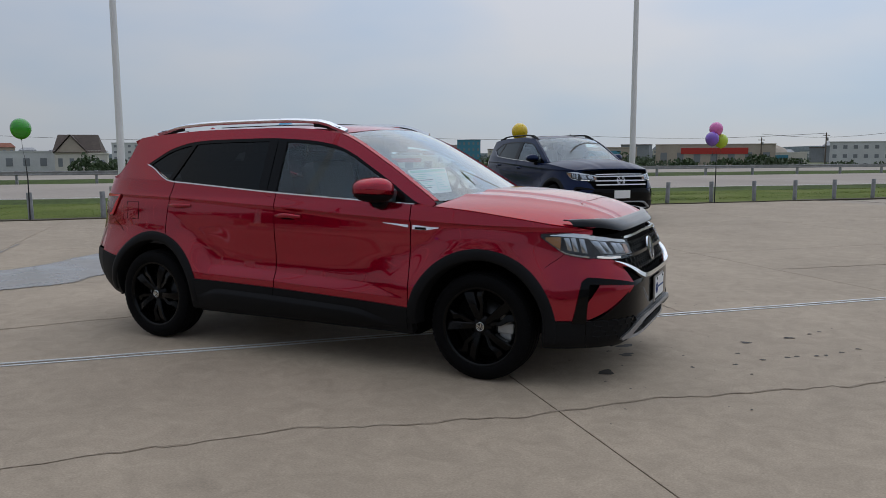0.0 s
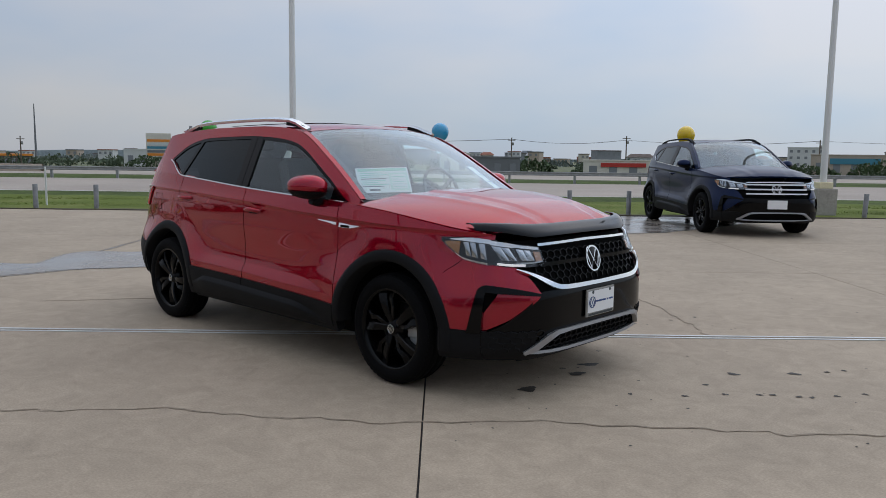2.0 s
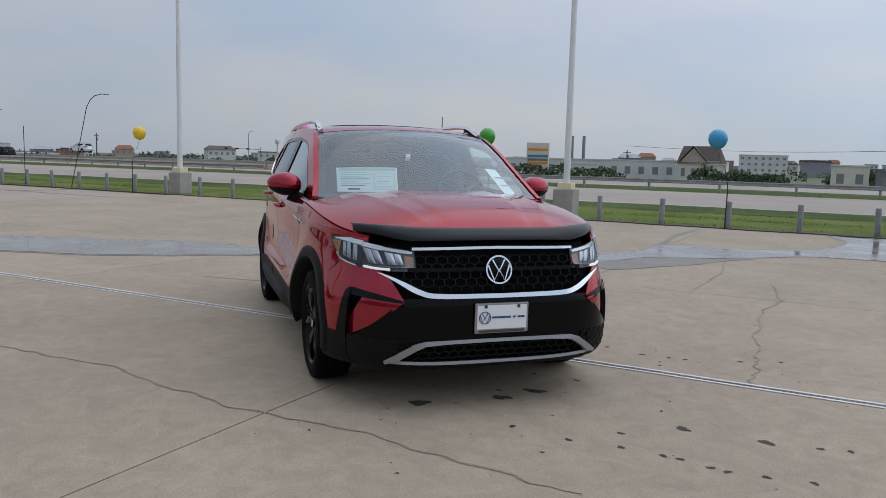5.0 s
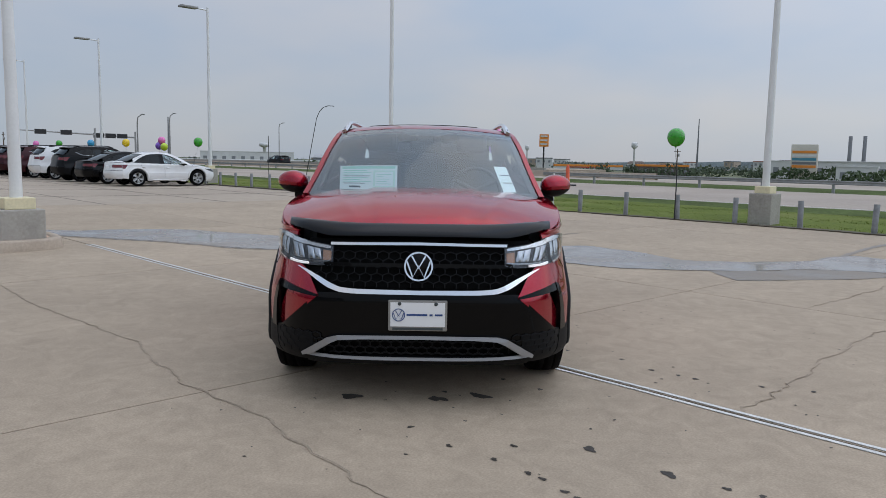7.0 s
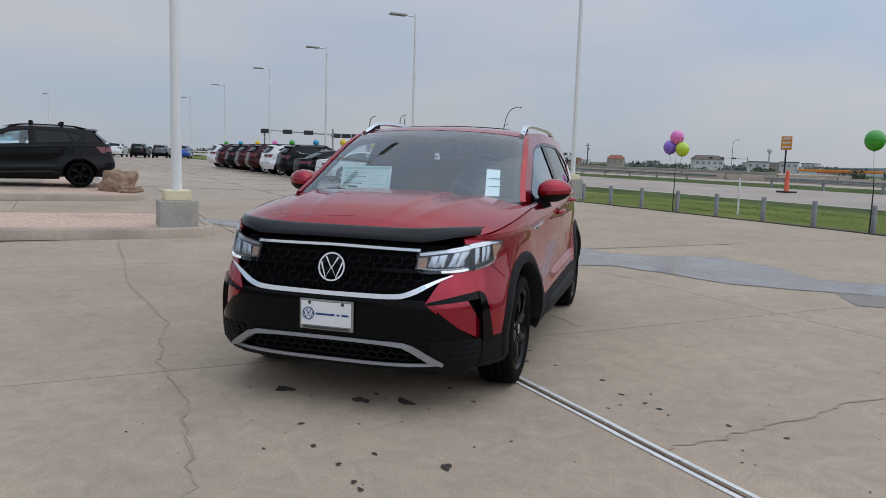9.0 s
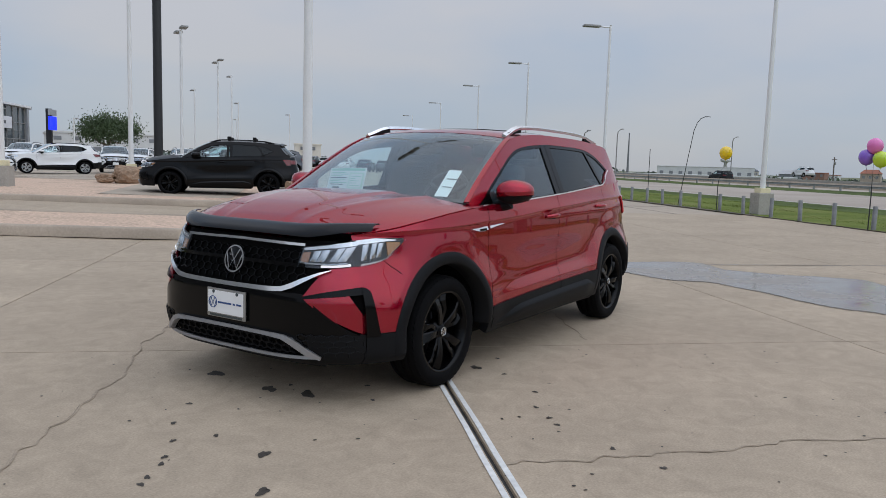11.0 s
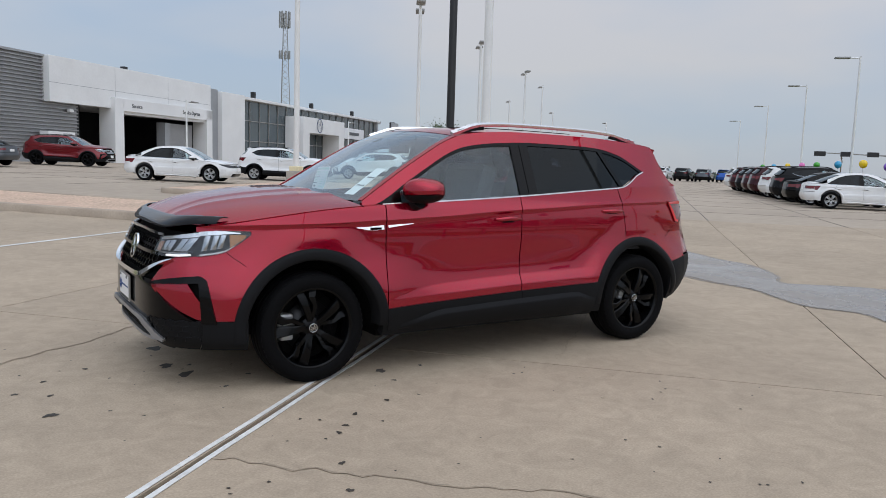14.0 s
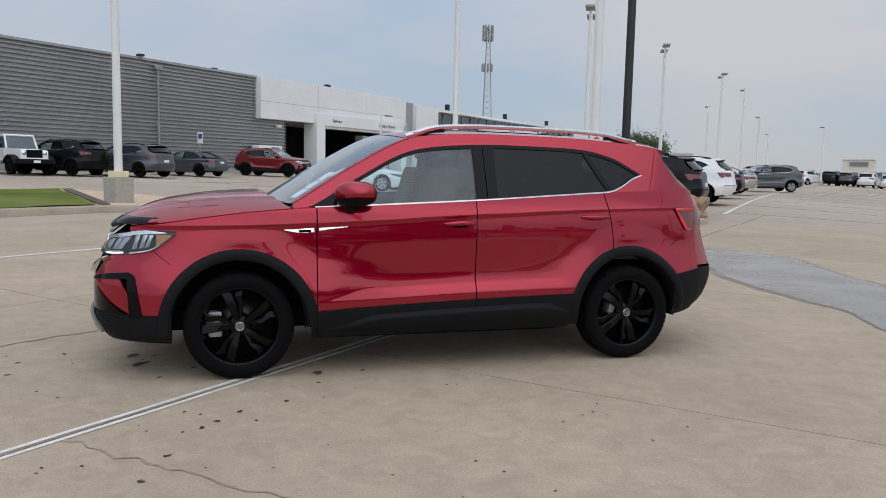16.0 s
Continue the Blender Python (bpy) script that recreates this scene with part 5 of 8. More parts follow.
        for a in (0.0, 2.1, 4.2):
            wheel.tube([wm @ Vector((0, 0, 0)), wm @ Vector((0.17 * math.cos(a), 0.17 * math.sin(a), 0))], 0.018, 6)
        put("steering_wheel", wheel, CABIN)
        pod = Shape().box((X1 + 0.10, -0.06, float(top(X1)) - 0.075), (X1 + 0.20, 0.06, float(top(X1)) + 0.005), 0.02)
        put("mirror_pod", pod, CABIN)
        put("rear_view_mirror", Shape().box((X1 + 0.05, -0.12, float(top(X1)) - 0.12), (X1 + 0.085, 0.12, float(top(X1)) - 0.055), 0.012), CABIN)
    r = {"big": 0.385}.get(wheels, 0.335)
    add_wheels(car, B.wheelbase * scale[0], 0.873 * scale[1] + 0.012, r, wheels, level == 2)
    return car, B, put


# ---- the red car ----
hero, HB, hput = build_car("car", pose(0, 0, 0), "glossy red compact SUV with black wheels parked on concrete", RED)
# smoked deflector along the bonnet's edge
P = np.zeros((41, 6, 3))
for i, v_ in enumerate(np.linspace(-1, 1, 41)):
    y = v_ * 0.735
    for j, (dx, dz_) in enumerate(((-0.070, 0.006), (-0.058, 0.014), (-0.034, 0.016), (-0.006, 0.008), (0.012, -0.010), (0.015, -0.030))):
        xe = float(HB.nose(y, 0.93)) - 0.02 + dx * (1 - 0.25 * abs(v_) ** 4) + 0.042 * (1 - abs(v_) ** 3)
        ze = float(HB.hood(min(xe + 0.0, 2.1)))
        ed = min(float(HB.rim(xe)), ze)
        P[i, j] = (xe, y, ed + (ze - ed) * (1 - abs(v_ * 0.92) ** 3.2) + dz_ * 0.75)
hput("bonnet_deflector", Shape().grid(P, 0.006, (0.3, 0, 1)), SMOKE, hero, "smoked black plastic bug deflector on the bonnet's edge")
# badge on the fenders
for sgn in (1, -1):
    fl = (lambda s: s) if sgn > 0 else (lambda s: s.mirrored())
    pts = [(x, float(HB.side(x, z)) + 0.004, z) for x, z in ((1.075, 0.932), (1.00, 0.926), (0.94, 0.928), (0.89, 0.932))]
    bd = hput("fender_badge", fl(Shape().ribbon(pts, [0.004, 0.020, 0.028, 0.026], 0.010, (0, 1, 0.25))), SATIN)
    pts = [(x, float(HB.side(x, z)) + 0.004, z) for x, z in ((0.86, 0.936), (0.78, 0.944), (0.68, 0.952))]
    hput("badge_tail", fl(Shape().ribbon(pts, [0.017, 0.011, 0.003], 0.009, (0, 1, 0.25))), SATIN, bd)
    pts = [(x, float(HB.side(x, 0.926)) + 0.012, 0.926) for x in (0.985, 0.91)]
    hput("badge_inlay", fl(Shape().ribbon(pts, 0.015, 0.003, (0, 1, 0))), GLOSS_BLACK, bd)
    # seam between bumper and fender, fuel flap
    pts = [(x, float(HB.side(x, z)) + 0.0008, z) for x, z in ((1.84, 0.80), (1.80, 0.765), (1.77, 0.745), (1.74, 0.72))]
    hput("bumper_seam", fl(Shape().ribbon(pts, 0.0026, 0.0015, (0, 1, 0))), SHADOW_BLACK)
    hput("rear_seam", fl(Shape().ribbon([(x, float(HB.side(x, z)) + 0.0008, z) for x, z in ((-1.70, 0.80), (-1.78, 0.855), (-1.84, 0.89), (-1.95, 0.915))], 0.0026, 0.0015, (0, 1, 0))), SHADOW_BLACK)
hput("fuel_flap", Shape().ribbon([(x, float(HB.side(x, z)) + 0.0008, z) for x, z in ((-1.52, 0.90), (-1.52, 1.03), (-1.66, 1.03), (-1.66, 0.90), (-1.52, 0.90))], 0.004, 0.0015, (0, 1, 0)).mirrored(), SHADOW_BLACK)
# showroom plate: white card in a grey frame, its writing as bars, a round mark
px = float(HB.nose(0, 0.52)) + 0.016
plate = hput("front_plate", Shape().box((px - 0.012, -0.155, 0.438), (px, 0.155, 0.602), 0.006), PLATE_FRAME, hero, "white dealer card plate in a grey frame")
hput("plate_card", Shape().box((px, -0.143, 0.462), (px + 0.003, 0.143, 0.590), 0.001), PLATE, plate)
mk = emblem(0.032, 0.0)
mk.v = [(px + 0.005 + x * 0.2, y - 0.100, z + 0.524) for x, y, z in mk.v]
hput("plate_mark", mk, INK_BLUE, plate)
for y0, y1 in ((-0.058, 0.050), (0.062, 0.078), (0.090, 0.130)):
    hput("plate_writing", Shape().box((px + 0.003, y0, 0.520), (px + 0.0045, y1, 0.530)), INK_BLUE, plate)
hput("frame_writing", Shape().box((px, -0.132, 0.444), (px + 0.0015, 0.132, 0.456)), INK, plate)
for y in (-0.095, 0.095):
    hput("plate_screw", Shape().lathe([(0.001, 0.004), (0.008, 0.004), (0.010, 0.0)], (px + 0.003, y, 0.583), "x", 10), INK, plate)


def on_screen(u, y, off):
    """A place on the inner face of the windscreen: u from its foot to its top."""
    x0, x1 = HB.ws
    x = x0 - 0.01 + (x1 - x0 + 0.02) * u
    z = float(HB.top(x))
    ye = float(HB.gh(x, z)) - 0.012
    bow = 0.15 - 0.05 * u
    return np.array((x + bow * (1 - (y / ye) ** 2) - off, y, z + HB.crown * u * (1 - abs(y / ye) ** 2.4) - off * 1.2))


def pasted(y0, y1, u0, u1, off, slant=0.0):
    return Shape().grid(np.array([[on_screen(u0 + (u1 - u0) * b, y0 + (y1 - y0) * a + slant * (b - 0.5), off) for b in np.linspace(0, 1, 4)] for a in np.linspace(0, 1, 6)]), 0, (1, 0, 1))


# black ceramic border round the windscreen, with the camera housing at its top
def border(y0, y1, u0, u1, ny, nu):
    return Shape().grid(np.array([[on_screen(u, y, 0.004) for u in np.linspace(u0(f), u1(f), nu)] for f, y in zip(np.linspace(-1, 1, ny), np.linspace(y0, y1, ny))]), 0, (1, 0, 1))


def edge(u):
    x = HB.ws[0] - 0.01 + (HB.ws[1] - HB.ws[0] + 0.02) * u
    return float(HB.gh(x, float(HB.top(x)))) - 0.042


hput("screen_border", border(-edge(0.97), edge(0.97), lambda f: 0.945, lambda f: 0.995, 25, 3), FRIT, hero)
hput("screen_border", border(-edge(0.03), edge(0.03), lambda f: 0.005, lambda f: 0.055, 25, 3), FRIT, hero)
for sgn in (1, -1):
    P = np.array([[on_screen(u, sgn * (edge(u) - w_), 0.004) for w_ in (0.0, 0.018, 0.036)] for u in np.linspace(0.0, 1.0, 16)])
    hput("screen_border", Shape().grid(P, 0, (1, 0, 1)), FRIT, hero)
hput("camera_housing", border(-0.20, 0.20, lambda f: 0.86 + 0.09 * smooth(0.55, 1.0, abs(f)), lambda f: 0.95, 17, 4), FRIT, hero)
hput("camera_window", Shape().add([tuple(on_screen(u, y, 0.001)) for u, y in ((0.885, -0.045), (0.885, 0.045), (0.92, 0.0))], [(0, 1, 2)]), CABIN, hero)


def stood(y0, y1, u0, u1, off):
    """On the price sheet, which stands on the dashboard, steeper than the glass; u is as on the glass."""
    def at_(y, u):
        high, low = on_screen(0.43, y, 0.02), on_screen(0.10, y, 0.02)
        f = (u - 0.10) / 0.33
        x = high[0] + 0.055 * (1 - f)
        return (x + off, y, low[2] + (high[2] - low[2]) * f)
    return Shape().grid(np.array([[at_(y, u) for u in np.linspace(u0, u1, 3)] for y in np.linspace(y0, y1, 5)]), 0, (1, 0, 0.3))


sheet = hput("window_sticker", stood(-0.60, -0.19, 0.10, 0.43, 0.0), PAPER, hero, "white and green price sheet behind the windscreen")
hput("sheet_header", stood(-0.585, -0.205, 0.385, 0.42, 0.002), PAPER_GREEN, sheet)
hput("sheet_block", stood(-0.36, -0.205, 0.13, 0.36, 0.002), PAPER_PALE, sheet)
hput("sheet_block", stood(-0.345, -0.22, 0.15, 0.34, 0.0035), PAPER, sheet)
for k, (a, b) in enumerate(((0.355, 0.17), (0.33, 0.20), (0.305, 0.14), (0.28, 0.19), (0.255, 0.18), (0.23, 0.12), (0.205, 0.20), (0.18, 0.16))):
    hput("sheet_line", stood(-0.575, -0.575 + b, a, a + 0.009, 0.002), INK if k in (3, 7) else PAPER_GREEN, sheet)
for k in range(5):
    hput("sheet_line", stood(-0.335, -0.335 + (0.10, 0.07, 0.09, 0.05, 0.10)[k], 0.175 + 0.032 * k, 0.182 + 0.032 * k, 0.005), PAPER_GREEN, sheet)
hput("sheet_bar", stood(-0.53, -0.45, 0.125, 0.15, 0.002), INK, sheet)
tag = hput("paper_tag", pasted(0.515, 0.605, 0.09, 0.43, 0.012, -0.055), PAPER, hero, "long white paper tag behind the windscreen")
hput("tag_line", pasted(0.53, 0.60, 0.30, 0.312, 0.0095, -0.002), INK, tag)
hput("tag_line", pasted(0.545, 0.61, 0.20, 0.21, 0.0095, -0.002), INK, tag)

# ---- the lot: u runs along its slabs, v across, turned from the red car's axes ----
LOT = 43.0
LC, LS = math.cos(radians(LOT)), math.sin(radians(LOT))


def rise(u, v):
    """The lot's height: flat round the car, rising gently towards the building and along the far row."""
    far = 0.32 * float(smooth(8, 34, -u)) * float(smooth(5.0, -2.5, v)) * float(smooth(-16, -8, v))
    return 0.021 * min(max(0.0, -v - 3.7), 33.0) + far


def at(u, v, z=0.0, turn=0.0, raised=True):
    """A pose on the lot at u, v; turn: degrees from the lot's u."""
    return pose(u * LC - v * LS, u * LS + v * LC, z + (rise(u, v) if raised else 0.0), 0, 0, LOT + turn)


def xyz(u, v, z=0.0):
    return (u * LC - v * LS, u * LS + v * LC, z + rise(u, v))


def strip(u0, u1, v0, v1, z, nu, nv, s=None, hump=None):
    """A sheet over a rectangle of the lot that follows its rise."""
    s = s or Shape()
    P = np.array([[xyz(u, v, z + (hump(u, v) if hump else 0)) for v in np.linspace(v0, v1, nv)] for u in np.linspace(u0, u1, nu)])
    return s.grid(P, 0, (0, 0, 1))


def setting(name, shape, mat, label, category=""):
    return tagged(part(name, shape, mat), label, category or name, kind="structure")


# ground to the horizon, low beyond the highway
g = Shape()
rings = [0, 60, 110, 180, 300, 600, 1200, 2400]
far_fall = curve((0, 0.0), (80, -0.35), (200, -2.2), (500, -3.2), (2500, -4.0))
P = np.zeros((len(rings), 65, 3))
for i, r in enumerate(rings):
    for j, a in enumerate(np.linspace(0, 2 * math.pi, 65)):
        u, v = r * math.cos(a), r * math.sin(a)
        P[i, j] = (*xyz(u, v)[:2], -0.45 + (float(far_fall(r)) if v > 0 else 0.35 * min(1, -v / 20.0)))
setting("ground", g.grid(P, 0, (0, 0, 1)), FAR_GRASS, "rough flat grassland reaching out to the horizon", "ground")

# the concrete lot beyond the nearest slabs
lot = Shape()
strip(-150, -16.0, -90, 12.42, -0.016, 68, 80, lot)
strip(16.0, 70, -60, 12.42, -0.016, 16, 30, lot)
strip(-16.0, 16.0, -60, -10.6, -0.016, 14, 24, lot)
pavement = setting("pavement", lot, CONCRETE_FAR, "wide pale concrete car lot with straight slab joints", "pavement")
base = setting("joint_bed", strip(-16.0, 16.0, -10.6, 12.42, -0.02, 20, 24), JOINT, "dark sealant bed showing in the joints between concrete slabs", "pavement")
# faint joints further out
jl = Shape()
for u in np.arange(-91.1, 60, 4.7):
    if not -16.0 < u < 16.0:
        jl.ribbon([xyz(u, v, -0.012) for v in np.linspace(-30, 12.4, 20)], 0.02, 0.004, (0, 0, 1))
for v in np.arange(-24.35, 12.4, 3.45):
    jl.ribbon([xyz(u, v, -0.012) for u in np.linspace(-120, -16, 8)], 0.02, 0.004, (0, 0, 1))
part("slab_joints", jl, JOINT, pavement)

# road, verge and highway on the far side of the posts
setting("verge", strip(-140, 120, 12.42, 18.6, 0.02, 60, 14, None, lambda u, v: 0.025 * math.sin(u * 1.7) * math.sin(v * 2.3) - 0.004 * (v - 12.4)), GRASS, "mown green grass strip between the lot and the road", "grass verge")
setting("verge_ditch", strip(-140, 120, 18.6, 21.9, -0.02, 90, 10, None, lambda u, v: 0.03 * noise.noise((u * 0.5, v * 0.8, 0)) - 0.05 * math.sin((v - 18.6) / 3.3 * math.pi)), BANK, "darker unmown grass along the road's edge", "grass verge")
tagged(part("verge_edge", Shape().ribbon([(*xyz(u, 12.50 + 0.05 * math.sin(u * 3.1) + 0.05 * noise.noise((u * 1.3, 0, 0)))[:2], 0.012) for u in np.linspace(-140, 120, 400)], 0.30, 0.02, (0, 0, 1)), SOIL), "bare soil edge of the grass strip", "verge", kind="structure")
setting("road", strip(-220, 160, 21.9, 37.6, -0.035, 30, 4, None, lambda u, v: -0.001 * (v - 21.9)), ROAD, "pale concrete frontage road", "road")
tagged(part("road_line", Shape().ribbon([(*xyz(u, 22.4)[:2], -0.030) for u in np.linspace(-200, 150, 40)], 0.12, 0.006, (0, 0, 1)), LINE_WHITE), "white edge line of the frontage road", "road line", kind="structure")
setting("road_bank", strip(-220, 160, 37.6, 47.0, -0.12, 60, 8, None, lambda u, v: 0.14 * math.sin((v - 37.6) / 9.4 * math.pi) + 0.08 * noise.noise((u * 0.4, v * 0.9, 0))), BANK, "rough weedy bank between the roads", "verge")
setting("highway", strip(-420, 260, 47.0, 64.0, -0.15, 30, 4), ROAD, "pale highway lanes beyond the guard rail", "road")

# ---- slabs of the lot near the car ----
rng = random.Random(7)
UJ = [0.6 + 4.7 * k for k in range(-4, 5)]
UJ[0], UJ[-1] = -16.0, 16.0
VJ = [-10.6, -7.15, -3.70, -0.25, 3.20, 6.65, 10.05, 12.42]
for i in range(len(UJ) - 1):
    for j in range(len(VJ) - 1):
        u0, u1, v0, v1 = UJ[i] + 0.005, UJ[i + 1] - 0.005, VJ[j] + 0.005, VJ[j + 1] - 0.005
        if j in (2, 3):
            if j == 2:
                v1 -= 0.008
            else:
                v0 += 0.008
        n = 7
        s = Shape()
        P = np.array([[xyz(u, v) for v in np.linspace(v0, v1, n)] for u in np.linspace(u0, u1, n)])
        s.grid(P, 0.018, (0, 0, 1))
        part("slab", s, CONCRETE, pavement)


def flat_blob(cu, cv, ru, rv, z, seed, wob=0.35, n=18):
    r = random.Random(seed)
    ph = [r.uniform(0, 6.28) for _ in range(4)]
    pts = []
    for k in range(n):
        a = 2 * math.pi * k / n
        f = 1 + wob * (0.5 * math.sin(2 * a + ph[0]) + 0.35 * math.sin(3 * a + ph[1]) + 0.25 * math.sin(5 * a + ph[2]))
        pts.append((cu + ru * f * math.cos(a), cv + rv * f * math.sin(a)))
    return [(*xyz(u, v)[:2], xyz(u, v)[2] + z) for u, v in pts]


def lay(name, outline, mat, parent, label=""):
    s = Shape()
    c = np.mean(np.array(outline), axis=0)
    s.add([tuple(c)] + list(outline), [(0, k + 1, (k + 1) % len(outline) + 1) for k in range(len(outline))], False)
    return part(name, s, mat, parent, label)


# painted double line along the joint, and two bay lines
for off, wd in ((-0.035, 0.030), (0.035, 0.030)):
    s = Shape()
    us = np.linspace(-7.1, 16.0, 60)
    s.ribbon([(*xyz(u, -0.25 + off + 0.003 * math.sin(u * 5 + off * 90))[:2], 0.0035) for u in us], [wd * (0.85 + 0.3 * abs(noise.noise((u * 2.1, off * 40, 0)))) for u in us], 0.003, (0, 0, 1))
    part("white_line", s, LINE_WHITE, pavement, "worn white paint line beside the slab joint")
part("bay_line", Shape().ribbon([xyz(u, -6.68, 0.004) for u in np.linspace(-6.4, 12, 20)], 0.09, 0.003, (0, 0, 1)), LINE_WHITE, pavement)
part("bay_line", Shape().ribbon([xyz(u, -1.27 + 0.0594 * (u + 19.75), 0.004 - 0.012) for u in np.linspace(-19.75, -92, 30)], 0.11, 0.003, (0, 0, 1)), LINE_WHITE, pavement)


def crack(points, wide, seed, jitter=0.05):
    """A wandering hairline crack through the given turning points."""
    r = random.Random(seed)
    path, wd = [], []
    for (u0, v0), (u1, v1) in zip(points[:-1], points[1:]):
        k = max(3, int(math.hypot(u1 - u0, v1 - v0) / 0.06))
        for i in range(k):
            f = i / k
            w = jitter * noise.noise((u0 + (u1 - u0) * f * 1.0 + seed, (v0 + (v1 - v0) * f) * 1.0, f * 3 + seed)) + 0.035 * noise.noise((u0 * 3 + f * 9.0 + seed, v0 * 3 + f * 7.0, seed * 2.0)) + r.uniform(-0.012, 0.012)
            path.append((*xyz(u0 + (u1 - u0) * f + w, v0 + (v1 - v0) * f + w * 0.8)[:2], xyz(u0, v0)[2] + 0.0032))
            wd.append(wide * (0.5 + 1.1 * r.random()))
    edge, core, run = Shape(), Shape(), []
    edge.ribbon(path, [2.2 * k for k in wd], 0.001, (0, 0, 1))
    path = [(x, y, z + 0.0012) for x, y, z in path]
    for i in range(len(path)):
        run.append(i)
        if i == len(path) - 1 or noise.noise((i * 0.16 + seed, seed * 1.7, 0)) > 0.12:
            if len(run) > 3:
                core.ribbon([path[k] for k in run], [wd[k] * 0.55 * min(1.0, 0.2 + 0.2 * min(k - run[0], run[-1] - k)) for k in run], 0.001, (0, 0, 1))
            run = []
    return edge, core


for pts, w, sd in ((((-7.0, -2.05), (-2.7, -2.19), (-0.8, -2.05), (0.4, -2.25), (1.2, -2.18), (2.7, -2.36), (6.5, -2.2)), 0.007, 3), (((2.82, -0.2), (2.72, 0.6), (2.60, 2.35), (2.72, 3.2), (2.5, 4.4)), 0.007, 9),
                   (((-3.0, 0.9), (-1.6, 1.15), (0.5, 1.05)), 0.004, 14), (((3.4, -3.7), (3.3, -5.2), (3.5, -7.1)), 0.005, 21), (((5.4, 1.6), (7.2, 1.45), (9.9, 1.7)), 0.005, 27), (((1.8, 3.3), (1.9, 5.0), (1.7, 6.6)), 0.004, 31)):
    worn, core = crack(pts, w, sd)
    part("crack_core", core, CRACK, part("crack", worn, CRACK_EDGE, pavement))

# oil drips under and before the car: u, v, size
DROPS = [(1.21, -1.64, 0.085), (1.68, -1.08, 0.080), (1.56, -1.30, 0.075), (1.49, -1.18, 0.036), (1.82, -0.72, 0.036), (1.54, -0.73, 0.036), (1.80, -1.71, 0.036), (2.11, -1.74, 0.036), (2.31, -1.51, 0.036), (2.36, -1.70, 0.036), (2.57, -1.27, 0.050), (2.97, -1.25, 0.050), (2.56, -1.70, 0.036), (2.64, -1.70, 0.036), (2.78, -1.73, 0.036), (2.85, -1.74, 0.036), (3.01, -1.71, 0.036), (3.20, -1.67, 0.036), (3.21, -1.20, 0.036), (3.34, -1.16, 0.036), (1.18, 0.01, 0.060), (2.02, 0.17, 0.036), (2.31, 0.20, 0.036), (1.74, 0.25, 0.036), (1.35, 0.16, 0.036), (2.66, 0.36, 0.036), (2.91, 0.50, 0.036), (2.20, 0.19, 0.036), (0.96, 0.21, 0.036)]
for k, (u, v, r) in enumerate(DROPS):
    lay("oil_drip", flat_blob(u, v, r * (0.72 if r > 0.04 else 0.46), r * (0.5 if r > 0.04 else 0.40), 0.003, k, 0.5, 24), DRIP, pavement)
for k in range(120):
    lay("oil_speck", flat_blob(rng.uniform(0.6, 4.6), rng.uniform(-2.6, 2.6), rng.uniform(0.004, 0.011), rng.uniform(0.004, 0.010), 0.003, 300 + k, 0.5, 8), DRIP, pavement)
# water lying in the lot's drain line: s runs along it, d across, both at 45 degrees to the slabs
def wet(s0, s1, low, high, z, seed, n=420):
    """A wet streak between two wavering edges d = low(s), high(s)."""
    P = np.zeros((n, 5, 3))
    for i, q in enumerate(np.linspace(s0, s1, n)):
        a = float(low(q)) + 0.05 * noise.noise((q * 2.3, seed, 0.3)) + 0.02 * noise.noise((q * 9.0, seed, 1.3)) + 0.018 * noise.noise((q * 31.0, seed, 2.3))
        b = max(a + 0.004, float(high(q)) + 0.05 * noise.noise((q * 2.3, seed, 7.3)) + 0.02 * noise.noise((q * 9.0, seed, 8.3)) + 0.03 * noise.noise((q * 27.0, seed, 9.3)))
        for j, f in enumerate((0, 0.25, 0.5, 0.75, 1)):
            e = a + (b - a) * f
            P[i, j] = (*xyz((q - e) * 0.70711, (q + e) * 0.70711)[:2], z)
    return Shape().grid(P, 0, (0, 0, 1))


NEAR = curve((-8.4, 7.0), (-6.4, 5.95), (-4.0, 5.2), (-2.97, 4.74), (-2.0, 4.55), (-0.5, 4.48), (0.0, 4.28), (0.4, 4.10), (0.85, 4.27), (1.35, 4.05), (1.7, 3.88), (2.05, 3.6), (2.4, 3.46), (3.0, 3.42), (3.6, 3.40), (4.3, 3.56), (4.75, 3.72), (5.4, 3.6), (5.8, 3.47), (6.4, 3.5), (7.0, 3.55), (7.55, 3.52), (7.9, 3.28), (8.2, 3.02), (8.5, 2.77), (8.85, 2.5), (9.6, 2.3), (11.3, 2.2), (12.7, 2.3), (13.7, 3.0))
FAR = curve((-8.4, 7.1), (-6.4, 6.85), (-5.8, 7.2), (-4.8, 7.4), (-3.5, 6.9), (-2.6, 6.6), (-2.1, 6.52), (-1.7, 6.28), (-1.1, 5.8), (-0.75, 5.42), (-0.35, 5.85), (0.15, 6.2), (0.75, 5.7), (1.38, 5.78), (1.9, 6.0), (2.24, 6.06), (2.62, 5.7), (2.97, 5.33), (3.18, 4.8), (3.4, 4.45), (3.87, 4.38), (4.6, 4.49), (5.2, 4.65), (5.82, 5.25), (6.2, 5.36), (6.47, 5.06), (6.77, 4.7), (7.4, 4.5), (7.81, 4.46), (8.45, 4.47), (9.2, 4.82), (9.85, 5.23), (10.3, 5.8), (10.6, 6.35), (10.85, 6.66), (11.2, 6.3), (12.0, 5.5), (13.0, 4.5), (13.7, 3.3))
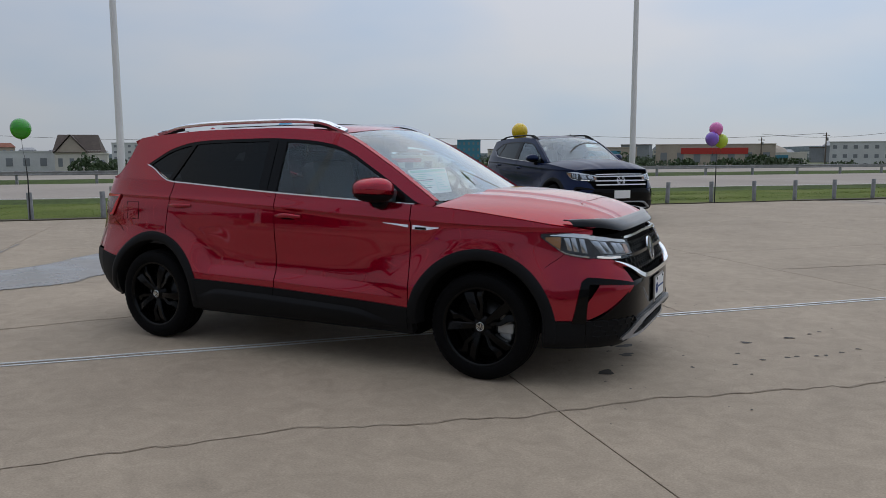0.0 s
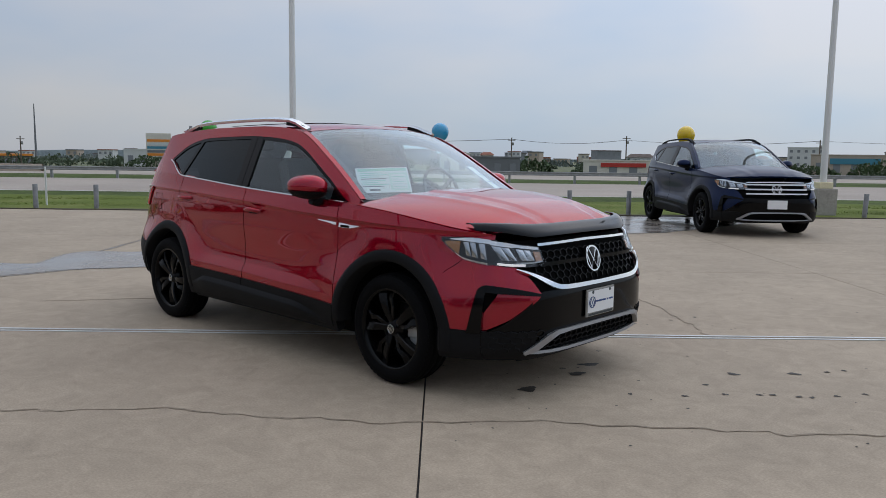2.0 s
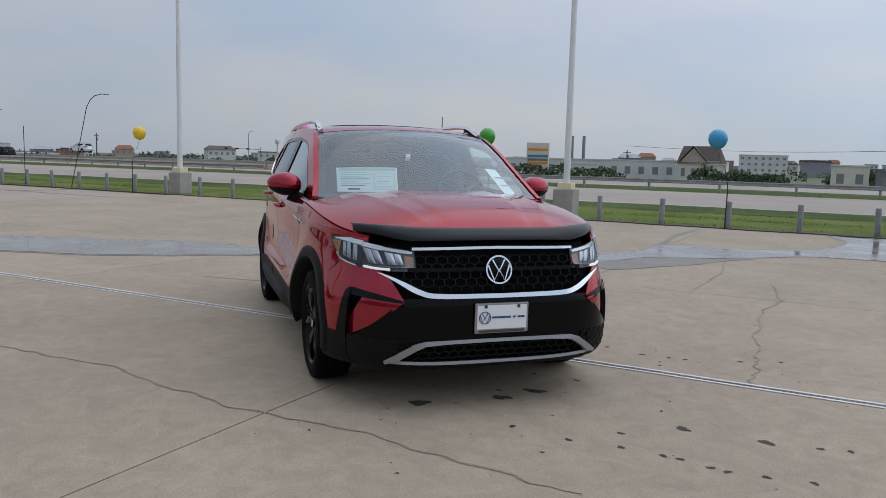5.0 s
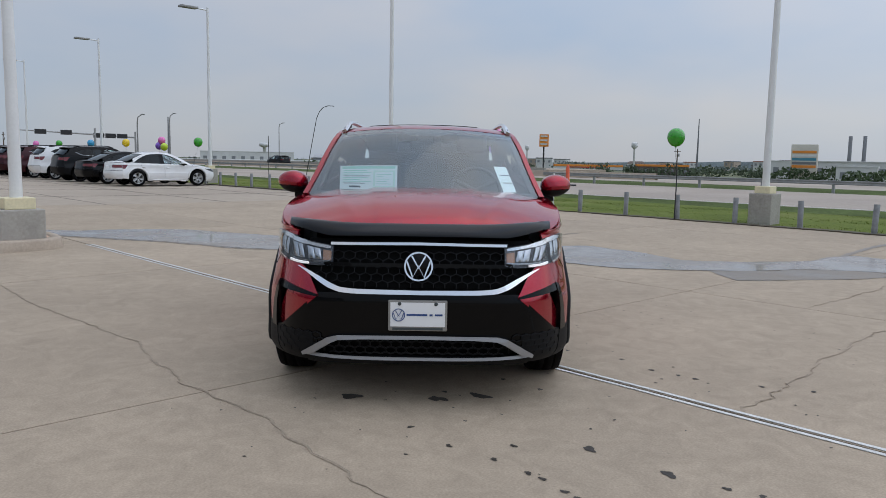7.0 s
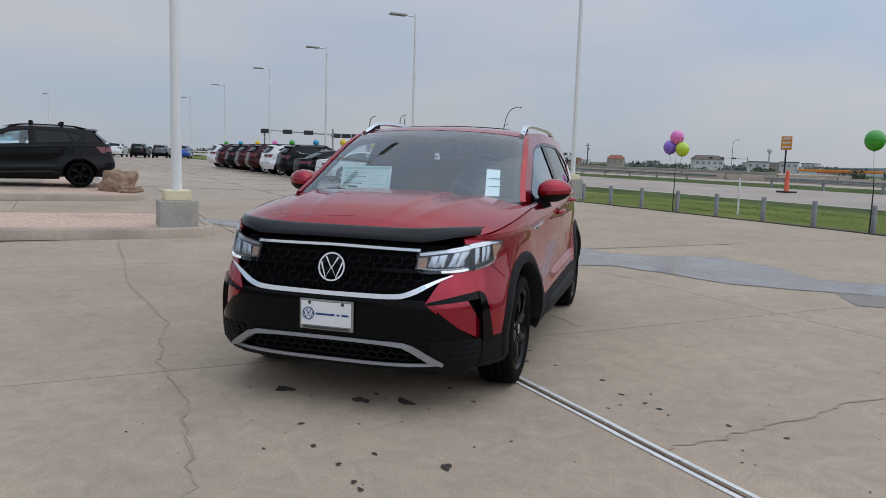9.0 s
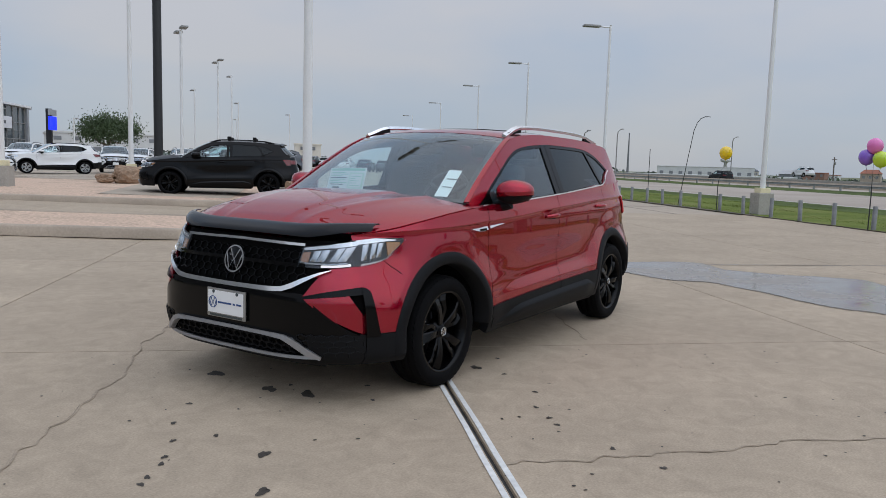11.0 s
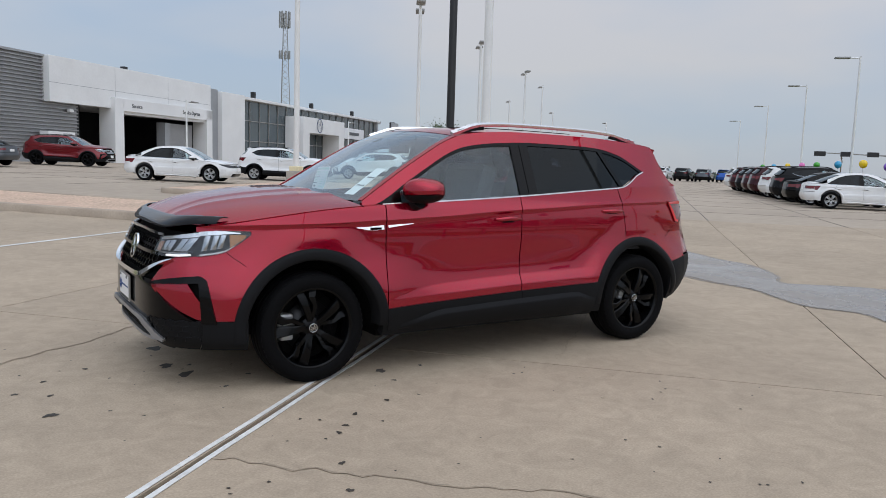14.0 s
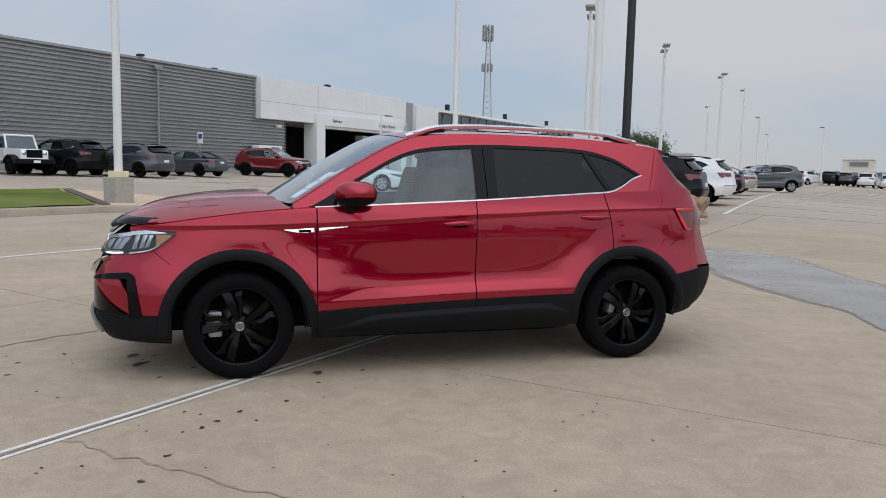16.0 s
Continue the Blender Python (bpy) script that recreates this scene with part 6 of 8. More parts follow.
tagged(part("puddle", wet(-8.2, 13.4, lambda q: NEAR(q) + 0.03 + 0.06 * smooth(-0.3, -1.4, q), lambda q: FAR(q) - 0.07, 0.0062, 3.0), WATER), "shallow water streak lying across the concrete lot", "puddle")
for s0, s1, lo, hi, lb in ((-8.4, 13.7, NEAR, FAR, "dark damp concrete round the water streak"),
                           (3.42, 6.4, curve((3.42, 3.1), (3.5, 2.64), (3.75, 2.68), (4.1, 2.76), (4.86, 2.92), (5.56, 3.17), (6.4, 3.46)), lambda q: NEAR(q) - 0.004, "dark damp concrete beside the water streak"),
                           (6.0, 8.8, curve((6.0, 5.25), (7.06, 6.5), (7.95, 7.35), (8.8, 8.1)), curve((6.0, 5.38), (7.06, 6.66), (7.95, 7.5), (8.8, 8.18)), "dark damp trickle on the concrete"),
                           (0.2, 2.5, curve((0.2, 5.9), (0.75, 6.42), (1.4, 7.09), (2.5, 8.18)), curve((0.2, 5.98), (0.75, 6.5), (1.4, 7.17), (2.5, 8.22)), "dark damp trickle on the concrete")):
    tagged(part("damp_patch", wet(s0, s1, lo, hi, 0.0036 if lo is NEAR else 0.0046, 3.0), DAMP), lb, "wet patch", kind="structure")


# ---- kerbed islands ----
def island(outline, fill, label):
    """A raised bed with a cast kerb round it; the outline is in u, v, in order."""
    isl = thing("kerbed_island", pose(0, 0, 0), label, "traffic island", kind="structure")
    isl.name = "island"
    pts = []
    for k, (u, v) in enumerate(outline):
        a, c = outline[k - 1], outline[(k + 1) % len(outline)]
        for f in (0.0, 0.35, 0.7, 1.0):
            r = 0.7
            d0, d1 = math.hypot(a[0] - u, a[1] - v), math.hypot(c[0] - u, c[1] - v)
            p0 = (u + (a[0] - u) / d0 * min(r, d0 / 2.2), v + (a[1] - v) / d0 * min(r, d0 / 2.2))
            p1 = (u + (c[0] - u) / d1 * min(r, d1 / 2.2), v + (c[1] - v) / d1 * min(r, d1 / 2.2))
            pts.append(((1 - f) ** 2 * p0[0] + 2 * f * (1 - f) * u + f * f * p1[0], (1 - f) ** 2 * p0[1] + 2 * f * (1 - f) * v + f * f * p1[1]))
    cu, cv = sum(p[0] for p in pts) / len(pts), sum(p[1] for p in pts) / len(pts)
    n = len(pts)
    nrm = []
    area = sum(pts[k][0] * pts[(k + 1) % n][1] - pts[(k + 1) % n][0] * pts[k][1] for k in range(n))
    for k in range(n):
        du, dv = pts[(k + 1) % n][0] - pts[k - 1][0], pts[(k + 1) % n][1] - pts[k - 1][1]
        l = math.hypot(du, dv) + 1e-9
        sg = 1 if area > 0 else -1
        nrm.append((-dv / l * sg, du / l * sg))
    rows = []
    for inset, z in ((0.0, -0.02), (0.015, 0.12), (0.04, 0.148), (0.15, 0.15), (0.165, 0.12)):
        rows.append([xyz(p[0] + q[0] * inset, p[1] + q[1] * inset, z) for p, q in zip(pts, nrm)])
    P = np.array(rows + []).transpose(1, 0, 2)
    P = np.concatenate([P, P[:1]])
    part("kerb", Shape().grid(P, 0), KERB, isl)
    inner = [xyz(p[0] + q[0] * 0.16, p[1] + q[1] * 0.16, 0.13) for p, q in zip(pts, nrm)]
    bm = bmesh.new()
    vs = [bm.verts.new(p) for p in inner]
    bmesh.ops.triangle_fill(bm, use_beauty=True, edges=[bm.edges.new((vs[k], vs[(k + 1) % n])) for k in range(n)], normal=(0, 0, 1))
    bmesh.ops.subdivide_edges(bm, edges=bm.edges[:], cuts=3, use_grid_fill=True)
    for v in bm.verts:
        v.co.z += 0.02 * noise.noise(v.co * 0.7)
    bm_part("bed", bm, fill, isl)
    return isl


island([(-6.7, -0.55), (-9.8, -0.55), (-9.8, -18.9), (16.0, -18.9), (16.0, -12.1), (-6.7, -12.1)], GRAVEL, "kerbed island filled with pink crushed gravel")
island([(-14.5, -1.05), (-15.5, -0.85), (-17.4, -1.55), (-20.2, -2.0), (-24.5, -3.2), (-24.5, -13.0), (-14.5, -13.0)], GRAVEL, "kerbed island filled with pink crushed gravel and boulders")
P = np.array([[xyz(-6.0 + (v + 12.4) * 0.5 * (1 - a) + 21.6 * a, v + 0.12 * noise.noise((a * 30, v, 0)), 0.158 + 0.02 * noise.noise((a * 22, v, 0))) for v in np.linspace(-18.4, -12.4, 14)] for a in np.linspace(0, 1, 60)])
tagged(part("lawn_patch", Shape().grid(P, 0, (0, 0, 1)), GRASS), "mown green lawn patch on the gravel island", "lawn", kind="structure")
tagged(part("lawn_edge", Shape().ribbon([xyz(-6.25 + (v + 12.4) * 0.5, v, 0.156) for v in np.linspace(-18.4, -12.45, 24)], 0.26, 0.006, (0, 0, 1)), SOIL), "bare soil edge of the lawn patch", "soil", kind="structure")
tagged(part("parking_pad", strip(-24.0, -15.9, -6.8, -3.3, 0.158, 6, 6), CONCRETE_FAR), "concrete display pad on the gravel island", "pavement", kind="structure")


# ---- service building ----
CORRUGATED = material("corrugated_steel", (0.32, 0.32, 0.32), 0.45, 0.45, grain=0.06, grain_scale=5, patch=0.1, patch_scale=0.4)
PANEL_WHITE = material("white_cladding", (0.74, 0.74, 0.73), 0.4, grain=0.03, grain_scale=10, patch=0.05, patch_scale=0.6)
PANEL_GREY = material("grey_cladding", (0.30, 0.31, 0.32), 0.5, grain=0.05, grain_scale=10, patch=0.08, patch_scale=0.6)
# near-black room surfaces: the indoor shade is painted into this colour
SHADED_ROOM = material("shaded_interior", (0.028, 0.028, 0.03), 0.8, grain=0.2, grain_scale=1.2, patch=0.2, patch_scale=0.3)
SHOP_GLASS = material("shop_glass", (0.045, 0.065, 0.075), 0.04, spec=1.0, grain=0.05, grain_scale=0.5, patch=0.25, patch_scale=0.25)
SIGN_BLUE = glow("blue_screen", (0.01, 0.03, 0.75), 1.0)
TEXT_GREY = material("sign_letters", (0.10, 0.105, 0.11), 0.5)
BV = -37.0
GZ = rise(0, BV)
building = thing("service_building", at(0, 0, 0), "grey corrugated car service hall with white portals and glazed showroom", "building", kind="structure")


def put_b(name, shape, mat, parent=None, label=""):
    o = part(name, shape, mat, parent or building, label)
    return o


s = Shape()
ribs = 28
prof = []
for k in range(ribs):
    z0 = GZ + 0.25 + k * (6.6 / ribs)
    h = 6.6 / ribs
    prof += [(z0, 0.0), (z0 + h * 0.30, 0.0), (z0 + h * 0.38, -0.15), (z0 + h * 0.90, -0.15)]
prof.append((GZ + 6.85, 0.0))
P = np.array([[(u, BV + d, z) for z, d in prof] for u in (22.0, 4.0, -14.0, -28.0, -39.6)])
s.grid(P, 0, (0, 1, 0))
s.s = [False] * len(s.s)
put_b("ribbed_wall", s, CORRUGATED, None, "grey wall of horizontal ribbed metal siding")
put_b("wall_base", Shape().box((-39.6, BV - 0.1, GZ - 0.3), (22.0, BV + 0.06, GZ + 0.27)), PANEL_GREY)
put_b("roof_edge", Shape().box((-37.5, BV - 0.3, GZ + 6.82), (22.0, BV + 0.07, GZ + 6.98), 0.02), PANEL_GREY)
put_b("flat_roof", Shape().box((-103.0, BV - 30.0, GZ + 6.2), (22.0, BV - 0.45, GZ + 6.6)), PANEL_GREY)
put_b("end_wall", Shape().box((21.7, BV - 30.0, GZ - 0.3), (22.0, BV, GZ + 7.2)), CORRUGATED)
put_b("down_pipe", Shape().tube([(-27.8, BV + 0.12, GZ + 0.3), (-27.8, BV + 0.12, GZ + 6.45)], 0.07, 8), GALV_DULL)
put_b("rain_hopper", Shape().box((-28.05, BV + 0.02, GZ + 6.35), (-27.55, BV + 0.25, GZ + 6.62), 0.02), GALV_DULL)
put_b("wall_light", Shape().box((-26.7, BV + 0.0, GZ + 7.0), (-26.3, BV + 0.3, GZ + 7.14), 0.02), POLE_BLACK)
put_b("wall_light", Shape().box((-38.9, BV + 0.0, GZ + 3.4), (-38.5, BV + 0.25, GZ + 3.58), 0.02), PANEL_WHITE)
# white fascia above the service lanes
fas = put_b("fascia", Shape().box((-55.6, BV - 6.0, GZ + 3.95), (-36.5, BV + 0.45, GZ + 6.95), 0.02), PANEL_WHITE, None, "white panelled fascia over the service lanes")
for k in (2, 4):
    put_b("panel_joint", Shape().box((-36.5 - 3.2 * k - 0.02, BV + 0.44, GZ + 3.97), (-36.5 - 3.2 * k, BV + 0.456, GZ + 6.93)), PANEL_GREY, fas)
put_b("panel_joint", Shape().box((-55.6, BV + 0.44, GZ + 5.2), (-36.5, BV + 0.456, GZ + 5.225)), PANEL_GREY, fas)
# bay walls, floor and ceiling, all coloured as dark as their shade
put_b("service_bay", Shape().box((-55.0, BV - 9.0, GZ - 0.1), (-39.7, BV - 8.8, GZ + 4.2)).box((-39.9, BV - 9.0, GZ), (-39.62, BV - 0.2, GZ + 4.2)).box((-55.4, BV - 9, GZ), (-55.1, BV - 0.2, GZ + 4.2)).box((-55, BV - 9, GZ - 0.2), (-39.7, BV + 0.3, GZ + 0.02)).box((-55, BV - 9, GZ + 4.0), (-39.7, BV - 0.3, GZ + 4.2)), SHADED_ROOM, None, "interior of the service lanes, its shade put into the colour")
portal = put_b("portal", Shape().box((-43.4, BV - 0.6, GZ - 0.1), (-42.4, BV + 0.8, GZ + 4.75), 0.03).box((-55.3, BV - 0.6, GZ + 3.8), (-43.3, BV + 0.8, GZ + 4.75), 0.03).box((-55.3, BV - 0.6, GZ - 0.1), (-54.4, BV + 0.8, GZ + 4.7), 0.03), PANEL_WHITE, None, "white square portal round the service door")
put_b("portal_lintel", Shape().box((-54.4, BV - 0.2, GZ + 3.6), (-43.4, BV + 0.6, GZ + 3.82)), PANEL_WHITE, portal)
put_b("bay_column", Shape().box((-49.8, BV - 0.6, GZ), (-49.2, BV + 0.2, GZ + 3.3)), PANEL_GREY, portal)
put_b("roller_door", Shape().box((-53.9, BV - 0.5, GZ + 0.0), (-50.4, BV - 0.35, GZ + 3.3)), CORRUGATED, portal)
def lettering(body, size, m, mat, parent, label):
    """Raised letters in the built-in font, turned into a mesh."""
    fc = bpy.data.curves.new("letters", "FONT")
    fc.body, fc.size, fc.extrude = body, size, 0.012
    fc.align_x = "LEFT"
    tmp = bpy.data.objects.new("letters", fc)
    me = bpy.data.meshes.new_from_object(tmp)
    bpy.data.objects.remove(tmp)
    bpy.data.curves.remove(fc)
    me.materials.clear()
    me.materials.append(mat)
    o = part("letters", me, mat, parent, label)
    o.matrix_local = m
    return o


lettering("Service", 0.42, Matrix.Translation((-44.3, BV + 0.815, GZ + 4.12)) @ Matrix.Rotation(math.pi, 4, "Z") @ Matrix.Rotation(math.pi / 2, 4, "X"), TEXT_GREY, portal, "dark grey raised letters")
lettering("Service Xpress", 0.42, Matrix.Translation((-50.8, BV + 0.815, GZ + 4.12)) @ Matrix.Rotation(math.pi, 4, "Z") @ Matrix.Rotation(math.pi / 2, 4, "X"), TEXT_GREY, portal, "dark grey raised letters")
# wing wall and glazed showroom
put_b("corner_strip", Shape().box((-57.4, BV - 0.5, GZ), (-55.7, BV + 0.05, GZ + 6.75)), PANEL_GREY)
put_b("wing_wall", Shape().box((-61.5, BV - 3, GZ - 0.1), (-57.4, BV + 0.5, GZ + 6.6), 0.02), PANEL_WHITE)
sh_ = put_b("showroom_glazing", Shape().box((-99.8, BV - 0.4, GZ + 0.3), (-61.5, BV - 0.25, GZ + 6.3)), SHOP_GLASS, None, "dark reflecting glass front of the showroom")
for k in range(20):
    u = -61.6 - k * 2.0
    put_b("mullion", Shape().box((u - 0.06, BV - 0.26, GZ), (u, BV - 0.14, GZ + 6.3)), GALV_DULL, sh_)
for z in (0.3, 2.3, 4.3, 6.25):
    put_b("transom", Shape().box((-99.8, BV - 0.27, GZ + z - 0.04), (-61.5, BV - 0.15, GZ + z + 0.04)), GALV_DULL, sh_)
put_b("showroom_parapet", Shape().box((-100.6, BV - 0.5, GZ + 6.28), (-61.4, BV + 0.3, GZ + 6.55), 0.02), PANEL_WHITE)
put_b("end_pier", Shape().box((-100.4, BV - 3, GZ - 0.1), (-99.8, BV + 0.1, GZ + 6.5), 0.02), PANEL_GREY)
por2 = put_b("entrance_portal", Shape().box((-83.0, BV - 0.2, GZ + 3.6), (-71.4, BV + 2.0, GZ + 5.3), 0.03).box((-83.0, BV - 0.2, GZ), (-81.4, BV + 2.0, GZ + 3.7), 0.03).box((-73.0, BV - 0.2, GZ), (-71.4, BV + 2.0, GZ + 3.7), 0.03), PANEL_WHITE, None, "white square entrance portal of the showroom")
em = emblem(0.75, 0.0)
em.v = [(-75.6 + y, BV + 2.05, GZ + 4.5 + z) for x, y, z in em.v]
put_b("entrance_emblem", em, INK_BLUE, por2)
put_b("name_board", Shape().box((-94.5, BV + 0.0, GZ + 3.5), (-87.5, BV + 0.15, GZ + 4.9), 0.02), PANEL_WHITE)
put_b("name_bar", Shape().box((-92.6, BV + 0.15, GZ + 4.0), (-89.2, BV + 0.17, GZ + 4.4)), TEXT_GREY)
for u in (-33.6, -46.0, -66.0, -80.0, -93.0):
    put_b("roof_vent", Shape().box((u, BV - 1.2, GZ + 6.6), (u + 0.4, BV - 0.8, GZ + 7.35 if u < -40 else GZ + 7.2), 0.03), POLE_BLACK)

# ---- things on the lot ----
def lathe_bm(prof, sides=16):
    s = Shape()
    s.lathe(prof, (0, 0, 0), "z", sides)
    return s


def copies(first, poses):
    """The first thing moved to the first pose, and copies of it at the rest."""
    first.matrix_world = poses[0]
    return [first] + [copy_thing(first, m) for m in poses[1:]]


# steel posts along the grass edge
post = thing("bollard", pose(0, 0, 0), "weathered galvanised steel pipe post at the grass edge", "post", "posts along the grass edge")
part("pipe", lathe_bm([(0.057, -0.05), (0.057, 0.60), (0.055, 0.60), (0.05, 0.58)], 16), POST_STEEL, post)
part("cap", lathe_bm([(0.052, 0.575), (0.03, 0.582), (0.001, 0.585)], 12), GALV_DULL, post)
POSTS = [-4.8 + 1.44 * k for k in range(-20, 22)]
copies(post, [at(u, 12.50 + rng.uniform(-0.03, 0.03), 0, rng.uniform(0, 90)) @ pose(0, 0, 0, rng.uniform(-1.5, 1.5), rng.uniform(-1.5, 1.5)) for u in POSTS])


def lamp_post(m, label, height, block=0.74, tall=0.78, heads=1, mat=POLE_WHITE, arm=0.0, cap=True, group="lamp posts of the lot", taper=(0.085, 0.055)):
    lp = thing("lamp_post", m, label, "lamp post", group)
    w = block / 2
    if block:
        part("base_block", Shape().box((-w, -w, -0.25), (w, w, tall), 0.02), BLOCK, lp, "stained cast concrete footing")
    if cap:
        part("foot_cover", Shape().box((-w * 0.68, -w * 0.68, tall), (w * 0.68, w * 0.68, tall + 0.16), 0.015), CREAM if mat is POLE_WHITE else mat, lp)
    part("pole", Shape().tube([(0, 0, tall), (0, 0, height)], list(taper), 14), mat, lp)
    if heads:
        for k in range(heads):
            a = radians(90 + (0 if heads == 1 else 180 * k) + arm)
            d = Vector((math.cos(a), math.sin(a), 0))
            part("arm", Shape().tube([Vector((0, 0, height - 0.12)), Vector((0, 0, height - 0.10)) + d * 0.55], 0.035, 8), mat, lp)
            t = Matrix.Translation(d * 0.95 + Vector((0, 0, height - 0.10))) @ Matrix.Rotation(a, 4, "Z")
            part("lamp_head", Shape().box((-0.42, -0.19, -0.05), (0.42, 0.19, 0.05), 0.03, t), GALV_DULL if mat is POLE_WHITE else mat, lp, "flat grey lamp head")
    return lp


for u in (10.3, -3.0, -16.4, -30.1, -44.4, -60.0, -80.0, -105.0):
    lamp_post(at(u, 13.15, -0.02), "tall white steel lamp post on a concrete block beside the verge", 8.3 if u < -20 else 9.6, 0.52, 0.72, 1, arm=180)
lamp_post(at(-7.25, -1.15, 0.13), "thick white lamp post on a concrete block", 9.8, 0.58, 0.42, 2, taper=(0.085, 0.05))
lamp_post(at(-7.2, -13.2, 0.13), "white lamp post on a concrete block on gravel", 9.8, 0.5, 0.60, 2, taper=(0.10, 0.08))
lamp_post(at(-18.2, -10.0, 0.13), "white lamp post on a concrete block on gravel", 9.8, 0.52, 0.58, 2, taper=(0.10, 0.08))
for u, v, h in ((-26.3, -8.2, 7.7), (-38.4, -8.2, 7.9), (-55.0, -8.2, 8.3), (-65.0, -8.2, 8.3), (-69.4, -12.0, 7.4), (-80.0, -9.0, 7.0), (-95.0, -4.0, 6.9), (-110.0, -12.0, 6.8)):
    lamp_post(at(u, v, 0.0), "white twin-headed lamp post in the lot", h, 0.5, 0.5, 2 if u > -60 else 1, arm=108, taper=(0.10, 0.07))
lamp_post(at(-32.1, -8.25, 0.05), "thick black steel sign pole behind the gravel island", 14.0, 0, 0.0, 0, POLE_BLACK, cap=False, taper=(0.21, 0.19))
for u, v in ((-46.5, -33.0), (-72.0, -30.0), (-88.0, -28.0)):
    lamp_post(at(u, v, 0.0), "slim white curved lamp post before the building", 5.0, 0, 0.0, 1, arm=90, cap=False, taper=(0.08, 0.06))

# balloons on rods at the posts
BALLOON = {}
for nm, c in (("green", (0.03, 0.30, 0.015)), ("yellow", (0.75, 0.50, 0.01)), ("blue", (0.03, 0.30, 0.52)), ("pink", (0.70, 0.16, 0.42)), ("violet", (0.22, 0.10, 0.50)), ("lime", (0.45, 0.60, 0.03))):
    BALLOON[nm] = material(nm + "_balloon_skin", c, 0.24, grain=0.02, grain_scale=8, patch=0.06, patch_scale=3, coat=0.4)


def balloon_rod(m, colours, lean=0.0):
    br = thing("balloon_stand", m, " ".join(colours) + " balloon" + ("s" if len(colours) > 1 else "") + " on a thin black rod at a post", "balloons", "balloon stands along the lot")
    part("rod", Shape().tube([(0, 0, -0.05), (0.01, 0, 0.9), (lean * 0.3, 0.0, 1.35)], [0.016, 0.013, 0.006], 6), POLE_BLACK, br)
    spots = ((lean, 0, 1.97),) if len(colours) == 1 else ((-0.02, 0.02, 2.07), (-0.19, -0.05, 1.80), (0.18, 0.05, 1.75))
    for c, (x, y, z) in zip(colours, spots):
        r = 0.205 if len(colours) == 1 else 0.185
        prof = [(0.001, r)] + [(r * math.sin(a), r * math.cos(a) * (1.0 if a < 1.57 else 1.16)) for a in np.linspace(0.2, 2.75, 14)] + [(0.016, -r * 1.15), (0.012, -r * 1.17), (0.024, -r * 1.24)]
        b = Shape().lathe(prof, (x, y, z), "z", 24)
        bo = part("balloon", b, BALLOON[c], br, "shiny round " + c + " balloon")
        part("ribbon", Shape().tube([(x, y, z - r * 1.2), (x * 0.7, y * 0.5, z - 0.5), (lean * 0.3, 0, 1.35)], 0.004, 5), POLE_BLACK, bo)


for u, cs, ln in ((12.48, ("pink", "violet", "lime"), 0), (6.72, ("yellow",), -0.18), (0.92, ("blue",), -0.26), (-4.8, ("green",), -0.06), (-10.6, ("pink", "violet", "lime"), 0), (-17.76, ("yellow",), 0.38), (-30.2, ("green",), 0.5), (-33.8, ("pink", "violet", "lime"), 0),
                  (-38.5, ("yellow",), 0), (-44.0, ("blue",), 0), (-50.0, ("green",), 0.05), (-55.0, ("pink",), 0), (-61.0, ("yellow",), 0), (-68.0, ("blue",), 0), (-75.0, ("green",), 0)):
    balloon_rod(at(u, 12.36), cs, ln)
# bent flag rods and a marker stake
for u, v, h, k in ((-21.6, 12.9, 3.3, 1.0), (-24.0, 12.75, 2.2, 0.0)):
    fr = thing("flag_rod", at(u, v), "bare thin flag rod bending over at its tip", "flag rod")
    part("rod", Shape().tube([(0, 0, -0.05), (0.25, 0, 0.7), (0.6, 0, 1.8), (0.95, 0, h - 0.45), (1.15, 0, h - 0.2), (1.4, 0, h - 0.05), (1.75, 0, h), (2.1, 0, h - 0.03)] if k else [(0, 0, -0.05), (0, 0, h)], 0.014, 6), POLE_BLACK, fr)
st = thing("marker_stake", at(-9.44, 13.6), "thin white marker stake in the grass", "stake")
part("stake", Shape().box((-0.02, -0.015, -0.1), (0.02, 0.015, 1.0), 0.004), POLE_WHITE, st)


# guard rails
def guard_rail(v, u0, u1, z, label):
    gr = thing("guard_rail", at(0, 0, 0), label, "guard rail", kind="")
    prof = [(0.0, 0.06), (0.04, 0.09), (0.0, 0.13), (0.0, 0.20), (0.04, 0.24), (0.0, 0.28)]
    us = np.linspace(u0, u1, 24)
    P = np.array([[(u, v - d, z + 0.40 + h) for d, h in prof] for u in us])
    part("rail", Shape().grid(P, 0.006, (0, -1, 0)), GALV_DULL, gr, "pale galvanised corrugated rail")
    me = Shape().box((-0.06, 0.02, -0.6), (0.06, 0.16, 0.70)).mesh("rail_post", GALV_DULL)
    n = int((u1 - u0) / 3.8)
    for k in range(min(n, 60)):
        o = part("rail_post", me, None, gr)
        o.location = (u0 + k * 3.8 + 0.5, v, z)
    return gr


guard_rail(38.4, -30.0, 130.0, -0.08, "galvanised steel guard rail along the frontage road")
guard_rail(46.6, -160.0, -42.0, -0.22, "galvanised steel guard rail of the highway")
barrier = thing("concrete_barrier", at(0, 0, 0), "low pale concrete barrier along the highway", "barrier", kind="structure")
for k in range(26):
    part("barrier_piece", Shape().grid(np.array([[(u, 56.0 + y, z) for y, z in ((-0.3, -0.3), (-0.28, 0.0), (-0.12, 0.15), (-0.09, 0.45), (0.09, 0.45), (0.12, 0.15), (0.3, -0.3))] for u in (-190 + 6.1 * k, -184 + 6.1 * k)]), 0, (0, 0, 1)), KERB, barrier)
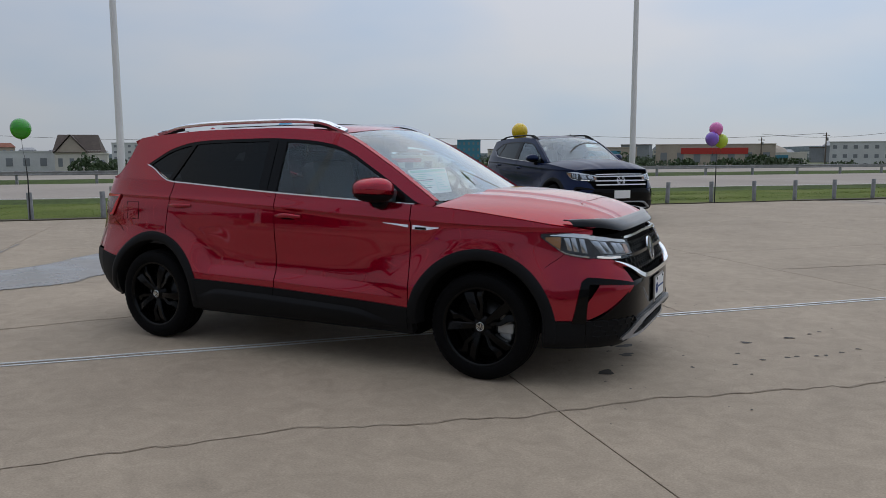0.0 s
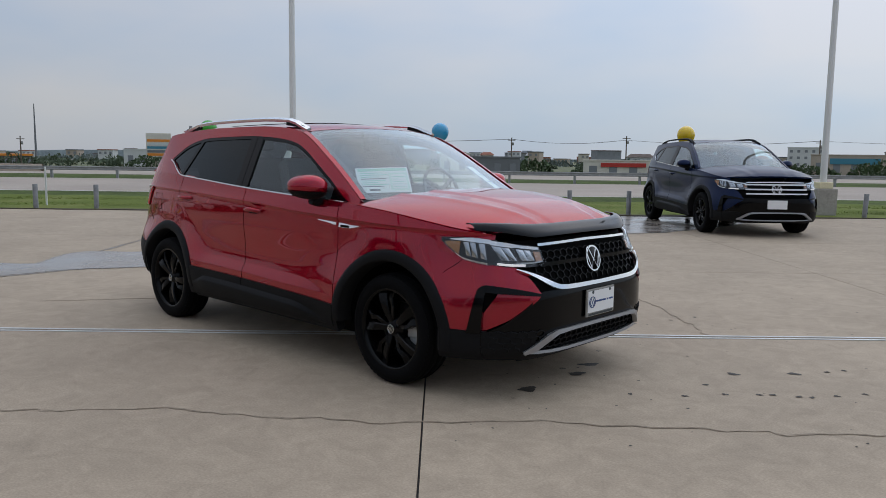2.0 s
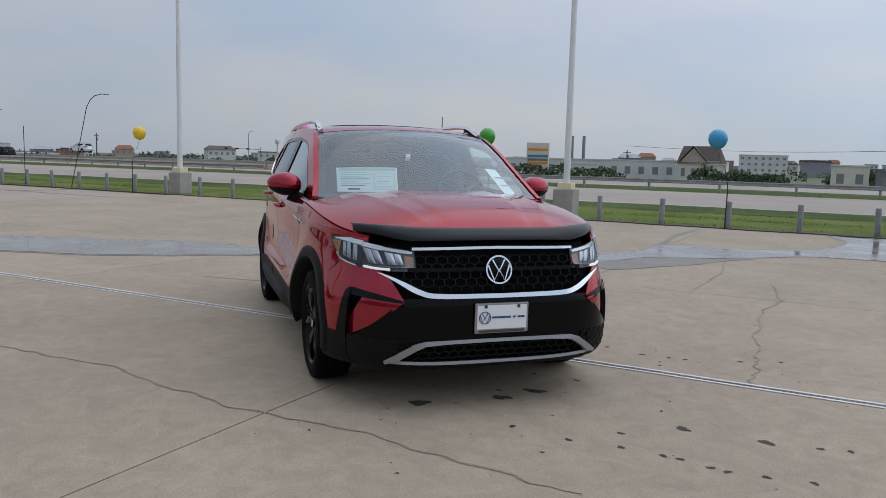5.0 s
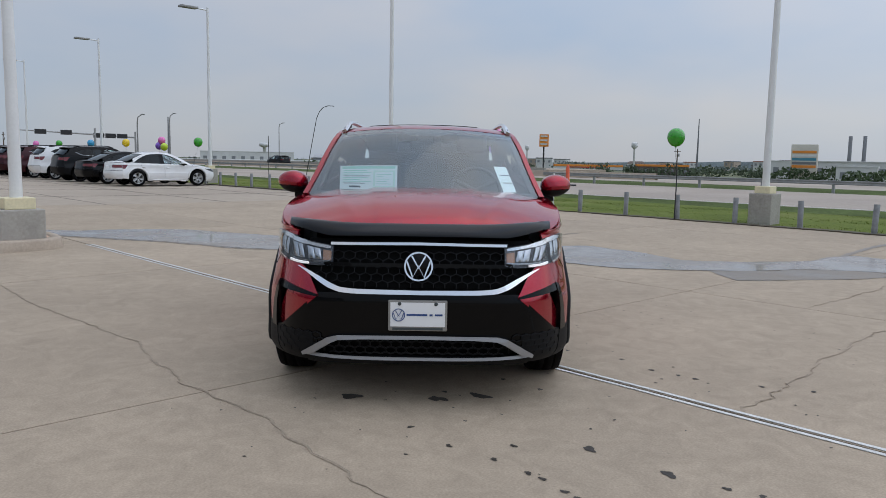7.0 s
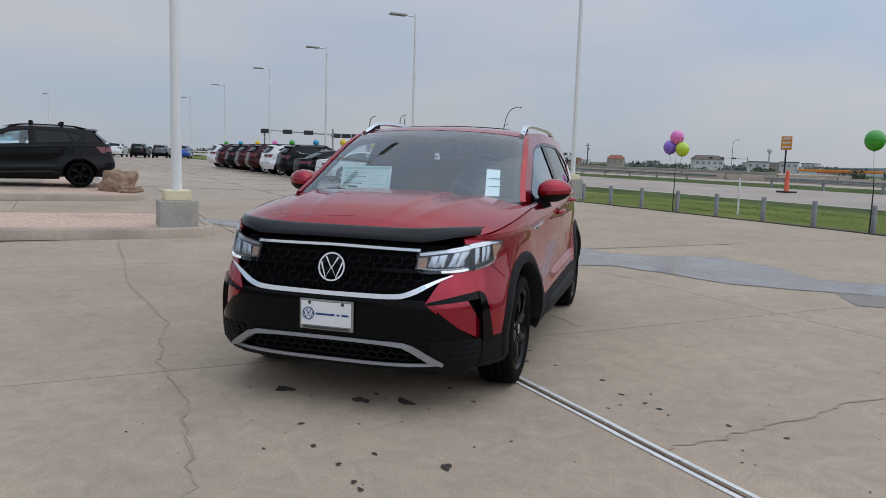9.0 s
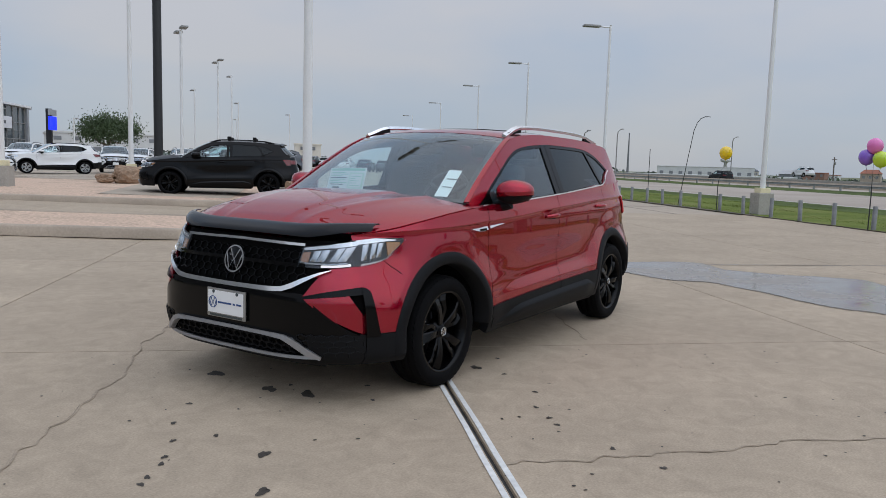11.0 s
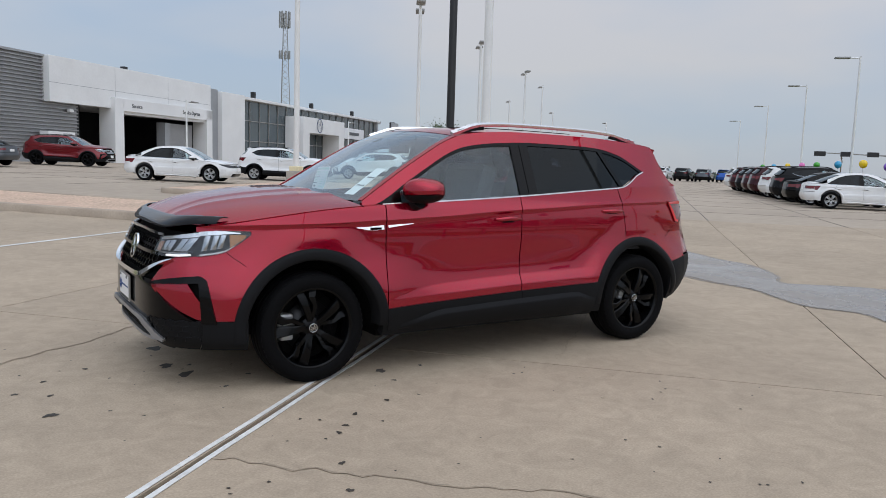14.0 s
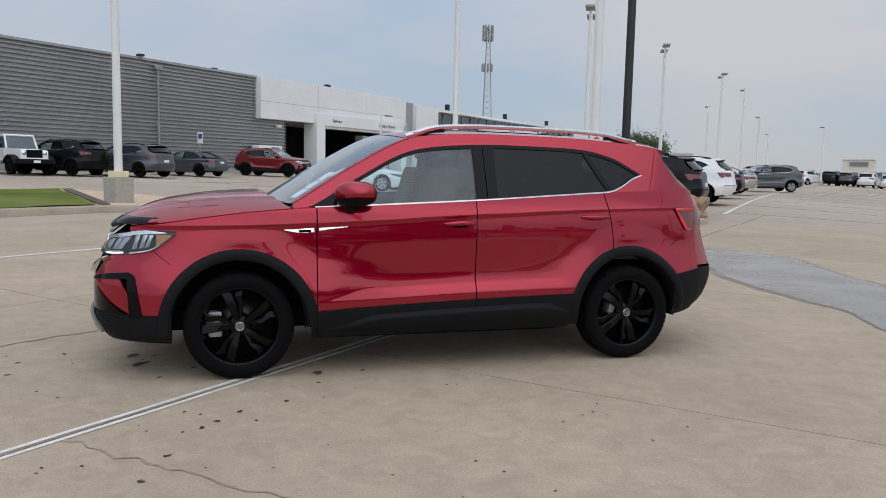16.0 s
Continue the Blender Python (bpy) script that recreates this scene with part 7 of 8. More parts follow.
bridge = thing("overpass", at(0, 0, 0), "low pale concrete overpass deck on short piers", "bridge", kind="structure")
part("deck", Shape().box((-260, 66, 0.02), (-52, 78, 0.42), 0.05), KERB, bridge)
part("parapet", Shape().box((-260, 65.6, 0.30), (-52, 66.0, 0.62), 0.03), BLOCK, bridge)
for k in range(8):
    part("pier", Shape().box((-250 + 28 * k, 67, -1.5), (-248.6 + 28 * k, 77, 0.06)), BLOCK, bridge)


def channelizer(m):
    ORANGE = material("orange_plastic", (0.60, 0.09, 0.03), 0.5, grain=0.1, grain_scale=9, patch=0.15, patch_scale=2)
    c = thing("traffic_marker", m, "slim orange and white traffic marker on a black base", "traffic marker")
    part("base", Shape().box((-0.42, -0.3, -0.02), (0.42, 0.3, 0.10), 0.02), POLE_BLACK, c)
    part("tube", lathe_bm([(0.16, 0.10), (0.13, 0.14), (0.10, 1.05), (0.07, 1.12), (0.06, 1.2), (0.001, 1.22)], 16), ORANGE, c)
    for z in (0.42, 0.72):
        part("band", lathe_bm([(0.130 - (z - 0.14) * 0.033, z), (0.130 - (z + 0.02) * 0.033, z + 0.16)], 16), LINE_WHITE, c)


channelizer(at(-22.6, 31.5, -0.05))


# boulders on the island
def boulder(m, size, seed):
    bm = bmesh.new()
    bmesh.ops.create_icosphere(bm, subdivisions=4, radius=1.0)
    for v in bm.verts:
        c = v.co.normalized()
        k = 1 + 0.34 * noise.noise(c * 1.3 + Vector((seed, 0, 0))) + 0.12 * noise.noise(c * 3.5 + Vector((0, seed, 0))) + 0.05 * noise.noise(c * 9)
        f = max(abs(c.x) ** 4 + abs(c.y) ** 4 + abs(c.z) ** 4, 0.2) ** -0.25
        v.co = Vector((c.x * size[0], c.y * size[1], c.z * size[2] + size[2] * 0.55)) * k * f * 0.88
    o = bm_part("boulder", bm, ROCK)
    o.matrix_world = m
    tagged(o, "rough brown sandstone boulder on the gravel island", "boulder", "boulders on the island")


for u, v, sz, sd in ((-16.2, -1.5, (0.50, 0.34, 0.36), 1.0), (-15.55, -1.22, (0.30, 0.2, 0.11), 2.2), (-22.6, -7.5, (0.55, 0.45, 0.36), 3.7), (-22.3, -8.2, (0.40, 0.32, 0.17), 5.1)):
    boulder(at(u, v, 0.14, sd * 40), sz, sd)

# ---- other cars ----
BLUE_NAVY_LABEL = "dark navy blue large SUV with chrome grille bars"
build_car("car", pose(-2.10, 11.90, 0.0, 0, 0, -45), BLUE_NAVY_LABEL, NAVY, SUV, (1.185, 1.11, 1.115), 1, "big", CLADDING, "parked cars", "bars")
build_car("car", at(-17.9, -3.75, 0.14, -88), "black compact SUV with roof cross bars", BLACK_PAINT, SUV, (1.03, 1.02, 1.0), 1, "black", CLADDING, "parked cars", "bars", GLOSS_BLACK, BLACK_PAINT, True)


def sedan(m, paint, label, level=0, wheels="silver", scale=(1, 1, 1)):
    return build_car("car", m, label, paint, SEDAN, scale, level, wheels, None, "parked cars", "plain")[0]


def suv(m, paint, label, level=0, wheels="silver", scale=(1, 1, 1), clad=CLADDING):
    return build_car("car", m, label, paint, SUV, scale, level, wheels, CLADDING, "parked cars", "bars", CHROME, clad)[0]


# the row beside the verge, noses to the road
w_sedan = sedan(at(-28.5, 10.0, 0.0, 90), WHITE_PAINT, "white saloon car parked nose to the verge", 1, "silver", (0.99, 0.99, 1.0))
m_sedan = sedan(at(-31.5, 9.8, 0.0, 92), BLACK_PAINT, "dark saloon car parked in the row beside the verge")
b_suv = suv(at(-34.5, 9.7, 0.0, 90), BLACK_PAINT, "black SUV parked in the row beside the verge", 0, "black", (1.05, 1.03, 1.05))
w_suv = suv(at(-37.7, 9.6, 0.0, 89), WHITE_PAINT, "white SUV parked in the row beside the verge", 0, "silver", (1.06, 1.03, 1.06), WHITE_PAINT)
r_suv = suv(at(-40.9, 9.5, 0.0, 90), MAROON, "maroon SUV parked in the row beside the verge", 0, "silver", (1.08, 1.04, 1.07), MAROON)
for src, u, v, a in ((r_suv, -44.0, 9.5, 91), (b_suv, -47.2, 9.4, 90), (r_suv, -50.4, 9.4, 90), (w_suv, -53.6, 9.3, 90)):
    copy_thing(src, at(u, v, 0, a))
# across the far end of the aisle
suv(at(-97.0, 11.1, 0.0, 165), BLUE_PAINT, "bright blue car at the end of the aisle", 0, "silver", (1.1, 1.04, 1.02), BLUE_PAINT)
nv = suv(at(-97.2, 8.5, 0.0, 166), GREY_PAINT, "dark slate SUV at the end of the aisle", 0, "black", (1.06, 1.03, 1.02), CLADDING)
for src, u, v, a in ((b_suv, -97.4, 6.0, 165), (w_suv, -97.6, 3.4, 165), (w_suv, -97.8, 0.9, 170), (nv, -97.9, -1.0, 165), (b_suv, -98.0, -2.9, 168), (w_suv, -96.0, -5.4, 150), (w_sedan, -99.0, -8.6, 172), (w_sedan, -101.0, -11.6, 170), (b_suv, -104.0, -14.6, 0)):
    copy_thing(src, at(u, v, 0, a))
# the row behind the black SUV, noses to the island
wr = suv(at(-24.4, -4.25, 0.02, -88), WHITE_PAINT, "white SUV with black roof bars in a row", 0, "black", (1.12, 1.06, 1.06), WHITE_PAINT)
sl = sedan(at(-36.3, -5.0, 0.02, -88), SILVER_PAINT, "silver saloon car parked in the row by the island")
suv(at(-47.0, -3.9, 0.02, -60), GREY_PAINT, "dark grey SUV parked in the row by the island", 0, "silver", (1.08, 1.06, 1.02), GREY_PAINT)
copy_thing(m_sedan, at(-30.3, -4.7, 0.02, -90))
for src, u, v, a in ((w_sedan, -60.0, -7.2, -90), (b_suv, -66.0, -7.5, -90), (w_suv, -72.0, -7.8, -90), (w_sedan, -79.0, -8.2, -90)):
    copy_thing(src, at(u, v, 0, a))
# before the showroom
sedan(at(-22.6, -17.3, 0.0, 105), WHITE_PAINT, "white compact saloon in the lane before the building", 1, "silver", (1.0, 0.98, 1.0))
eq = suv(at(-29.4, -16.0, 0.0, 105), WHITE_PAINT, "white crossover with black lower trim before the showroom", 1, "silver", (1.04, 1.0, 1.01))
tg = suv(at(-38.4, -14.8, 0.0, -68), WHITE_PAINT, "white SUV with roof rails before the showroom", 0, "silver", (1.04, 1.0, 1.01))
for src, u, v, a in ((eq, -44.5, -13.2, 15), (eq, -53.5, -13.6, 0), (w_suv, -60.0, -11.5, 20), (wr, -55.0, -22.0, 0), (w_suv, -66.0, -24.0, 0), (tg, -78.0, -26.0, 0)):
    copy_thing(src, at(u, v, 0, a))
# by the service hall
suv(at(-32.0, -31.2, 0.0, 105), DARK_RED, "dark red large SUV beside the service hall", 1, "big", (1.115, 1.06, 1.085), CLADDING)
d1 = suv(at(-20.8, -30.6, 0.0, -82), GREY_PAINT, "dark grey SUV parked beside the service hall", 1, "big", (1.1, 1.06, 1.02), GREY_PAINT)
d2 = sedan(at(-25.4, -31.4, 0.0, -82), GREY_PAINT, "dark grey saloon parked beside the service hall", 1, "black", (1.0, 0.98, 1.0))
copy_thing(b_suv, at(-18.0, -32.0, 0.0, -78))
copy_thing(b_suv, at(-12.0, -33.5, 0.0, -58))
copy_thing(m_sedan, at(-8.0, -33.0, 0.0, -58))


# a boxy white off-roader by the hall
def offroader(m):
    car = thing("car", m, "boxy white off-road car with round lamps beside the service hall", "car", "parked cars")
    part("body", Shape().box((-1.95, -0.78, 0.60), (0.62, 0.78, 1.22), 0.06), WHITE_PAINT, car)
    hood = Shape().grid(np.array([[(x, y, z - 0.03 * (y / w) ** 2) for y in np.linspace(-w, w, 9)] for x, w, z in ((0.58, 0.74, 1.22), (1.1, 0.70, 1.20), (1.6, 0.64, 1.17), (1.78, 0.62, 1.13), (1.80, 0.62, 0.72))]), 0.02, (0.3, 0, 1))
    for sgn in (1, -1):
        hood.grid(np.array([[(x, sgn * w, z) for z in (0.70, zt - 0.03)] for x, w, zt in ((0.58, 0.74, 1.22), (1.1, 0.70, 1.20), (1.6, 0.64, 1.17), (1.80, 0.62, 1.13))]), 0.01, (0, sgn, 0))
    part("bonnet", hood, WHITE_PAINT, car)
    part("hard_top", Shape().box((-1.93, -0.72, 1.72), (0.30, 0.72, 1.86), 0.05).box((-1.93, -0.74, 1.20), (-1.80, 0.74, 1.75), 0.03).box((-0.62, -0.735, 1.20), (-0.48, -0.70, 1.75), 0.01).box((-0.62, 0.70, 1.20), (-0.48, 0.735, 1.75), 0.01), WHITE_PAINT, car)
    frame_ = Shape()
    for y0, z0, y1, z1 in ((-0.70, 1.20, -0.64, 1.82), (0.70, 1.20, 0.64, 1.82), (-0.66, 1.80, 0.66, 1.80)):
        frame_.tube([(0.62 - 0.45 * (z0 - 1.20), y0, z0), (0.62 - 0.45 * (z1 - 1.20), y1, z1)], 0.05, 8)
    part("windscreen_frame", frame_, WHITE_PAINT, car)
    part("windscreen", Shape().grid(np.array([[(0.60, t * 0.68, 1.21), (0.34, t * 0.63, 1.78)] for t in np.linspace(-1, 1, 7)]), 0.02, (1, 0, 0.4)), SHOP_GLASS, car)
    for sgn in (1, -1):
        for x0, x1 in ((-0.48, 0.40), (-1.80, -0.62)):
            part("side_window", Shape().box((x0, min(sgn * 0.705, sgn * 0.72), 1.22), (x1, max(sgn * 0.705, sgn * 0.72), 1.72), 0.005), SHOP_GLASS, car)
        for cx in (1.28, -1.28):
            P = np.array([[(cx + r * math.cos(a) * 1.1, sgn * y, 0.385 + r * math.sin(a)) for r, y in ((0.50, 0.62), (0.53, 0.70), (0.52, 0.94), (0.47, 0.95))] for a in np.linspace(0.25, math.pi - 0.25, 12)])
            part("fender", Shape().grid(P, 0.02, (0, 0, 1)), CLADDING, car)
        part("head_lamp", Shape().lathe([(0.001, 0.03), (0.08, 0.025), (0.095, 0.0)], (1.80, sgn * 0.47, 0.99), "x", 16), REFLECTOR, car)
        part("door_line", Shape().box((-0.52, sgn * 0.782 - 0.002, 0.66), (-0.505, sgn * 0.782 + 0.002, 1.20)), SHADOW_BLACK, car)
        part("mirror", Shape().box((0.32, sgn * 0.90 - 0.10, 1.22), (0.42, sgn * 0.90 + 0.10, 1.40), 0.03), CLADDING, car)
    part("grille_panel", Shape().box((1.785, -0.36, 0.78), (1.805, 0.36, 1.14), 0.005), GLOSS_BLACK, car)
    for k in range(7):
        part("grille_slot", Shape().box((1.79, -0.285 + k * 0.085, 0.82), (1.814, -0.245 + k * 0.085, 1.12), 0.005), SHADOW_BLACK, car)
    part("front_bumper", Shape().box((1.75, -0.86, 0.50), (2.02, 0.86, 0.72), 0.05), CLADDING, car)
    part("front_plate", Shape().box((2.02, -0.15, 0.55), (2.03, 0.15, 0.66)), PLATE, car)
    add_wheels(car, 1.28, 0.93, 0.385, "big", False)


offroader(at(-16.1, -32.6, 0.0, 84))


# small lot furniture
sign = thing("parking_sign", at(-29.4, -35.0), "small white and blue parking sign on a post", "sign")
part("sign_post", Shape().tube([(0, 0, 0), (0, 0, 2.5)], 0.03, 8), GALV, sign)
part("sign_plate", Shape().box((-0.23, 0.03, 1.9), (0.23, 0.045, 2.6), 0.005), LINE_WHITE, sign)
part("sign_symbol", Shape().box((-0.16, 0.045, 2.2), (0.16, 0.05, 2.5), 0.002), INK_BLUE, sign)
hw = thing("wall_unit", at(-36.9, -36.4, 0), "white wall unit beside the service hall", "air conditioner")
part("cabinet", Shape().box((-1.2, -0.3, 1.2), (1.2, 0.4, 2.0), 0.03), PANEL_WHITE, hw)
part("fan_grille", Shape().box((-0.9, 0.4, 1.35), (-0.1, 0.42, 1.9)), PANEL_GREY, hw)
bs = thing("message_sign", at(-91.7, -31.9, 0), "blue lit message board on a dark pylon", "sign")
part("pylon", Shape().box((-0.5, -0.3, 0), (-0.1, 0.3, 6.0)), POLE_BLACK, bs)
part("screen", Shape().box((-1.5, 0.3, 3.5), (1.0, 0.5, 5.1), 0.03), SIGN_BLUE, bs)
part("head_panel", Shape().box((-1.5, 0.3, 5.2), (1.0, 0.5, 5.9), 0.03), PANEL_GREY, bs)


# ---- plants ----
def tree(m, height, spread_, seed, label="broad leafy green tree", leaves=900, leaf=0.32, mat=LEAF, trunk=0.35):
    r = random.Random(seed)
    t = thing("tree", m, label, "tree")
    s = Shape()
    s.tube([(0, 0, -0.3), (0.05, 0.02, height * 0.2), (0, 0, height * 0.45)], [trunk, trunk * 0.8, trunk * 0.5], 8)
    tips = []
    for k in range(9):
        a, e = k * 2.4 + r.uniform(-0.4, 0.4), r.uniform(0.3, 1.1)
        l = spread_ * r.uniform(0.55, 0.95)
        tip = Vector((math.cos(a) * l * math.cos(e), math.sin(a) * l * math.cos(e), height * 0.36 + l * math.sin(e) * 0.95))
        s.tube([(0, 0, height * r.uniform(0.2, 0.4)), tip * 0.55 + Vector((0, 0, 0.2)), tip], [trunk * 0.4, trunk * 0.22, trunk * 0.06], 6)
        tips.append(tip)
    part("trunk", s, BARK, t)
    c = Shape()
    for k in range(leaves):
        tip = r.choice(tips)
        p = tip + Vector((r.gauss(0, 1), r.gauss(0, 1), r.gauss(0, 0.7))) * spread_ * 0.28
        if p.z < height * 0.22 or p.z > height:
            p.z = r.uniform(height * 0.3, height * 0.95)
        q = Euler((r.uniform(0, 3), r.uniform(0, 3), r.uniform(0, 6))).to_matrix()
        w = leaf * r.uniform(0.5, 1.2)
        c.add([p + q @ Vector(v) for v in ((-w, 0, 0), (0, -w * 0.5, 0.08 * w), (w, 0, 0), (0, w * 0.5, 0.08 * w))], [(0, 1, 2, 3)], False)
    part("crown", c, mat, t)


tree(at(-101.0, -27.5, 0.2), 7.4, 3.3, 4, "broad leafy green tree behind the car lot", 9000, 0.16)


def thicket(name, spots, mat, seed, label, size, n=70):
    """Many leafy clumps as one far belt."""
    r = random.Random(seed)
    s = Shape()
    for u, v, h, w in spots:
        z0 = float(far_fall(math.hypot(u, v))) - 0.5 if v > 0 else 0.2
        for k in range(n):
            a, b = r.uniform(-0.95, 0.95), r.random() ** 0.8
            lump = 0.8 + 0.35 * noise.noise((u * 0.3 + a * 3.0, v * 0.1, seed))
            p = Vector((*xyz(u + a * w, v + r.gauss(0, 0.22) * w)[:2], z0 + h * b * lump * math.sqrt(1 - a * a)))
            q = Euler((r.uniform(0, 3), r.uniform(0, 3), r.uniform(0, 6))).to_matrix()
            e = size * r.uniform(0.5, 1.3)
            s.add([p + q @ Vector(x) for x in ((-e, 0, 0), (0, -e * 0.7, 0), (e, 0, 0), (0, e * 0.7, 0))], [(0, 1, 2, 3)], False)
    return tagged(part(name, s, mat), label, "trees", kind="stuff")


tr = random.Random(5)
thicket("roadside_trees", [(u, 178 + tr.uniform(-12, 12), tr.uniform(3.0, 5.0), tr.uniform(4, 7)) for u in (-70, -63, -48, -26, -20, -14, 5, 22, 62, 74, 88, 96, 104, 110, 124, 132, 141, 150, 158)], LEAF, 2, "dark green trees and bushes across the highway", 0.42, 520)
thicket("bank_weeds", [(u + tr.uniform(-1, 1), 39.6 + tr.uniform(-0.6, 3.0), 0.6, 2.2) for u in range(-120, 112, 2)], LEAF, 8, "low weeds along the bank below the guard rail", 0.07, 230)
# horizon trees take the leaf colour that has haze painted in
thicket("far_treeline", [(460 * math.cos(a) * (1 + 0.2 * tr.random()), 460 * math.sin(a) * (1 + 0.2 * tr.random()), tr.uniform(3.5, 6.5), tr.uniform(22, 34)) for a in np.linspace(0.30, 3.45, 74)], LEAF_HAZED, 12, "green treeline on the horizon, haze put into its colour", 1.1, 260)
# hill silhouette whose haze is painted by its pale material
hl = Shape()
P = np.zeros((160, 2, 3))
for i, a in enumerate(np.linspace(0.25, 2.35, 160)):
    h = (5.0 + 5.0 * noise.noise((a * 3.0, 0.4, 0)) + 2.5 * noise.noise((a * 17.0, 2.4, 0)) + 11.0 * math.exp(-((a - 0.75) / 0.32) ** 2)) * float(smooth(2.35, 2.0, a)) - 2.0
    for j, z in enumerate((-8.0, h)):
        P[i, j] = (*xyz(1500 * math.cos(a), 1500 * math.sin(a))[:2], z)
tagged(part("backdrop_hills", hl.grid(P), HAZED_HILL), "low green hills on the far horizon, haze put into their colour", "hills", kind="structure")
grass_s = Shape()
for k in range(34000):
    u, v = tr.uniform(-34, 26), 12.6 + 6.0 * tr.random()
    x, y, _ = xyz(u, v)
    a, h, w = tr.uniform(0, 6.28), tr.uniform(0.008, 0.026), tr.uniform(0.006, 0.014)
    dx, dy = math.cos(a) * w, math.sin(a) * w
    lx, ly = tr.uniform(-0.03, 0.03), tr.uniform(-0.03, 0.03)
    z = 0.02 - 0.004 * (v - 12.4)
    grass_s.add([(x - dx, y - dy, z - 0.02), (x + dx, y + dy, z - 0.02), (x + lx, y + ly, z + h)], [(0, 1, 2)], False)
tagged(part("grass_blades", grass_s, GRASS), "short green grass blades on the verge", "grass", kind="stuff")

# ---- distance: buildings, masts and signs across the highway ----
STUCCO = material("tan_stucco", (0.42, 0.35, 0.28), 0.85, grain=0.06, grain_scale=2, patch=0.1, patch_scale=0.3)
CREAM_WALL = material("cream_wall", (0.62, 0.58, 0.50), 0.85, grain=0.05, grain_scale=2, patch=0.08, patch_scale=0.3)
PALE_WALL = material("pale_wall", (0.58, 0.58, 0.56), 0.8, grain=0.05, grain_scale=2, patch=0.08, patch_scale=0.3)
GREY_WALL = material("grey_wall", (0.17, 0.175, 0.18), 0.8, grain=0.05, grain_scale=2, patch=0.1, patch_scale=0.3)
BROWN_ROOF = material("brown_shingle", (0.11, 0.085, 0.07), 0.9, grain=0.2, grain_scale=3, patch=0.15, patch_scale=0.5, bump=0.4)
RED_SIGN = material("red_sign", (0.45, 0.03, 0.02), 0.5)
# brick with the shade of the store front painted into its colour
SHADED_BRICK = material("shaded_brick", (0.115, 0.095, 0.085), 0.9, grain=0.1, grain_scale=3, patch=0.25, patch_scale=0.3)
ORANGE_SIGN = material("orange_sign", (0.70, 0.24, 0.03), 0.6)
TEAL = material("teal_band", (0.05, 0.22, 0.30), 0.6)
# dark panes lightened to grey, so the colour carries the distance haze
WINDOW_HAZED = material("hazed_far_window", (0.20, 0.21, 0.22), 0.3)


def block(name, m, wide, deep, z0, z1, mat, label, windows=(0, 0), sign=None, roof=None, cap=0.3):
    """A far building, its front towards the camera (-y), with rows of windows and a sign band."""
    b = thing(name, m, label, "building")
    part("wall", Shape().box((-wide / 2, 0, z0), (wide / 2, deep, z1)), mat, b)
    part("parapet", Shape().box((-wide / 2 - 0.15, -0.15, z1), (wide / 2 + 0.15, deep, z1 + cap), 0.04), roof or mat, b)
    nx, nz = windows
    if nx:
        me = Shape().box((-wide / nx * 0.2, -0.05, -(z1 - z0) / nz * 0.2), (wide / nx * 0.2, 0.02, (z1 - z0) / nz * 0.2), 0.02).mesh("window", WINDOW_HAZED)
        for i in range(nx):
            for j in range(nz):
                o = part("window", me, None, b)
                o.location = (-wide / 2 + wide * (i + 0.5) / nx, -0.01, z0 + (z1 - z0) * (j + 0.5) / nz)
    if sign:
        part("sign_band", Shape().box((-wide * 0.28, -0.25, z1 - (z1 - z0) * 0.36), (wide * 0.28, 0.0, z1 - (z1 - z0) * 0.12)), sign, b)
    return b


gz = block("gabled_bank", at(-29.7, 192, 0, 0, False), 9.8, 10, -2.6, 2.3, CREAM_WALL, "cream bank building with a steep brown gabled roof", (4, 1))
part("gable", Shape().add([(-4.7, -0.3, 2.0), (2.2, -0.3, 2.0), (-1.3, -0.3, 6.0), (-4.7, 9, 2.0), (2.2, 9, 2.0), (-1.3, 9, 6.0)], [(0, 1, 2), (3, 5, 4)], False), STUCCO, gz)
part("roof", Shape().add([(-5.3, -0.4, 2.2), (-4.4, 3.0, 6.4), (4.4, 3.0, 6.4), (5.3, -0.4, 2.2), (5.3, 10, 2.2), (-5.3, 10, 2.2)], [(0, 1, 2, 3), (3, 2, 4), (0, 5, 1), (4, 2, 1, 5)], False).add(
    [(-5.1, -0.7, 2.0), (-1.3, -0.7, 6.35), (-1.3, 6, 6.35), (-5.1, 6, 2.0), (2.6, -0.7, 2.0), (2.6, 6, 2.0)], [(0, 1, 2, 3), (1, 4, 5, 2)], False), BROWN_ROOF, gz)
part("porch", Shape().box((2.9, -2.5, -2.6), (6.8, 0, 1.7), 0.1).box((2.7, -2.7, 1.7), (7.0, 0, 2.0), 0.05), CREAM_WALL, gz)
for ax, ar in ((3.75, 0.45), (5.55, 0.75)):
    part("porch_arch", Shape().lathe([(0.001, -0.06), (ar, -0.06), (ar, 0.1)], (ax, -2.5, -0.3), "y", 16).box((ax - ar, -2.56, -2.6), (ax + ar, -2.45, -0.3)), WINDOW_HAZED, gz)
block("long_store", at(-56, 204, 0, 0, False), 60.0, 14, -2.6, 2.4, PALE_WALL, "long low pale store with small windows", (16, 1))
block("shopping_mall", at(154, 202, 0, -37, False), 36.0, 20, -3.8, 4.2, STUCCO, "tan shopping mall with a wide sign band", (7, 1), RED_SIGN)
dm = block("domed_store", at(182, 212, 0, -40, False), 26.0, 16, -4.0, 1.5, CREAM_WALL, "pale store with a low domed roof", (6, 1), TEAL)
part("dome", Shape().lathe([(7.5, 1.5), (6.5, 3.0), (4.0, 4.2), (0.001, 4.7)], (0, 8, 0), "z", 24), STUCCO, dm)
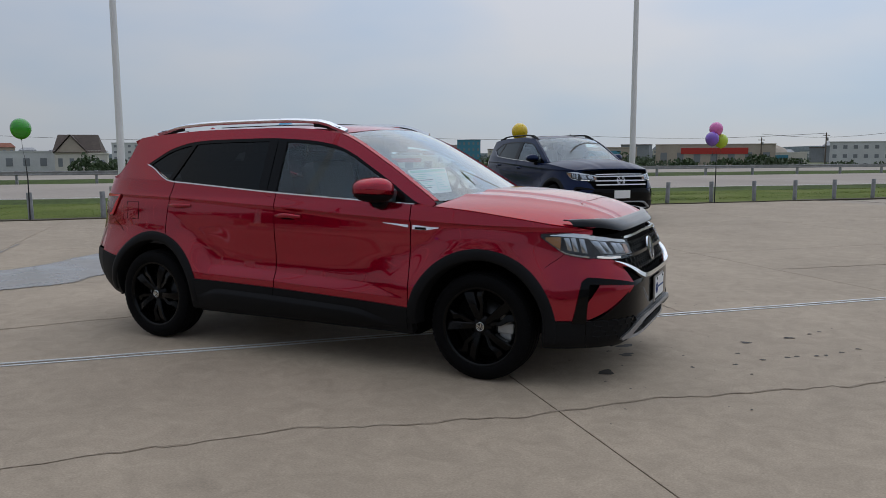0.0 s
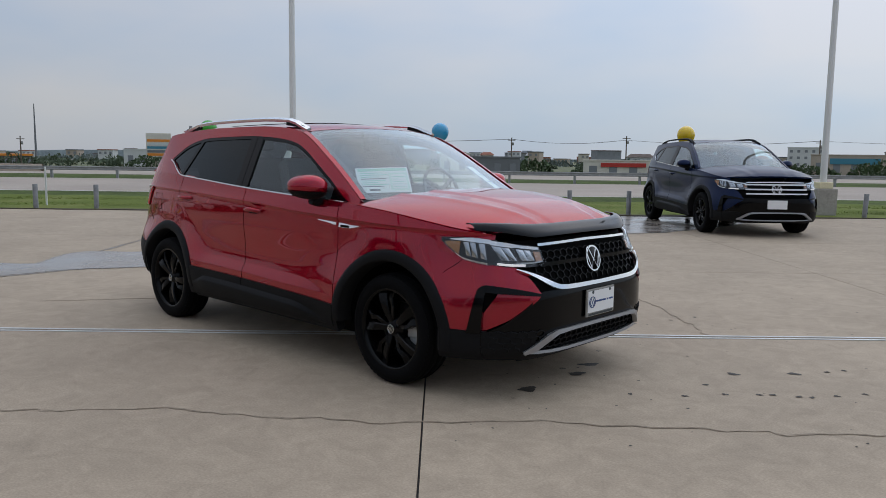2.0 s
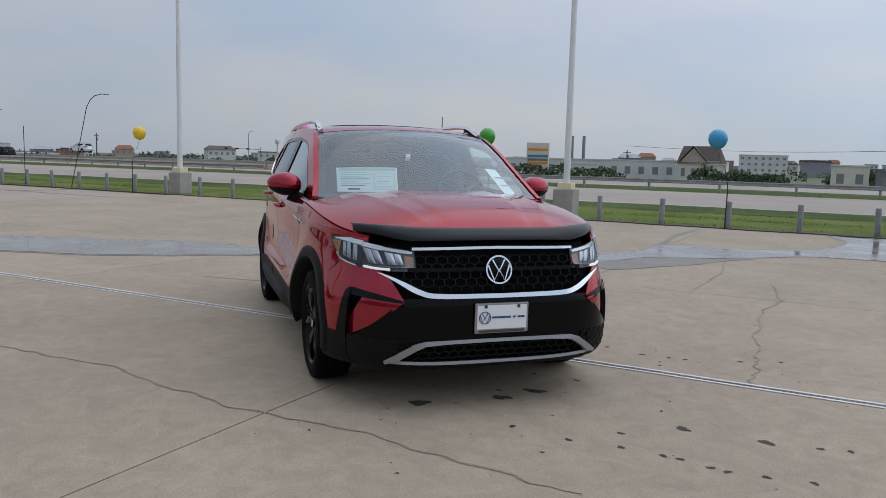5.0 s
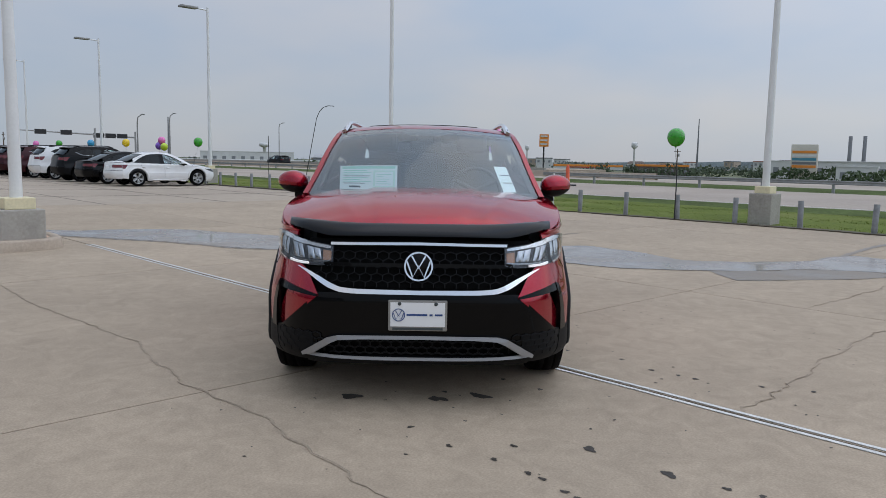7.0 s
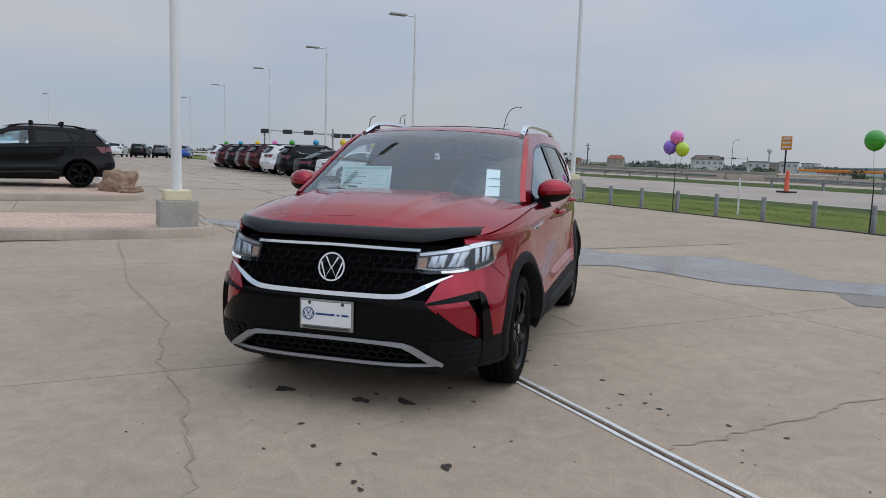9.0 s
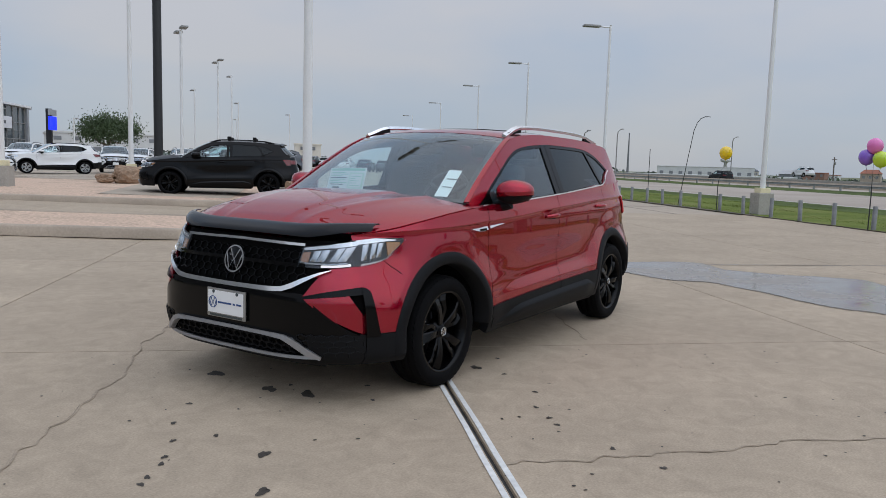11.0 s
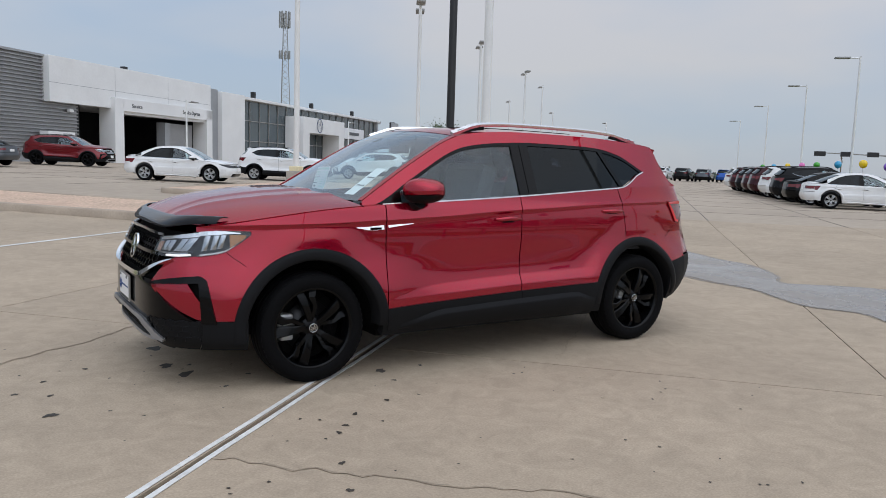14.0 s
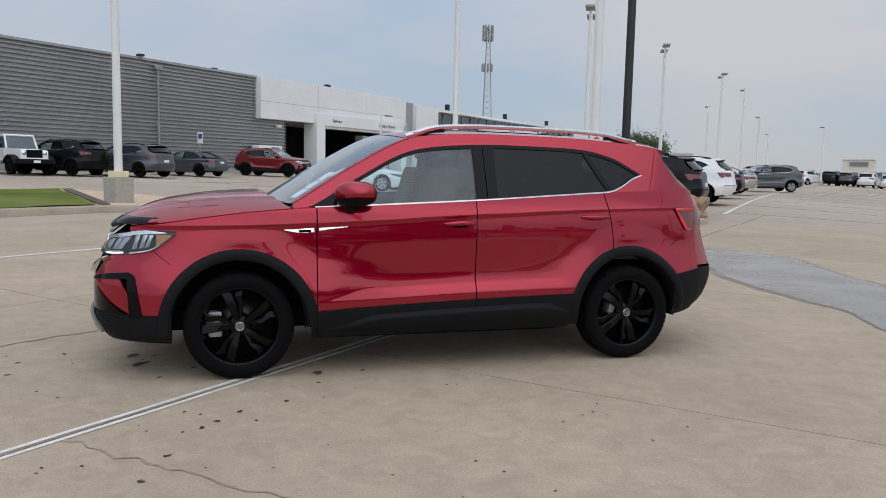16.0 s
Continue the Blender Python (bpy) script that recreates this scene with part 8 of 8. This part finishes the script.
block("office", at(186, 172, 0, -44, False), 22.0, 12, -3.5, 4.6, PALE_WALL, "pale three-storey office block", (8, 3))
block("glass_office", at(107.5, 306, 0, -20, False), 10.0, 10, -3, 7.4, TEAL, "blue glazed office block", (5, 4))
block("tan_store", at(115, 205, 0, -28, False), 22.0, 14, -3.5, 3.2, STUCCO, "tan store with a teal shop front", (5, 1), TEAL)
block("brick_block", at(130, 265, 0, -25, False), 12.0, 10, -3, 6.2, PALE_WALL, "pale four-storey apartment block", (5, 4))
block("red_sign_shop", at(42.5, 169, 0, -13, False), 18.0, 9, -2.8, 1.0, CREAM_WALL, "low cream shop with a red sign", (4, 1), RED_SIGN)
block("grey_shop", at(12, 146, 0, 0, False), 9.0, 8, -2.3, 1.4, GREY_WALL, "low dark grey shop beside the highway", (3, 1))
block("tan_shop", at(3.5, 147, 0, 0, False), 6.0, 8, -2.3, 2.0, CREAM_WALL, "low cream shop beside the grey one", (2, 1))
block("apartment_block", at(-27, 323, 0, 5, False), 18.0, 12, -3, 6.3, PALE_WALL, "pale four-storey apartment block", (7, 4))
block("low_store", at(-55, 177, 0, 15, False), 8.0, 8, -2.4, 1.2, PALE_WALL, "low pale store beside the highway", (3, 1))
block("tyre_shop", at(-163 + 18.5 * math.cos(radians(34)), 243 + 18.5 * math.sin(radians(34)), 0, 34, False), 19.0, 10, -3.2, 0.15, SHADED_BRICK, "low brick store with an orange canopy, shade put into its colour", (8, 1), None, ORANGE_SIGN, 0.75)
block("fuel_station", at(-163 - 9.0 * math.cos(radians(34)), 243 - 9.0 * math.sin(radians(34)), 0, 34, False), 26.0, 10, -1.4, -0.35, PALE_WALL, "low pale canopy with an orange and red edge", (0, 0), RED_SIGN, ORANGE_SIGN, 0.75)
block("warehouse", at(-301, 166, 0, 60, False), 40.0, 18, -3, 3.2, PALE_WALL, "long white warehouse on the horizon", (10, 1))
block("long_shed", at(-256, 143, 0, 60, False), 60.0, 18, -4.2, -0.2, PALE_WALL, "long low white shed", (12, 1))
block("far_blocks", at(230, 120, 0, -60, False), 40.0, 18, -3.5, 4.0, PALE_WALL, "pale row of apartment blocks", (12, 3))
block("far_hotel", at(-118, -32, 0, 110, False), 16.0, 12, 0, 4.4, PALE_WALL, "pale hotel behind the trees", (6, 3))
block("stone_sign_wall", at(-150, -2.0, 0, 95, False), 5.2, 1, 1.6, 4.4, CREAM_WALL, "cream pylon sign with round marks", (0, 0), GREY_WALL)

# small houses and stores of the town, many and far
HOUSE_WALLS = [material(n + "_house_wall", c, 0.9, grain=0.08, grain_scale=1.5, patch=0.15, patch_scale=0.2) for n, c in (("white", (0.55, 0.55, 0.53)), ("buff", (0.40, 0.33, 0.26)), ("brick", (0.26, 0.15, 0.11)), ("grey", (0.24, 0.25, 0.26)), ("cream", (0.50, 0.46, 0.38)))]
HOUSE_ROOFS = [material(n + "_house_roof", c, 0.9, grain=0.15, grain_scale=2, patch=0.2, patch_scale=0.3) for n, c in (("brown", (0.12, 0.09, 0.075)), ("slate", (0.13, 0.14, 0.15)), ("rust", (0.28, 0.11, 0.07)), ("pale", (0.40, 0.40, 0.40)))]


def house(k, r):
    """A far house: flat-roofed store or gabled home with a few windows and a door."""
    w, d, h = r.uniform(6, 16), r.uniform(7, 12), r.uniform(2.4, 4.8)
    flat = k % 3 != 0
    b = thing("town_store" if flat else "town_house", pose(0, 0, 0), "small far flat-roofed store in the town" if flat else "small far gabled house in the town", "building", "far town buildings")
    wall, roof_m = HOUSE_WALLS[k % 5], HOUSE_ROOFS[k % 4]
    part("wall", Shape().box((-w / 2, 0, -5), (w / 2, d, h)), wall, b)
    if flat:
        part("roof", Shape().box((-w / 2 - 0.2, -0.3, h), (w / 2 + 0.2, d, h + 0.5)), roof_m, b)
    else:
        part("roof", Shape().add([(-w / 2 - 0.5, -0.5, h), (w / 2 + 0.5, -0.5, h), (w / 2 - 1.5, d / 2, h + 2.2), (-w / 2 + 1.5, d / 2, h + 2.2), (-w / 2 - 0.5, d, h), (w / 2 + 0.5, d, h)], [(0, 1, 2, 3), (1, 5, 2), (4, 0, 3), (5, 4, 3, 2)], False), roof_m, b)
    n = int(w / 3)
    me = Shape().box((-0.7, -0.08, -0.7), (0.7, 0.02, 0.7)).mesh("window", WINDOW_HAZED)
    for i in range(n):
        o = part("window", me, None, b)
        o.location = (-w / 2 + w * (i + 0.5) / n, -0.01, h * 0.55)
    return b


hr = random.Random(23)
HOUSES = [house(k, hr) for k in range(12)]
for k in range(150):
    a = radians(hr.uniform(20, 106)) if k < 118 else radians(hr.uniform(106, 150))
    r = hr.uniform(420, 820)
    u, v = r * math.cos(a), r * math.sin(a)
    m = at(u, v, 1.4 + r * (hr.uniform(-11, 3) if k < 118 else hr.uniform(-10, -4)) / 1350, math.degrees(a) - 90 + hr.uniform(-25, 25), False)
    if k < 12:
        HOUSES[k].matrix_world = m
    else:
        copy_thing(HOUSES[k % 12], m)
town_tr = [(r * math.cos(a), r * math.sin(a), hr.uniform(2.5, 5.0), hr.uniform(3, 8)) for a, r in ((radians(hr.uniform(18, 150)), hr.uniform(210, 420)) for _ in range(120))]
thicket("town_trees", town_tr, LEAF_TOWN_HAZED, 31, "green trees between the far houses", 0.55, 150)

ps = thing("shop_pylon", at(-68.3, 182, 0, 15, False), "tall pale shopping pylon with striped tenant panels", "sign")
part("pylon", Shape().box((-2.9, 0, -2.6), (2.9, 1.2, 6.4), 0.1), CREAM_WALL, ps)
for k, (z, mt) in enumerate(((4.3, ORANGE_SIGN), (3.4, PALE_WALL), (2.6, TEAL), (1.7, GREY_WALL), (0.9, ORANGE_SIGN))):
    part("panel", Shape().box((-2.6, -0.08, z), (2.6, 0.0, z + 0.6)), mt, ps)
pp = thing("pole_sign", at(-134.5, 166.8, 0, 35, False), "orange and white pole sign", "sign")
part("pole", Shape().tube([(0, 0, -3.5), (0, 0, 5.8)], 0.22, 8), POLE_BLACK, pp)
part("board", Shape().box((-1.3, -0.3, 5.5), (1.3, 0.3, 9.0), 0.05), ORANGE_SIGN, pp)
for z in (6.0, 7.1, 8.2):
    part("letter_bar", Shape().box((-1.0, -0.36, z), (1.0, -0.3, z + 0.45)), PALE_WALL, pp)


def water_tower(m, h, r, label):
    w = thing("water_tower", m, label, "water tower")
    part("shaft", lathe_bm([(r * 0.35, -4), (r * 0.3, h * 0.7), (r * 0.6, h * 0.76)], 16), PALE_WALL, w)
    part("tank", lathe_bm([(r * 0.6, h * 0.74), (r, h * 0.80), (r, h * 0.95), (r * 0.7, h), (0.001, h * 1.01)], 20), PALE_WALL, w)


water_tower(at(-427, 248, 0, 0, False), 10.0, 3.2, "white water tower on the horizon")
water_tower(at(-222, 350, 0, 0, False), 12.2, 1.6, "slim white water tower")
water_tower(at(-287, 339, 0, 0, False), 10.5, 1.2, "small white water tower on legs")
for u in (-107.4, -102.0):
    ch = thing("chimney", at(u, 327, 0, 0, False), "tall slim grey stack", "chimney", "stacks")
    part("shaft", lathe_bm([(0.8, -4), (0.7, 13.5), (0.001, 13.5)], 12), GREY_WALL, ch)
for u, v, h in ((-232, 436, 29), (-346, 150, 19)):
    ms = thing("radio_mast", at(u, v, 0, 0, False), "thin radio mast on the horizon", "mast")
    part("mast", Shape().tube([(0, 0, -4), (0, 0, h)], [0.7, 0.25], 6), GREY_WALL, ms)


def cell_tower(m, h):
    c = thing("cell_tower", m, "steel lattice phone mast with antenna rings", "mast")
    for k in range(3):
        a = 2.094 * k
        part("leg", Shape().tube([(1.9 * math.cos(a), 1.9 * math.sin(a), 0), (0.45 * math.cos(a), 0.45 * math.sin(a), h)], 0.10, 6), GALV_DULL, c)
    for i in range(24):
        z0, z1 = h * i / 24, h * (i + 1) / 24
        r0, r1 = 1.9 - 1.45 * i / 24, 1.9 - 1.45 * (i + 1) / 24
        s = Shape()
        for k in range(3):
            a, b = 2.094 * k, 2.094 * (k + 1)
            s.tube([(r0 * math.cos(a), r0 * math.sin(a), z0), (r1 * math.cos(b), r1 * math.sin(b), z1)], 0.05, 4)
        part("brace", s, GALV_DULL, c)
    for z in (h * 0.985, h * 0.93, h * 0.72):
        for k in range(9):
            a = 0.7 * k
            part("antenna", Shape().box((-0.12, -0.2, -0.9), (0.12, 0.2, 0.9), 0.02, Matrix.Translation((1.25 * math.cos(a), 1.25 * math.sin(a), z)) @ Matrix.Rotation(a, 4, "Z")), GALV_DULL, c)


cell_tower(at(-164.0, -84.1, 0.5), 34.5)


def utility_pole(m, h):
    p = thing("utility_pole", m, "wooden utility pole with a cross arm", "utility pole", "utility poles")
    part("pole", Shape().tube([(0, 0, -4), (0, 0, h)], [0.24, 0.16], 8), BARK, p)
    part("cross_arm", Shape().box((-1.2, -0.08, h - 0.9), (1.2, 0.08, h - 0.7)), BARK, p)
    part("transformer", Shape().lathe([(0.001, 0), (0.3, 0), (0.3, 0.9), (0.001, 0.95)], (0.45, 0, h - 2.4), "z", 10), GALV_DULL, p)


for u, v, h in ((23, 236, 7.8), (58, 231, 8.6), (175, 178, 7.5), (187, 166, 8.0), (162, 190, 6.3), (-60, 240, 6.0), (-120, 215, 6.0), (110, 215, 7.6), (-210, 160, 7.0), (-260, 60, 7.5)):
    utility_pole(at(u, v, 0, 0, False), h)
wires = thing("power_lines", pose(0, 0, 0), "thin sagging power lines between the poles", "power lines")
for (u0, v0), (u1, v1) in (((23, 236), (58, 231)), ((58, 231), (110, 215)), ((110, 215), (175, 178)), ((-60, 240), (23, 236)), ((162, 190), (187, 166))):
    for o in (-1.0, 1.0):
        part("wire", Shape().tube([(*xyz(u0 + (u1 - u0) * f + o * .5, v0 + (v1 - v0) * f + o * .5)[:2], 7.3 - 1.2 * math.sin(math.pi * f)) for f in np.linspace(0, 1, 9)], 0.035, 4), POLE_BLACK, wires)


def signal_mast(m, arm, h, label):
    p = thing("traffic_signal", m, label, "traffic signal", "traffic signals")
    part("pole", Shape().tube([(0, 0, -0.5), (0, 0, h)], [0.16, 0.12], 8), GALV_DULL, p)
    part("mast_arm", Shape().tube([(0, 0, h - 0.8), (arm, 0, h - 0.5)], [0.11, 0.06], 8), GALV_DULL, p)
    for k in range(3):
        x = arm * (0.35 + 0.3 * k)
        hd = part("signal_head", Shape().box((x - 0.65, -0.15, h - 0.95), (x + 0.65, 0.15, h - 0.35), 0.04), POLE_BLACK, p)
        for j in range(3):
            part("signal_lens", Shape().lathe([(0.001, 0.03), (0.13, 0.02), (0.13, 0.0)], (x - 0.4 + 0.4 * j, 0.15, h - 0.65), "y", 10), WINDOW_HAZED, hd)


signal_mast(at(-99.0, 31.6, 0, 90), -10.0, 4.6, "traffic signal mast over the crossing")
signal_mast(at(-99.2, 36.9, 0, 90), -5.0, 4.35, "traffic signal mast over the crossing")
signal_mast(at(-200.0, 226.0, -2, 30), -14.0, 6.2, "far traffic signal mast")
for u, v, h in ((-99.2, 37.2, 6.6), (-118, 50, 8.0), (-150, 90, 9.0), (-160, 175, 8.5)):
    sl_ = thing("street_lamp", at(u, v, 0, 0, False), "tall grey street lamp with a curved arm", "street lamp", "street lamps")
    part("pole", Shape().tube([(0, 0, -2), (0, 0, h - 1), (0.3, 0, h - 0.3), (1.6, 0, h)], [0.12, 0.09, 0.07, 0.05], 8), GALV_DULL, sl_)
    part("lamp_head", Shape().box((1.5, -0.15, h - 0.05), (2.3, 0.15, h + 0.08), 0.03), GALV_DULL, sl_)
copy_thing(b_suv, at(-96.0, 57.0, -0.15, 180))
copy_thing(w_suv, at(-116.0, 84.0, 0.9, 180, False))
